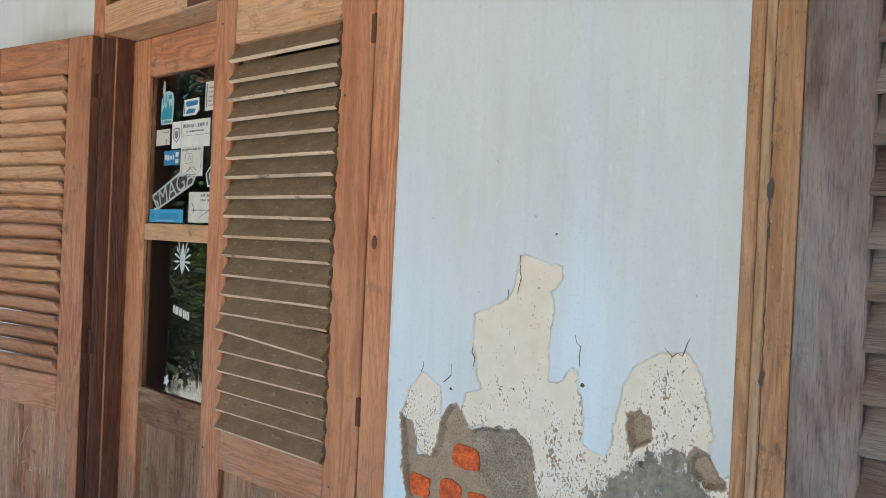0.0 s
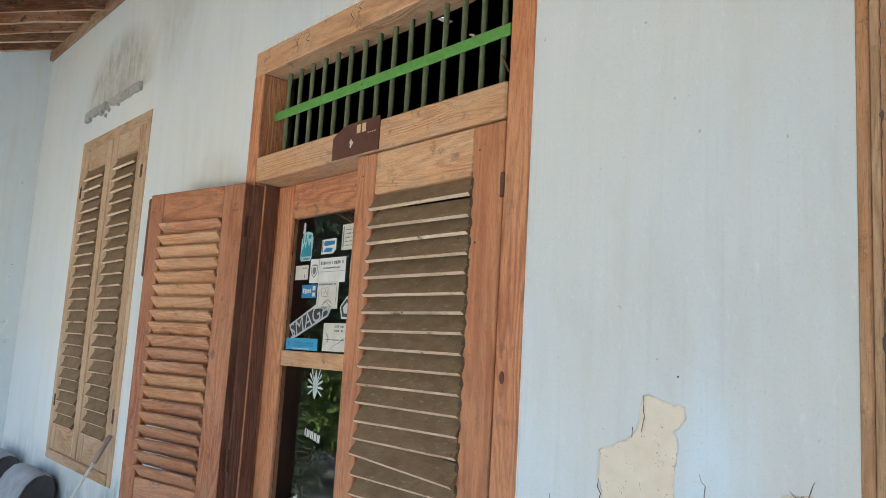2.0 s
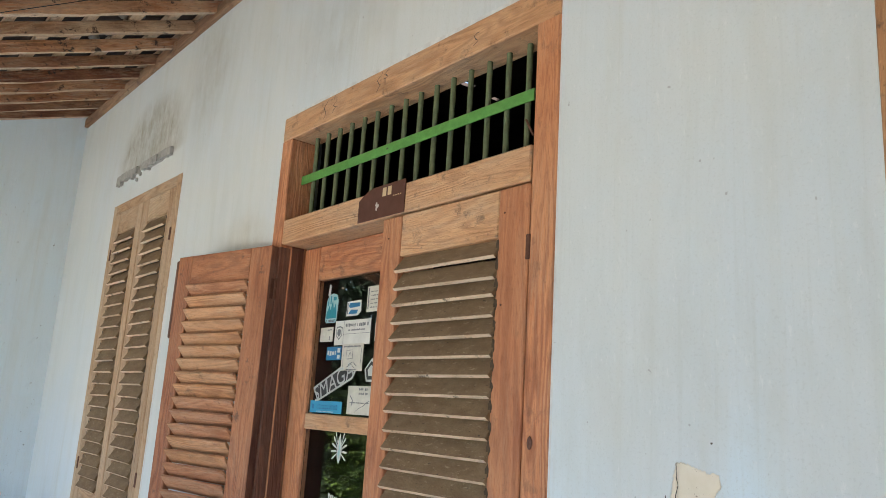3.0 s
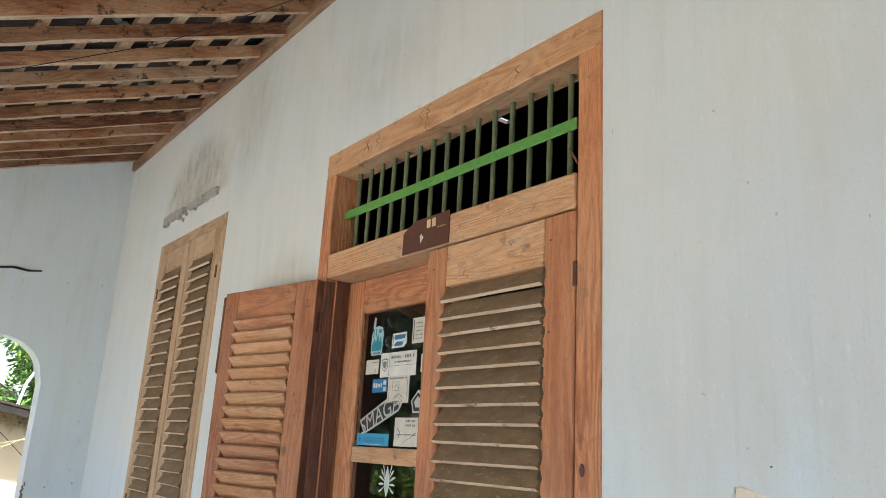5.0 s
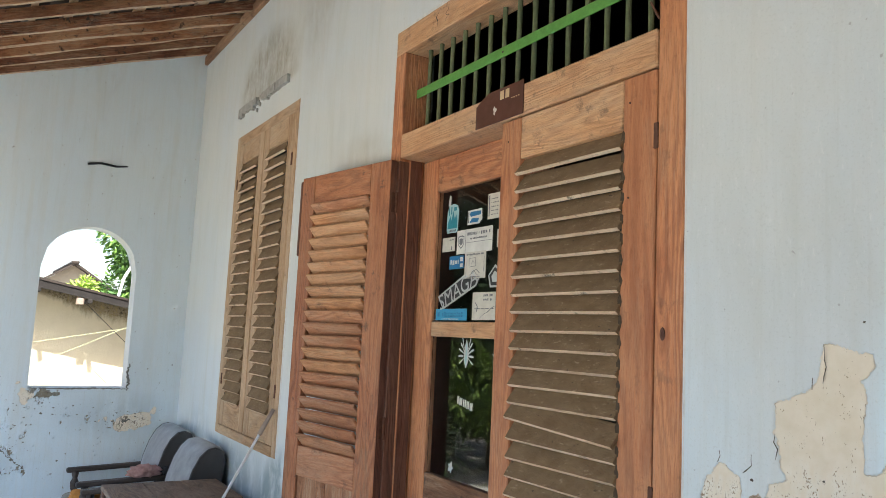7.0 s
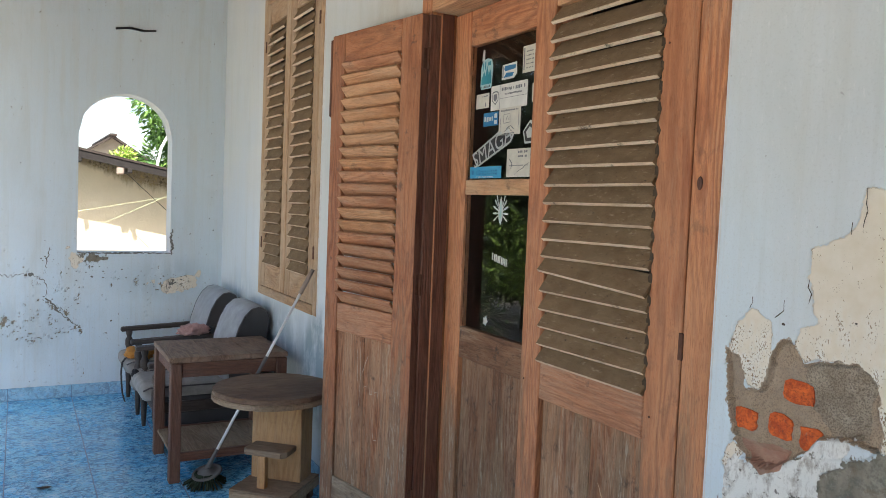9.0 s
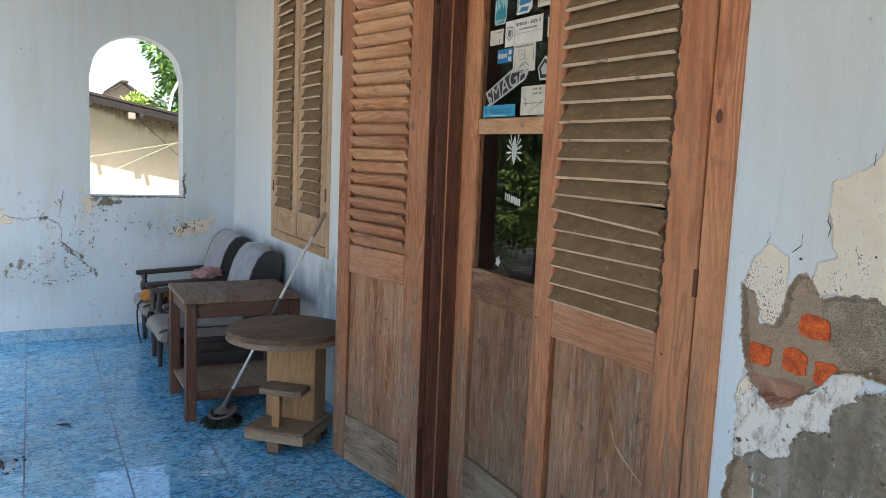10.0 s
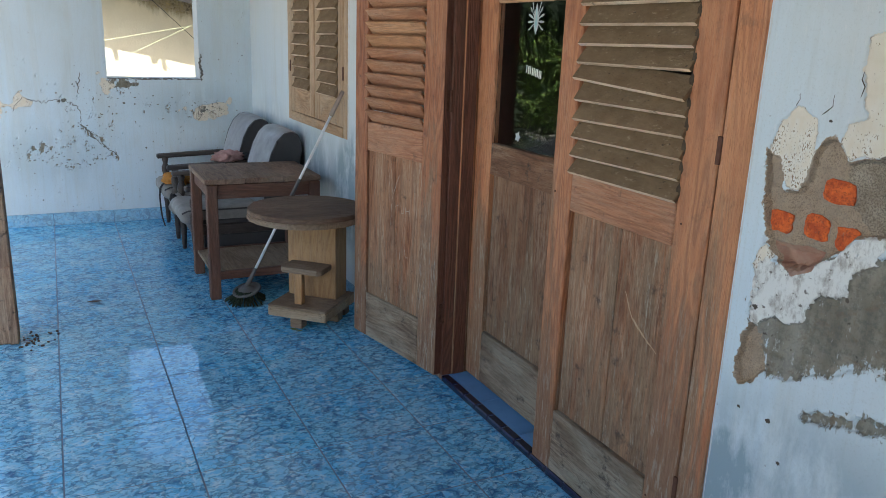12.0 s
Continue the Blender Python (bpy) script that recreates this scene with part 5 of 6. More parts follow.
# chalky scratches on the panel of the open leaf
for k, pts in enumerate(([(0.33, 0.69), (0.30, 0.70)], [(0.285, 0.70), (0.28, 0.665), (0.262, 0.672), (0.264, 0.70)], [(0.25, 0.698), (0.245, 0.668)], [(0.25, 0.684), (0.225, 0.688)], [(0.222, 0.70), (0.218, 0.664)],
                         [(0.30, 0.83), (0.33, 0.77), (0.345, 0.74)], [(0.36, 0.88), (0.352, 0.74), (0.358, 0.60)], [(0.38, 0.86), (0.374, 0.70)], [(0.25, 0.52), (0.24, 0.48), (0.22, 0.485)], [(0.29, 0.50), (0.285, 0.46)])):
    part("scratch", ribbon(pts, 0.003, lambda u, v: (u, 0.0076, v), 0.0012, k + 5), chalk, left_leaf)


def glazed_leaf(name, label, sgn, at):
    leaf = thing(name, label, "glass door", "glazed doors", at=at)

    def bx(a, c, y0, y1, z0, z1, bev=0.003):
        lo, hi = sorted((sgn * a, sgn * c))
        return box(lo, hi, y0, y1, z0, z1, bev)

    w, s = 0.672, 0.118
    part("stile", bx(0, s, 0, 0.034, 0.03, 2.222), teak_stile, leaf)
    part("stile", bx(w - s, w, 0, 0.034, 0.03, 2.222), teak_stile, leaf)
    a, c = s + 0.0013, w - s - 0.0013
    part("rail", bx(a, c, 0.001, 0.033, 2.087, 2.222), teak["x"], leaf)
    part("rail", bx(a, c, 0.001, 0.033, 1.526, 1.583), teak_pale["x"], leaf)
    # lower rail and panel carry their shade in the wood colour
    part("rail", bx(a, c, 0.001, 0.033, 0.897, 1.018), shade_teak["x"], leaf)
    part("rail", bx(a, c, 0.001, 0.033, 0.03, 0.25), rail_grey, leaf)
    part("panel", bx(a + 0.003, c - 0.003, 0.018, 0.029, 0.25, 0.897, 0.002), shade_teak["z"], leaf)
    for z0, z1 in ((1.583, 2.087), (1.018, 1.526)):
        pane = part("pane", bx(a, c, 0.013, 0.017, z0, z1, 0), glass, leaf, "dark reflecting glass pane")
        pane.visible_shadow = False
    return leaf


glass_leaf = glazed_leaf("glazed_door", "teak inner door with glass panes full of stickers", 1, pose(-1.388, 0.107, 0))
glazed_leaf("glazed_door", "teak inner glass door behind the closed shutter", -1, pose(-0.041, 0.107, 0))


def sticker(outline, material, label, y=0.1188):
    """A thin sheet on the glass, given in world x, z."""
    b = slab([(x + 1.388, z) for x, z in outline], 0.0, 0.0006)
    b.transform(Matrix(((1, 0, 0, 0), (0, 0, -1, y - 0.107), (0, 1, 0, 0), (0, 0, 0, 1))))
    return part("sticker", b, material, glass_leaf, label)


def print_bars(parent, bars, material, y=0.1179):
    for x0, x1, z0, z1 in bars:
        part("print", box(x0 + 1.388, x1 + 1.388, y - 0.107 - 0.0003, y - 0.107, z0, z1, 0), material, parent)


def rect(x0, x1, z0, z1, skew=0.0):
    return [(x0, z0), (x1, z0 + skew), (x1, z1 + skew), (x0, z1)]


def print_shape(parent, outline, material, y=0.1176):
    b = slab([(x + 1.388, z) for x, z in outline], 0.0, 0.0003)
    b.transform(Matrix(((1, 0, 0, 0), (0, 0, -1, y - 0.107), (0, 1, 0, 0), (0, 0, 0, 1))))
    part("print", b, material, parent)


def print_line(parent, x0, x1, z, h, material, seed, y=0.1176):
    """A line of print too small to read, as short bars."""
    rng = random.Random(seed)
    b, x = bmesh.new(), x0
    while x < x1 - 0.002:
        w = h * rng.uniform(0.25, 0.75)
        if rng.random() > 0.14:
            box(x + 1.388, min(x + w, x1) + 1.388, y - 0.1073, y - 0.107, z + h * rng.uniform(0.0, 0.15), z + h * rng.uniform(0.75, 1.0), 0, b)
        x += w + h * 0.22
    part("print", b, material, parent)


s = sticker([(-1.205, 1.93), (-1.198, 1.918), (-1.134, 1.918), (-1.126, 1.93), (-1.122, 2.00), (-1.132, 2.022), (-1.16, 2.03), (-1.19, 2.024), (-1.203, 2.0)], pale_teal, "teal and white picture sticker")
print_shape(s, [(-1.198, 1.935), (-1.130, 1.935), (-1.130, 1.962), (-1.140, 1.99), (-1.148, 1.968), (-1.160, 2.002), (-1.172, 1.965), (-1.18, 1.985), (-1.198, 1.955)], teal_sticker)
print_bars(s, [(-1.192, -1.186, 1.985, 2.016), (-1.176, -1.169, 1.99, 2.02), (-1.155, -1.136, 2.002, 2.016)], teal_sticker, 0.1174)
print_line(s, -1.196, -1.134, 1.921, 0.010, ink, 3)
sticker([(-1.199, 2.024), (-1.180, 2.022), (-1.181, 2.062), (-1.192, 2.066)], silver, "dull silver scrap of a sticker")
s = sticker([(-1.061, 1.937), (-0.985, 1.937), (-0.965, 1.952), (-0.968, 1.992), (-1.058, 1.990)], paper, "white sticker with blue bands")
print_shape(s, [(-1.038, 1.966), (-0.975, 1.969), (-0.973, 1.983), (-1.040, 1.985), (-1.046, 1.975)], blue_sticker)
print_shape(s, [(-1.048, 1.944), (-0.992, 1.944), (-0.984, 1.957), (-1.030, 1.960)], blue_sticker)
print_bars(s, [(-1.056, -1.050, 1.945, 1.985)], ink)
s = sticker(rect(-0.932, -0.860, 1.945, 2.036), paper_cream, "cream paper sticker with faint print")
print_bars(s, [(-0.926, -0.920, 1.955, 2.03)], ink)
for k in range(5):
    print_line(s, -0.91, -0.868, 1.958 + 0.014 * k, 0.005, ink, 10 + k)
s = sticker(rect(-1.127, -0.897, 1.833, 1.922), paper, "white paper label with a shield and printed lines")
print_bars(s, [(-1.068, -1.0665, 1.835, 1.92), (-1.066, -0.90, 1.8715, 1.8728)], ink)
print_line(s, -1.056, -0.908, 1.897, 0.013, ink, 20)
print_line(s, -1.036, -0.928, 1.882, 0.007, ink, 21)
for scale, y, mat in ((1.0, 0.1180, ink), (0.82, 0.1176, paper), (0.55, 0.1173, ink)):
    print_shape(s, [(-1.097 + scale * x, 1.878 + scale * z) for x, z in ((0.0, -0.026), (0.02, -0.010), (0.02, 0.020), (0.008, 0.024), (-0.008, 0.024), (-0.02, 0.020), (-0.02, -0.010))], mat, y)
s = sticker(rect(-1.229, -1.140, 1.848, 1.902), paper_cream, "blank cream paper sticker")
print_bars(s, [(-1.165, -1.160, 1.853, 1.868)], ink)
print_line(s, -1.185, -1.148, 1.889, 0.005, ink, 22)
s = sticker(rect(-1.173, -1.073, 1.779, 1.828), blue_sticker, "small blue sticker with white marks")
print_line(s, -1.165, -1.108, 1.795, 0.020, paper, 5)
print_bars(s, [(-1.098, -1.080, 1.806, 1.822), (-1.098, -1.080, 1.784, 1.798)], paper)
s = sticker(rect(-1.066, -0.930, 1.739, 1.836), paper_cream, "pale paper sticker with faint line drawing", 0.1181)
for k, pts in enumerate(([(-1.035, 1.782), (-1.035, 1.812), (-0.995, 1.814), (-0.993, 1.784), (-1.035, 1.782)], [(-1.02, 1.79), (-1.012, 1.806), (-1.002, 1.792)], [(-1.02, 1.760), (-0.99, 1.772), (-0.965, 1.756)],
                         [(-1.03, 1.752), (-1.0, 1.764), (-0.975, 1.748)], [(-1.055, 1.745), (-1.055, 1.80)], [(-0.942, 1.76), (-0.942, 1.82)])):
    b = ribbon(pts, 0.003, lambda u, v: (u + 1.388, 0.0103, v), 0.0006, 130 + k)
    part("print", b, ink, s)
print_line(s, -1.055, -0.945, 1.823, 0.007, ink, 24, 0.1173)
print_line(s, -1.03, -0.965, 1.743, 0.004, ink, 25, 0.1173)
s = sticker([(-0.913, 1.745), (-0.873, 1.783), (-0.85, 1.77), (-0.85, 1.703), (-0.90, 1.703)], silver, "silver hexagonal sticker")
print_shape(s, [(-0.905, 1.745), (-0.873, 1.773), (-0.852, 1.762), (-0.852, 1.71), (-0.894, 1.71)], black_sticker)
print_shape(s, [(-0.892, 1.742), (-0.873, 1.760), (-0.856, 1.752), (-0.856, 1.722), (-0.885, 1.722)], silver, 0.1173)
sticker(rect(-0.869, -0.852, 1.842, 1.905), paper_cream, "edge of a pale sticker behind the shutter")
s = sticker(rect(-1.004, -0.862, 1.590, 1.688), paper_cream, "cream paper sticker with printed words", 0.1181)
print_line(s, -0.935, -0.872, 1.672, 0.009, ink, 26, 0.1173)
print_line(s, -0.935, -0.88, 1.657, 0.009, ink, 27, 0.1173)
print_line(s, -0.99, -0.87, 1.628, 0.004, ink, 28, 0.1173)
part("print", ribbon([(-0.955, 1.594), (-0.925, 1.612), (-0.868, 1.640)], 0.003, lambda u, v: (u + 1.388, 0.0103, v), 0.001, 140), ink, s)
part("print", ribbon([(-0.985, 1.65), (-0.97, 1.64), (-0.975, 1.62)], 0.006, lambda u, v: (u + 1.388, 0.0103, v), 0.002, 141), ink, s)
s = sticker(rect(-1.253, -1.037, 1.588, 1.631), sky_sticker, "light blue strip sticker with dark marks", 0.1181)
print_line(s, -1.205, -1.06, 1.600, 0.019, blue_sticker, 29, 0.1173)
print_line(s, -1.20, -1.065, 1.605, 0.009, sky_sticker, 30, 0.1170)
print_line(s, -1.21, -1.09, 1.591, 0.004, paper, 31, 0.1173)
print_bars(s, [(-1.240, -1.226, 1.602, 1.618)], blue_sticker, 0.1173)

band = sticker([(-1.244, 1.678), (-1.205, 1.628), (-0.985, 1.712), (-0.965, 1.742), (-0.99, 1.768), (-1.05, 1.762)], silver, "slanted silver and black name sticker reading SMAGA", 0.1186)
inner = sticker([(-1.234, 1.676), (-1.202, 1.637), (-0.992, 1.717), (-0.976, 1.741), (-0.996, 1.758), (-1.05, 1.752)], black_sticker, "black field of the name sticker", 0.1182)
inner.parent = band
for outline, mat, y in (([(-1.222, 1.674), (-1.200, 1.646), (-1.0, 1.722), (-0.988, 1.740), (-1.0, 1.750), (-1.05, 1.745)], silver, 0.1180), ([(-1.217, 1.673), (-1.199, 1.650), (-1.003, 1.725), (-0.993, 1.740), (-1.003, 1.747), (-1.05, 1.742)], black_sticker, 0.1178)):
    print_shape(band, outline, mat, y)


def lettering(text, size, at, material, parent, shear=0.15):
    cu = bpy.data.curves.new("lettering", 'FONT')
    cu.body, cu.size, cu.shear, cu.extrude, cu.align_x, cu.align_y = text, size, shear, 0.0002, 'CENTER', 'CENTER'
    tmp = new("lettering", cu)
    bpy.context.view_layer.update()
    mesh = bpy.data.meshes.new_from_object(tmp.evaluated_get(bpy.context.evaluated_depsgraph_get()))
    bpy.data.objects.remove(tmp)
    ob = link_mesh("lettering", mesh, material, parent)
    ob.matrix_basis = at
    return ob


lettering("SMAGA", 0.082, pose(-1.108 + 1.388, 0.1176 - 0.107, 1.697, 90, 0, 0) @ pose(0, 0, 0, 0, 0, 22), silver, band, 0.1)
# marks on the lower pane: a leaf-shaped badge, a row of white strokes, a small silhouette
badge = part("badge", slab([(0.358 + x, z) for x, z in ((0.0, 1.418), (0.012, 1.44), (0.016, 1.47), (0.009, 1.50), (0.0, 1.522), (-0.009, 1.50), (-0.016, 1.47), (-0.012, 1.44))], 0.0, 0.0006), silver, glass_leaf, "pale silver feathered badge")
badge.data.transform(Matrix(((1, 0, 0, 0), (0, 0, -1, 0.0118), (0, 1, 0, 0), (0, 0, 0, 1))))
for side in (-1, 1):
    for k in range(5):
        a, r = radians(-20 + 22 * k), 0.050 - 0.003 * abs(k - 2)
        p, q = (0.358 + side * 0.014, 1.452 + 0.009 * k), (0.358 + side * (0.014 + 0.75 * r * math.cos(a)), 1.448 + 0.009 * k + r * math.sin(a))
        part("feather", ribbon([p, q], 0.0065, lambda u, v: (u, 0.0110, v), 0.0004, 150 + k), silver, badge)
part("feather", ribbon([(0.358, 1.43), (0.358, 1.505)], 0.012, lambda u, v: (u, 0.0108, v), 0.001, 160), pale_teal, badge, "worn teal middle")
for k, (x, w) in enumerate(((-1.074, 0.008), (-1.060, 0.018), (-1.036, 0.018), (-1.013, 0.016), (-0.992, 0.016))):
    z = 1.303 - 0.004 * k
    part("white_stroke", box(x + 1.388, x + w * 0.42 + 1.388, 0.0108, 0.0115, z - 0.013, z + 0.013, 0), paper, glass_leaf)
    part("white_stroke", box(x + w * 0.62 + 1.388, x + w + 1.388, 0.0108, 0.0115, z - 0.013, z + 0.013, 0), paper, glass_leaf)
b = bmesh.new()
b.faces.new([b.verts.new((-1.102 + 1.388 + r * math.cos(k * 0.63), 0.0115, 1.061 + r * math.sin(k * 0.63))) for k, r in enumerate((0.02, 0.012, 0.024, 0.012, 0.02, 0.010, 0.022, 0.013, 0.02, 0.011))])
part("badge", b, silver, glass_leaf, "small white badge")

# second door with grey shutters
door2 = door_frame("door_2", DOOR2[0], DOOR2[1], "golden teak frame of a second shuttered door", teak_gold, teak_gold, 0.075)
part("bead", box(DOOR2[0] - 0.004, DOOR2[0] + 0.018, -0.010, 0.0, 0.0, 2.76, 0.004), teak_gold, door2, "split golden edge bead")
part("groove", ribbon([(DOOR2[0] + 0.037, 0.1), (DOOR2[0] + 0.034, 0.9), (DOOR2[0] + 0.036, 1.3), (DOOR2[0] + 0.034, 1.9), (DOOR2[0] + 0.036, 2.6)], 0.0022, lambda u, v: (u, -0.0036, v), 0.0008, 77), crack_dark, door2, "dark split along the grain")
part("weathered_strip", box(DOOR2[0] + 0.0185, DOOR2[0] + 0.0335, -0.0052, -0.001, 0.0, 2.76, 0.001), win_wood["z"], door2, "greyed strip beside the split")
for z, rr in ((1.665, 0.011), (1.60, 0.006), (1.38, 0.009), (1.16, 0.006), (0.93, 0.010), (2.05, 0.008), (0.55, 0.008)):
    knot_rng = random.Random(int(z * 100))
    b = bmesh.new()
    b.faces.new([b.verts.new((DOOR2[0] + 0.037 + 0.5 * rr * knot_rng.uniform(0.4, 1.4) * math.cos(k * 0.7), -0.0056, z + 1.5 * rr * knot_rng.uniform(0.6, 1.6) * math.sin(k * 0.7))) for k in range(9)])
    part("knot", b, crack_dark, door2, "dark broken knot")
shutter("shutter_leaf", "closed grey weathered louvred shutter of the second door", "door shutters", 1, 0.675, 0.098, 0.098,
        (grey_wood["z"], grey_wood["x"], grey_wood["z"], [slat_grey, slat_grey]), 15, pose(DOOR2[0] + 0.077, 0.011, 0), seed=13, gap=0.004, deep=0.043, lean=60, proud=0.004)
shutter("shutter_leaf", "closed grey weathered louvred shutter of the second door", "door shutters", -1, 0.675, 0.098, 0.098,
        (grey_wood["z"], grey_wood["x"], grey_wood["z"], [slat_grey, slat_grey]), 15, pose(DOOR2[1] - 0.094, 0.011, 0), seed=17, gap=0.004, deep=0.043, lean=60, proud=0.004)
tagged(part("fanlight_panel", box(DOOR2[0] + 0.07, DOOR2[1] - 0.07, 0.05, 0.07, 2.32, 2.68, 0.002), grey_wood["x"]), "grey boarded fanlight over the second door", "panel", kind="structure")

# ---- shuttered window ----
window = thing("window_1", "tall weathered wooden window frame with closed louvres", "window frame", kind="structure")
x0, x1, z0, z1 = WIN
part("frame_side", box(x0, x0 + 0.058, -0.004, 0.11, z0, z1, 0.004), win_wood["z"], window)
part("frame_side", box(x1 - 0.058, x1, -0.004, 0.11, z0, z1, 0.004), win_wood["z"], window)
part("frame_head", box(x0 + 0.0585, x1 - 0.0585, -0.003, 0.11, z1 - 0.062, z1, 0.004), win_wood["x"], window)
part("frame_sill", box(x0 + 0.0585, x1 - 0.0585, -0.008, 0.11, z0, z0 + 0.055, 0.004), win_wood["x"], window)
# dark backing stands in for the unlit room behind the louvres
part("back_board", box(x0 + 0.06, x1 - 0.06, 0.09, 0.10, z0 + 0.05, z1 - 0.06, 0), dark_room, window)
half = (x1 - x0 - 0.119) / 2 - 0.0065
# dark red strip paints the shade in the gap between the leaves
part("meeting_strip", box((x0 + x1) / 2 - 0.0058, (x0 + x1) / 2 + 0.0058, 0.014, 0.03, z0 + 0.057, z1 - 0.064, 0.001), teak_red["z"], window, "dark strip standing for the shaded gap between the window shutters")
for sgn, xa, seed in ((1, x0 + 0.0595, 21), (-1, x1 - 0.0595, 25)):
    leaf = shutter("window_shutter", "closed louvred wooden window shutter with dusty slats", "window shutters", sgn, half, 0.090, 0.090,
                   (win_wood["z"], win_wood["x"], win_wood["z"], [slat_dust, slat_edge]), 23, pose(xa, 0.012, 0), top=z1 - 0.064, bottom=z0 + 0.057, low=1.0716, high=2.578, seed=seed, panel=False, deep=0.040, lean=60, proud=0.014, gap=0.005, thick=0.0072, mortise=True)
    for z in (2.45, 1.2):
        part("hinge", box(-0.010, 0.010, -0.020, -0.0145, z - 0.035, z + 0.035, 0.002), rust, leaf, "small rusty hinge")

# ---- things on the veranda ----
# side table
table = thing("side_table", "dark reddish wooden side table with a low shelf", "table", at=pose(-3.02, -0.405, 0))
TX, TY = 0.25, 0.305
for k, (y0, y1) in enumerate(((-TY - 0.005, -0.10), (-0.0985, 0.105), (0.1065, TY + 0.005))):
    part("top_board", box(-TX - 0.005, TX + 0.015, y0, y1, 0.622, 0.65, 0.004), table_top, table, "greyed worn top board")
for sx in (-1, 1):
    for sy in (-1, 1):
        part("leg", box(sx * TX - 0.0275, sx * TX + 0.0275, sy * (TY - 0.03) - 0.0275, sy * (TY - 0.03) + 0.0275, 0.0, 0.621, 0.004), table_wood["z"], table)
for sx in (-1, 1):
    part("apron", box(sx * TX - 0.011, sx * TX + 0.011, -TY + 0.058, TY - 0.058, 0.545, 0.62, 0.003), table_wood["y"], table)
    part("stretcher", box(sx * TX - 0.012, sx * TX + 0.012, -TY + 0.058, TY - 0.058, 0.105, 0.15, 0.003), table_wood["y"], table)
for sy in (-1, 1):
    part("apron", box(-TX + 0.028, TX - 0.028, sy * (TY - 0.03) - 0.011, sy * (TY - 0.03) + 0.011, 0.545, 0.62, 0.003), table_wood["x"], table)
part("shelf", box(-TX + 0.013, TX - 0.013, -TY + 0.02, TY - 0.02, 0.128, 0.146, 0.003), spool_base, table, "dusty plain shelf board")

# cable-drum style round table
spool = thing("round_table", "home-made round table with dark top on a plywood column", "table", at=pose(-2.28, -0.315, 0))
top_rng = random.Random(9)
ring = [((0.283 + top_rng.uniform(-0.003, 0.003)) * math.cos(2 * math.pi * k / 56), (0.283 + top_rng.uniform(-0.003, 0.003)) * math.sin(2 * math.pi * k / 56)) for k in range(56)]
part("top", slab(ring, 0.562, 0.585, 0.004), spool_top, spool, "dark stained worn round top")
part("rim", slab([(x * 1.012, y * 1.012) for x, y in ring], 0.536, 0.5615, 0.004), spool_base, spool, "bare pale plywood rim under the top")
turn = pose(-0.010, 0.025, 0, 0, 0, 46)
spool_parts = [part("column", box(-0.142, 0.122, 0.017, 0.145, 0.112, 0.537, 0.004), spool_wood["z"], spool, "yellowish plywood column"),
               part("base", box(-0.155, 0.155, -0.17, 0.17, 0.055, 0.1005, 0.004), spool_side, spool, "thick pale wooden base"),
               part("base_board", box(-0.157, 0.153, -0.168, 0.172, 0.1015, 0.112, 0.003), spool_base, spool, "thin dusty board on the base"),
               part("small_shelf", slab([(-0.115, 0.016), (-0.118, -0.10), (-0.10, -0.12), (0.085, -0.12), (0.104, -0.10), (0.100, 0.016)], 0.268, 0.296, 0.003), spool_base, spool, "small rounded shelf"),
               part("shelf_post", box(-0.038, 0.003, -0.118, -0.083, 0.112, 0.268, 0.003), spool_wood["z"], spool)]
for x, y in ((-0.012, -0.125), (0.11, 0.03), (-0.11, 0.10), (0.10, 0.13)):
    spool_parts.append(part("foot", box(x - 0.032, x + 0.032, y - 0.028, y + 0.028, 0.0, 0.056, 0.004), spool_base, spool))
for ob in spool_parts:
    ob.matrix_basis = turn

# mop leaning on the window frame
mop = thing("mop", "round mop with steel tube handle leaning against the wall", "mop")
foot, head = Vector((-2.665, -0.535, 0.085)), Vector((-2.60, -0.022, 1.115))
way = (head - foot).normalized()
part("handle", rod(foot + way * 0.10, head - way * 0.14, 0.0075, sides=12), chrome, mop, "shiny steel tube", True)
part("joint", rod(foot + way * 0.52, foot + way * 0.64, 0.0095, sides=12), grey_plastic, mop, "grey plastic sleeve", True)
part("grip", rod(head - way * 0.145, head, 0.0125, 0.011, sides=12), tan_plastic, mop, "worn tan plastic grip", True)
b = rod(foot - way * 0.01, foot + way * 0.11, 0.015, 0.009, sides=12)
part("socket", b, grey_plastic, mop)
b = turned([(0.02, -0.010), (0.080, -0.009), (0.088, -0.003), (0.086, 0.004), (0.078, 0.006), (0.074, 0.004), (0.05, 0.006), (0.046, 0.011), (0.032, 0.013), (0.026, 0.026), (0.012, 0.030)], 28)
b.transform(pose(foot.x, foot.y, 0.066, 14, 8, 0) @ Matrix.Diagonal((0.88, 0.88, 0.9, 1)))
part("disc", b, grey_plastic, mop, "grey plastic mop head disc", True)
yarn_rng = random.Random(3)
b = bmesh.new()
for k in range(90):
    a, r = yarn_rng.uniform(0, 2 * math.pi), yarn_rng.uniform(0.075, 0.118)
    p = (foot.x + 0.055 * math.cos(a), foot.y + 0.055 * math.sin(a), 0.066)
    q = (foot.x + 0.6 * r * math.cos(a), foot.y + 0.6 * r * math.sin(a), 0.035)
    e = (foot.x + r * math.cos(a), foot.y + r * math.sin(a), 0.006)
    rod(p, q, 0.005, 0.006, 5, b)
    rod(q, e, 0.006, 0.004, 5, b)
part("yarn", b, mop_yarn, mop, "dark green mop strands")


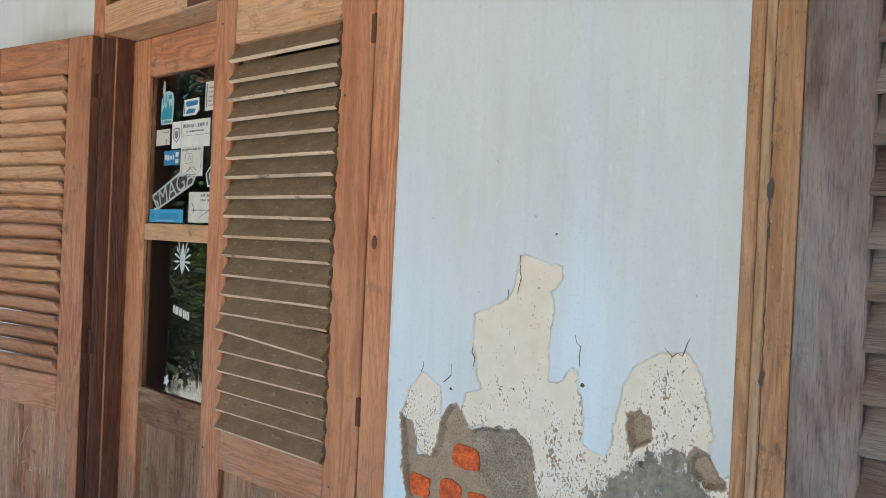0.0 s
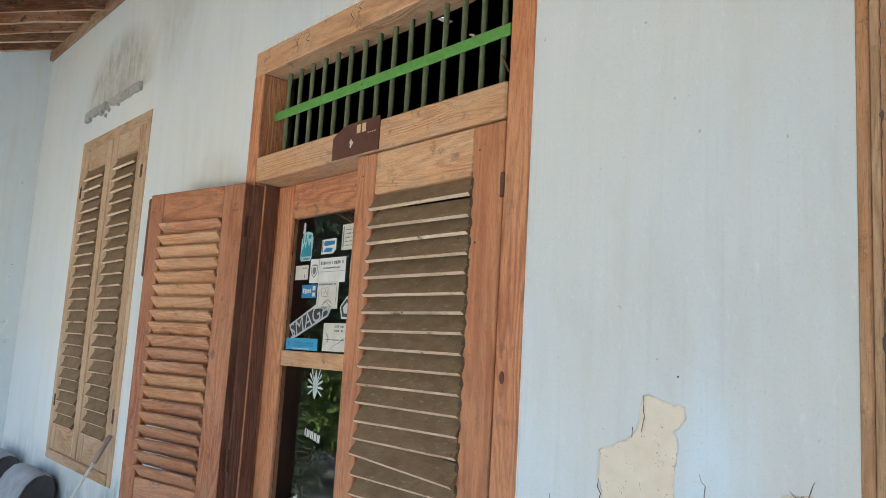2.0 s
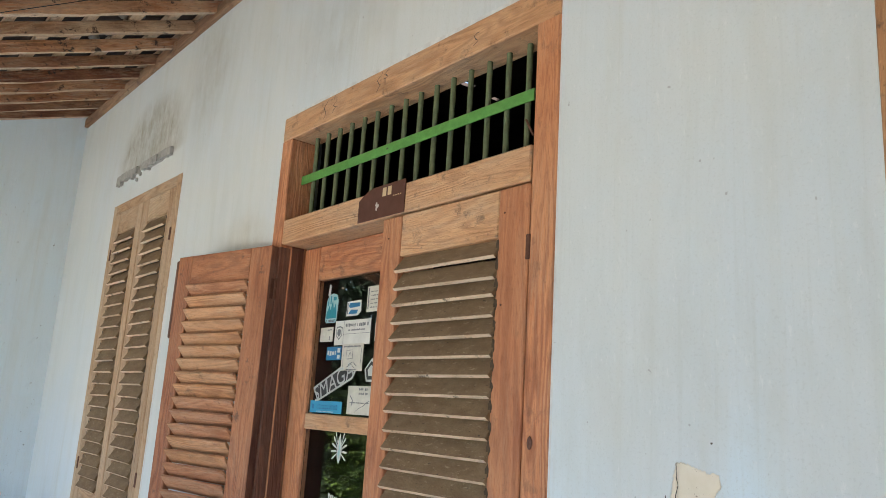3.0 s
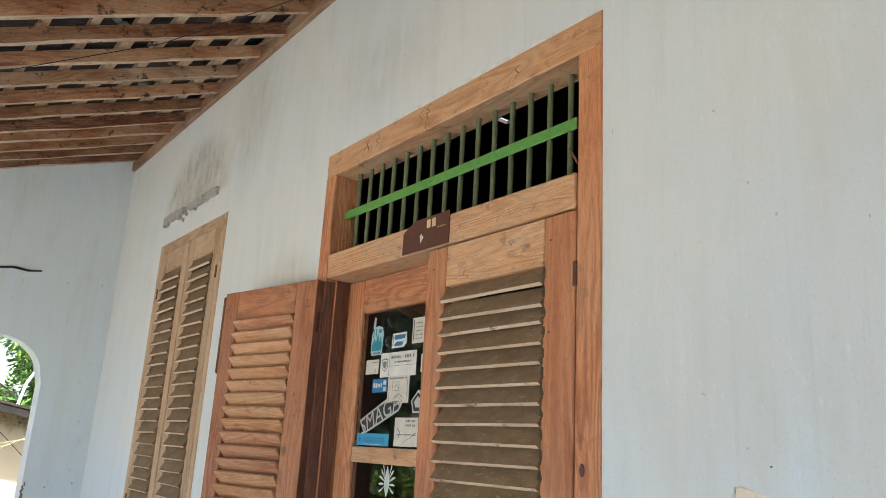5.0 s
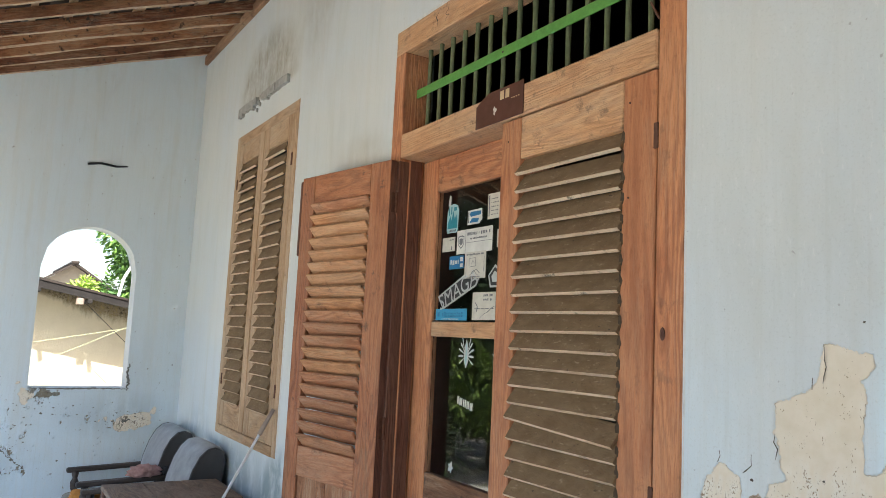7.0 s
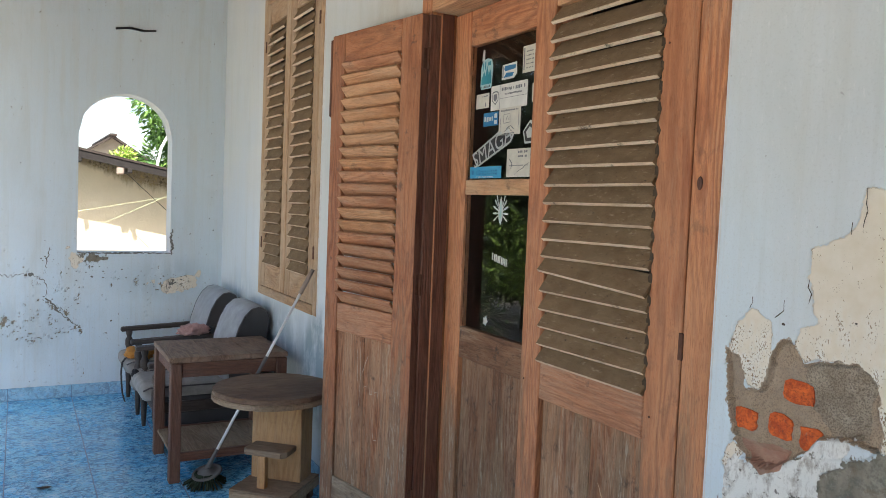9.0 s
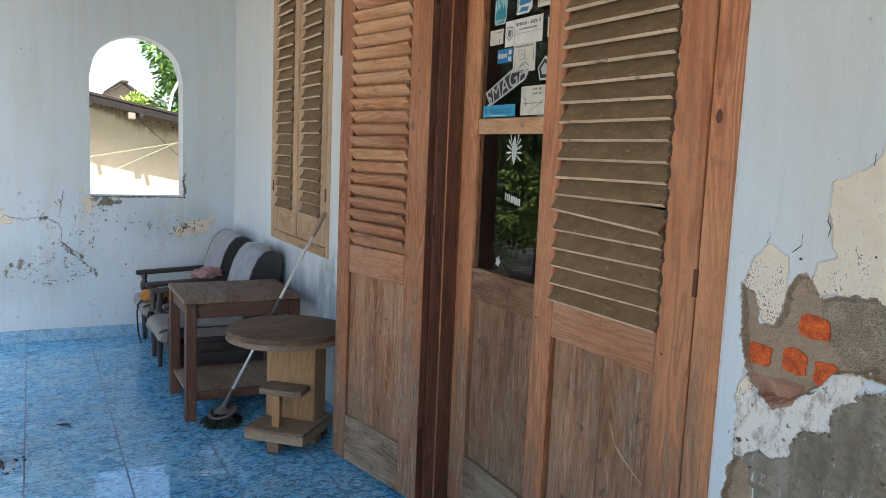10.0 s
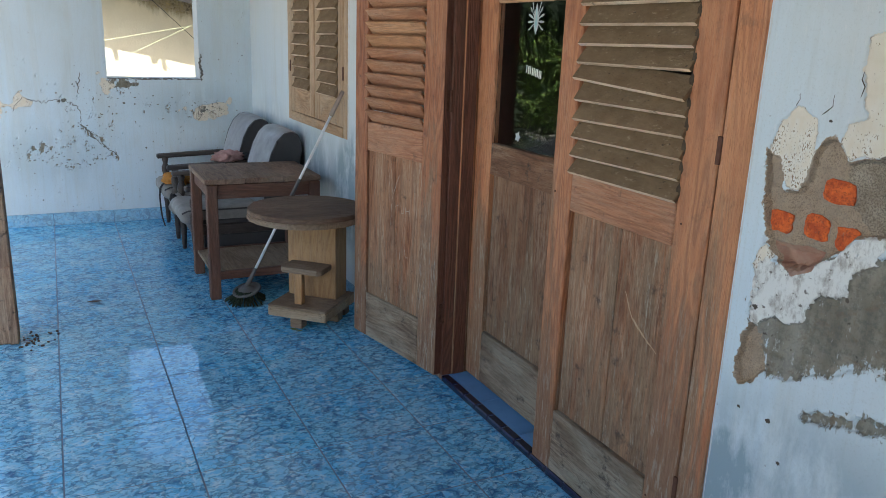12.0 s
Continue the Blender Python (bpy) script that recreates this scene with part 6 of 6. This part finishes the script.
# armchairs
def rounded_block(x0, x1, y0, y1, z0, z1, r, sag=0.0):
    b = bmesh.new()
    bmesh.ops.create_cube(b, size=1.0)
    for v in b.verts:
        v.co = Vector(((v.co.x + 0.5) * (x1 - x0) + x0, (v.co.y + 0.5) * (y1 - y0) + y0, (v.co.z + 0.5) * (z1 - z0) + z0))
    bmesh.ops.bevel(b, geom=b.edges[:], offset=r, segments=4, affect='EDGES', profile=0.5)
    bmesh.ops.recalc_face_normals(b, faces=b.faces[:])
    return b


def armchair(at, w, label):
    """Seat faces -y; the chair's middle at x = 0, its back edge at y = 0."""
    c = thing("armchair", label, "armchair", "old armchairs", at=at)
    h = w / 2
    for sx in (-1, 1):
        x = sx * (h - 0.03)
        # front leg, turned above the seat rail
        prof = [(0.012, 0.0), (0.015, 0.04), (0.019, 0.14), (0.024, 0.20), (0.026, 0.26), (0.030, 0.27), (0.030, 0.33), (0.017, 0.355), (0.027, 0.39), (0.027, 0.42), (0.015, 0.445), (0.022, 0.47), (0.022, 0.491)]
        b = turned(prof)
        b.transform(pose(x - sx * 0.02, -0.645, 0))
        part("front_leg", b, chair_wood, c, "", True)
        part("back_leg", box(x - 0.02, x + 0.02, -0.09, -0.045, 0.0, 0.55, 0.006, turn=Matrix.Translation((-sx * 0.02, 0, 0))), chair_wood, c)
        b = rounded_block(x - 0.033, x + 0.033, -0.70, -0.10, 0.490, 0.521, 0.011)
        for v in b.verts:
            v.co.z += 0.018 * max(0.0, (v.co.y + 0.69) / 0.59) - 0.01 * max(0.0, -(v.co.y + 0.60) / 0.09)
        part("armrest", b, chair_wood, c, "black painted armrest", True)
        part("side_rail", box(x - 0.016 - sx * 0.02, x + 0.016 - sx * 0.02, -0.622, -0.09, 0.205, 0.268, 0.005), chair_wood, c)
        part("side_board", box(x - 0.010 - sx * 0.02, x + 0.010 - sx * 0.02, -0.60, -0.09, 0.115, 0.204, 0.004), vinyl_dark, c, "dark vinyl side board")
    part("front_rail", box(-h + 0.07, h - 0.07, -0.66, -0.63, 0.205, 0.268, 0.005), chair_wood, c)
    b = rounded_block(-h + 0.07, h - 0.07, -0.725, -0.10, 0.269, 0.362, 0.038)
    seat = part("seat", b, seat_cloth, c, "sagging pale grey seat cushion", True)
    part("side_band", box(-h + 0.068, h - 0.068, -0.65, -0.12, 0.262, 0.292, 0.006), vinyl_dark, seat, "dark piping band")
    for sx in (-1, 1):
        pipe_rows = [(sx * (h - 0.072), -0.10, 0.352), (sx * (h - 0.072), -0.68, 0.352), (sx * (h - 0.076), -0.715, 0.335)]
        p = rod(pipe_rows[0], pipe_rows[1], 0.005, sides=6)
        rod(pipe_rows[1], pipe_rows[2], 0.005, sides=6, bm=p)
        part("piping", p, vinyl_dark, seat, "dark edge piping")
    # the back is one rolled sweep of vinyl between two dark side panels
    line = [(-0.235, 0.345), (-0.235, 0.46), (-0.215, 0.58), (-0.180, 0.69), (-0.140, 0.765), (-0.095, 0.806), (-0.05, 0.815), (-0.005, 0.795), (0.015, 0.745), (0.005, 0.66), (-0.035, 0.50), (-0.07, 0.345)]
    b = bmesh.new()
    rows = []
    cols = [-1.0, -0.97, -0.85, -0.5, 0.0, 0.5, 0.85, 0.97, 1.0]
    for k in cols:
        shrink = 0.90 if abs(k) == 1.0 else 0.975 if abs(k) == 0.97 else 1.0
        bulge = 0.022 * (1 - k * k)
        ring = []
        for n, (y, z) in enumerate(line):
            cy, cz = -0.105, 0.58
            yy, zz = cy + (y - cy) * shrink, cz + (z - cz) * (0.5 + 0.5 * shrink)
            ring.append(b.verts.new(((h - 0.04) * k * (1 - 0.05 * max(0.0, (z - 0.4) / 0.4)), yy - bulge * (1 if n < 6 else 0.0), zz + 0.4 * bulge * (4 <= n <= 8))))
        rows.append(ring)
    for p, q in zip(rows, rows[1:]):
        for k in range(len(line) - 1):
            b.faces.new((p[k], p[k + 1], q[k + 1], q[k]))
        b.faces.new((p[-1], p[0], q[0], q[-1]))
    bmesh.ops.recalc_face_normals(b, faces=b.faces[:])
    back = part("backrest", b, vinyl, c, "rolled backrest in worn grey vinyl", True)
    for sx in (-1, 1):
        rim = [((h - 0.04) * sx * (1 - 0.05 * max(0.0, (z - 0.4) / 0.4)), -0.105 + (y + 0.105) * 0.93, 0.58 + (z - 0.58) * 0.965) for y, z in line]
        b = bmesh.new()
        outer = [b.verts.new((x + sx * 0.004, y, z)) for x, y, z in rim]
        inner = [b.verts.new((x - sx * 0.006, y, z)) for x, y, z in rim]
        b.faces.new(outer)
        b.faces.new(inner[::-1])
        for k in range(len(rim)):
            b.faces.new((outer[k], inner[k], inner[(k + 1) % len(rim)], outer[(k + 1) % len(rim)]))
        bmesh.ops.recalc_face_normals(b, faces=b.faces[:])
        part("side_panel", b, vinyl_dark, back, "dark vinyl side panel")
        b = bmesh.new()
        for p, q in zip(rim, rim[1:]):
            rod((p[0], p[1], p[2]), (q[0], q[1], q[2]), 0.0075, sides=6, bm=b)
        part("piping", b, vinyl_dark, back, "dark piping along the edge", True)
    return c


armchair(pose(-4.38, -0.035, 0), 0.60, "old armchair with grey vinyl back and black wooden arms")
armchair(pose(-3.605, -0.035, 0), 0.59, "old armchair with grey vinyl back beside the side table")


def crumpled(cx, cy, cz, rx, ry, rz, seed):
    b = bmesh.new()
    bmesh.ops.create_icosphere(b, subdivisions=4, radius=1.0)
    for v in b.verts:
        n = v.co.normalized()
        k = 1 + 0.35 * noise.noise(n * 2.1 + Vector((seed, 0, 0))) + 0.3 * abs(noise.noise(n * 4.3 + Vector((0, seed, 0)))) - 0.22 * abs(noise.noise(n * 8.1 + Vector((0, 0, seed))))
        p = n * k
        v.co = Vector((cx + rx * p.x, cy + ry * p.y, max(cz, cz + rz * (p.z * 0.6 + 0.4))))
    return b


tagged(part("crumpled_cloth", crumpled(-4.27, -0.655, 0.361, 0.12, 0.085, 0.075, 3), orange_cloth, smooth=True), "crumpled orange-brown cloth on the armchair seat", "cloth")
tagged(part("crumpled_cloth", crumpled(-4.11, -0.33, 0.526, 0.055, 0.10, 0.075, 8), pink_cloth, smooth=True), "crumpled pinkish cloth lying on the armrest", "cloth")
tagged(part("crumpled_cloth", crumpled(-4.105, -0.16, 0.532, 0.045, 0.07, 0.06, 12), black_cloth, smooth=True), "small black patterned cloth on the armrest", "cloth")
strap = bmesh.new()
pts = [(-4.25, -0.71, 0.366), (-4.25, -0.752, 0.364), (-4.25, -0.772, 0.335), (-4.245, -0.778, 0.28), (-4.24, -0.776, 0.20), (-4.235, -0.77, 0.13), (-4.225, -0.755, 0.07)]
rows = [(strap.verts.new((x - 0.012, y, z)), strap.verts.new((x + 0.012, y + 0.006, z)), strap.verts.new((x + 0.012, y + 0.009, z)), strap.verts.new((x - 0.012, y + 0.003, z))) for x, y, z in pts]
for p, q in zip(rows, rows[1:]):
    for k in range(4):
        strap.faces.new((p[k], q[k], q[(k + 1) % 4], p[(k + 1) % 4]))
tagged(part("strap", strap, black_cloth), "black strap hanging over the front of the seat", "strap")
bag = thing("cloth_bag", "pale patterned cloth bag slumped on the armchair front", "bag")
part("body", crumpled(-3.84, -0.70, 0.24, 0.045, 0.06, 0.13, 21), seat_cloth, bag, "", True)
part("opening", crumpled(-3.815, -0.74, 0.33, 0.032, 0.022, 0.045, 23), black_cloth, bag, "dark patterned inside", True)

# timber post at the veranda's side
post = tagged(part("veranda_post", box(-2.57, -2.452, -1.722, -1.602, 0.0, under(-2.5, -1.66) + 0.01, 0.006), post_wood), "rough weathered brown timber post standing on the tiles", "post", kind="structure")
part("splinter", box(-2.4525, -2.440, -1.64, -1.603, 0.0, 0.36, 0.004), post_wood, post, "thin split strip")
b = bmesh.new()
crumb_rng = random.Random(2)
for k in range(40):
    x, y, r = -2.46 + crumb_rng.gauss(0, 0.05), -1.55 + crumb_rng.gauss(0, 0.045), crumb_rng.uniform(0.002, 0.006)
    if y < -1.60 and x < -2.44:
        continue
    box(x - r, x + r, y - r, y + r, 0.0, r * 1.3, 0.001, b)
tagged(part("crumbs", b, dry_bit), "dark crumbs of debris at the foot of the post", "debris", kind="stuff")


def fallen_leaf(x, y, size, angle, material, label, curl=0.3):
    b = bmesh.new()
    rows = []
    for k in range(7):
        u = k / 6
        w = size * 0.22 * math.sin(math.pi * min(1, u * 0.95 + 0.03))
        z = 0.003 + size * curl * (u - 0.5) ** 2
        rows.append([b.verts.new((size * (u - 0.5), s * w, z + abs(s) * w * 0.3)) for s in (-1, 0, 1)])
    for p, q in zip(rows, rows[1:]):
        for k in range(2):
            b.faces.new((p[k], q[k], q[k + 1], p[k + 1]))
    geo = b.faces[:]
    bmesh.ops.solidify(b, geom=geo, thickness=0.0012)
    b.transform(pose(x, y, 0.0, 0, 0, angle))
    tagged(part("leaf", b, material), label, "leaf", "fallen leaves")


fallen_leaf(-2.17, -0.42, 0.05, 40, leaf_green, "small yellow-green leaf on the tiles")
fallen_leaf(-2.14, -0.40, 0.04, 100, leaf_green, "small yellow-green leaf on the tiles")
fallen_leaf(-2.20, -0.38, 0.035, -20, leaf_green, "small yellow-green leaf on the tiles")
fallen_leaf(-2.915, -1.27, 0.075, 80, dry_bit, "dark dry leaf lying on the tiles")

# ---- outside ----
tagged(part("ground", box(-2500, 2500, -2500, 2500, -0.6, -0.3, 0), earth), "pale dry earth yard", "ground", kind="structure")


def mossy_render():
    """Cream render with dark moss and drips below the eaves."""
    m = Mat("mossy_cream_render")
    v = m.place((1, 1, 1), shift=False)
    n = m.noise(v, 2.5, 6, 0.65)
    c = m.mix(m.ramp(n, (0.35, 0.3), (0.7, 0.0)), (0.66, 0.585, 0.42), (0.40, 0.34, 0.23))
    drip = m.noise(m.place((11, 11, 3.5), False), 1.0, 8, 0.72)
    tuft = m.noise(v, 34.0, 5, 0.7)
    k = m.math('ADD', m.attr("moss"), m.math('MULTIPLY', m.math('SUBTRACT', drip, 0.5), 1.1))
    c = m.mix(m.ramp(k, (0.30, 0.0), (0.75, 0.8)), c, (0.17, 0.13, 0.075))
    c = m.mix(m.math('MULTIPLY', m.ramp(k, (0.45, 0.0), (0.7, 1.0)), m.ramp(tuft, (0.45, 0.0), (0.58, 1.0))), c, m.mix(m.ramp(drip, (0.4, 0.0), (0.6, 1.0)), (0.035, 0.03, 0.02), (0.33, 0.26, 0.12)))
    return m.done(c, 0.95, m.math('ADD', n, tuft), 0.4, 0.01)


def neighbour():
    """A low rendered outbuilding; its verge runs down towards +y, parallel to the yard."""
    h = thing("outbuilding", "low cream rendered outbuilding with a sloping roof and mossy eaves", "house")
    X, s = -9.0, -0.19
    edge = lambda y: 1.905 + s * (y + 0.33)
    y0, y1 = -5.0, 4.0
    verts, faces = [], []
    sheet(verts, faces, y0, y1, flat(-0.3), lambda y: edge(y) - 0.08, 0.05, lambda u, v: (X, u, v))
    co = np.array(verts)
    u, v = co[:, 1], co[:, 2]
    moss_field = np.clip(1 - (edge(u) - 0.1 - v) / (0.10 + 0.22 * np.clip((u + 0.75) / 0.6, 0, 1)), 0, 1)
    n = len(verts)
    for x in (X, X - 5):
        for y in (y0, y1):
            verts += [(x, y, -0.3), (x, y, edge(y) - 0.08)]
    faces += [tuple(n + k for k in f) for f in ((0, 1, 5, 4), (2, 6, 7, 3), (4, 5, 7, 6), (1, 3, 7, 5))]
    mesh = mesh_of("wall", verts, faces)
    set_values(mesh, moss=np.r_[moss_field, np.zeros(8)])
    link_mesh("wall", mesh, mossy_render(), h)

    def sloped(xa, xb, dz0, dz1):
        b = bmesh.new()
        v = [b.verts.new((x, y, edge(y) + dz)) for x in (xa, xb) for y in (y0 - 0.3, y1 + 0.4) for dz in (dz0, dz1)]
        for f in ((0, 1, 3, 2), (4, 6, 7, 5), (0, 4, 5, 1), (2, 3, 7, 6), (0, 2, 6, 4), (1, 5, 7, 3)):
            b.faces.new([v[k] for k in f])
        bmesh.ops.recalc_face_normals(b, faces=b.faces[:])
        return b

    roof_part = part("roof", sloped(X - 5.2, X + 0.44, -0.08, -0.03), far_roof, h)
    part("verge_board", sloped(X + 0.44, X + 0.465, -0.115, -0.028), fascia, roof_part, "dark verge board")
    part("verge_cap", sloped(X + 0.36, X + 0.475, -0.0275, 0.0), far_roof, roof_part, "weathered brown verge capping")
    for y in (-2.40, -1.86, -0.78, -0.235, 0.31, 0.85, 1.39):
        part("purlin", box(X + 0.001, X + 0.525, y - 0.025, y + 0.025, edge(y) - 0.165, edge(y) - 0.117, 0.004), fascia, h)
    part("lamp_box", box(X + 0.385, X + 0.462, -0.375, -0.29, 1.70, 1.786, 0.012), tan_plastic, h, "small dirty white lamp under the eaves")
    part("cable", rod((X + 0.44, -0.29, 1.74), (X + 0.50, 1.27, 0.29), 0.004, sides=6), black_iron, h, "dark sagging cable")
    return h


neighbour()
cords = thing("clothes_line", "two thin pale cords strung across the yard", "cord")
for a, c in (((-8.5, -2.4, 0.92), (-8.5, 1.3, 1.68)), ((-8.5, -2.4, 0.19), (-8.5, 1.3, 2.01))):
    part("cord", rod(a, c, 0.0032, sides=6), line_cord, cords)
tagged(part("clothes_pole", rod((-8.5, 1.3, -0.3), (-8.5, 1.3, 2.2), 0.03), fascia), "dark pole holding the cords", "pole")
tagged(part("clothes_pole", rod((-8.5, -2.4, -0.3), (-8.5, -2.4, 1.2), 0.03), fascia), "dark pole holding the cords", "pole")

far = thing("gabled_house", "distant house with a grey gabled roof", "house")
b = bmesh.new()
g = [(-40, 0.35, -0.3), (-40, 4.95, -0.3), (-40, 4.95, 2.68), (-40, 2.65, 4.18), (-40, 0.35, 2.68)]
f0, f1 = [b.verts.new(p) for p in g], [b.verts.new((p[0] - 9, p[1], p[2])) for p in g]
b.faces.new(f0)
b.faces.new(f1[::-1])
for k in range(5):
    b.faces.new((f0[k], f1[k], f1[(k + 1) % 5], f0[(k + 1) % 5]))
bmesh.ops.recalc_face_normals(b, faces=b.faces[:])
part("wall", b, gable_wall, far)
for tilt, ya, yb in ((-33.2, 0.0, 3.3), (33.2, -3.3, 0.0)):
    part("roof", box(-49.5, -39.4, ya, yb, 0.0, 0.09, 0, turn=pose(0, 2.65, 4.19, tilt, 0, 0)), far_roof, far)
part("ridge", box(-49.5, -39.3, 2.47, 2.83, 4.22, 4.36, 0.05), far_roof, far)
pipe = bmesh.new()
pp = [(-11.2, 0.44, 1.5), (-11.2, 0.47, 1.9), (-11.2, 0.53, 2.2), (-11.2, 0.62, 2.38), (-11.2, 0.75, 2.44), (-11.2, 0.9, 2.40)]
for a, c in zip(pp, pp[1:]):
    rod(a, c, 0.022, bm=pipe)
rod((-11.2, 0.44, -0.3), pp[0], 0.022, bm=pipe)
tagged(part("vent_pipe", pipe, white_pipe), "bent white pipe standing behind the outbuilding", "pipe")


def tree(x, y, height, spread, count, material, seed, label, base=0.35, leaf=0.16, z0=-0.3):
    """A tapered trunk with limbs, and a crown of many leaves in uneven clumps."""
    rng = random.Random(seed)
    t = thing("tree", label, "tree", at=pose(x, y, z0))
    trunk = bmesh.new()
    r = 0.035 * height
    knots = [Vector((0, 0, 0))]
    for k in range(1, 6):
        knots.append(Vector((rng.uniform(-0.06, 0.06) * k * height / 6, rng.uniform(-0.06, 0.06) * k * height / 6, height * 0.7 * k / 5)))
    for k in range(5):
        rod(knots[k], knots[k + 1], r * (1 - 0.16 * k), r * (1 - 0.16 * (k + 1)), 9, trunk)
    clumps = []
    for k in range(16):
        start = knots[rng.choice((2, 3, 3, 4, 4, 5))]
        a, e = rng.uniform(0, 2 * math.pi), rng.uniform(-0.1, 0.9)
        d = Vector((math.cos(a) * math.cos(e), math.sin(a) * math.cos(e), math.sin(e)))
        tip = start + d * spread * rng.uniform(0.55, 1.0)
        rod(start, tip, r * 0.35, r * 0.08, 6, trunk)
        clumps += [(tip, spread * rng.uniform(0.26, 0.44)), (start.lerp(tip, 0.6), spread * rng.uniform(0.2, 0.34))]
    part("trunk", trunk, bark, t)
    verts, faces = [], []
    for k in range(count):
        c, rad = rng.choice(clumps)
        d = Vector((rng.gauss(0, 1), rng.gauss(0, 1), rng.gauss(0, 0.8))).normalized()
        p = c + d * rad * rng.uniform(0.55, 1.05)
        if p.z < base * height:
            continue
        out = (d + Vector((rng.uniform(-0.7, 0.7), rng.uniform(-0.7, 0.7), rng.uniform(-0.9, 0.2)))).normalized()
        side = out.cross(Vector((rng.uniform(-1, 1), rng.uniform(-1, 1), 1))).normalized()
        s = leaf * rng.uniform(0.6, 1.2)
        i = len(verts)
        verts += [tuple(p), tuple(p + out * s * 0.5 + side * s * 0.2), tuple(p + out * s), tuple(p + out * s * 0.5 - side * s * 0.2)]
        faces.append((i, i + 1, i + 2, i + 3))
    crown = link_mesh("crown", mesh_of("crown", verts, faces), material, t)
    crown["kind"] = "stuff"
    return t


tree(-13.0, 1.28, 3.5, 1.2, 16000, leaves, 4, "dark green mango tree behind the outbuilding", 0.3, 0.13)
tree(-12.2, 0.18, 3.2, 0.36, 3600, leaves_bright, 5, "bright young leafy tree behind the outbuilding", 0.3, 0.10)
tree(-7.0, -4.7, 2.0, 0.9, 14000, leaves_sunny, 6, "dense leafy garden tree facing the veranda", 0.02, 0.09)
# unseen dark-leaved trees and shrub, added to keep the panes' reflection dark
tree(-9.8, -5.2, 4.6, 2.3, 12000, leaves_shaded, 7, "unseen leafy tree added across the yard", 0.02, 0.2)
tree(-6.9, -2.85, 1.5, 0.8, 6000, leaves_shaded, 11, "unseen dark shrub added beside the veranda to darken the reflection", 0.0, 0.11)
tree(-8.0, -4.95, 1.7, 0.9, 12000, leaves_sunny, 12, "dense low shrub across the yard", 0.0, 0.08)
tree(-12.5, -8.0, 6.0, 3.0, 9000, leaves_shaded, 9, "unseen leafy tree added across the yard", 0.05, 0.26)
tree(-6.2, -8.5, 5.0, 2.6, 8000, leaves_shaded, 10, "unseen leafy tree added across the yard", 0.05, 0.24)
tree(2.5, -10.0, 5.0, 2.2, 6000, leaves_shaded, 8, "unseen leafy tree added across the yard", 0.2, 0.26)
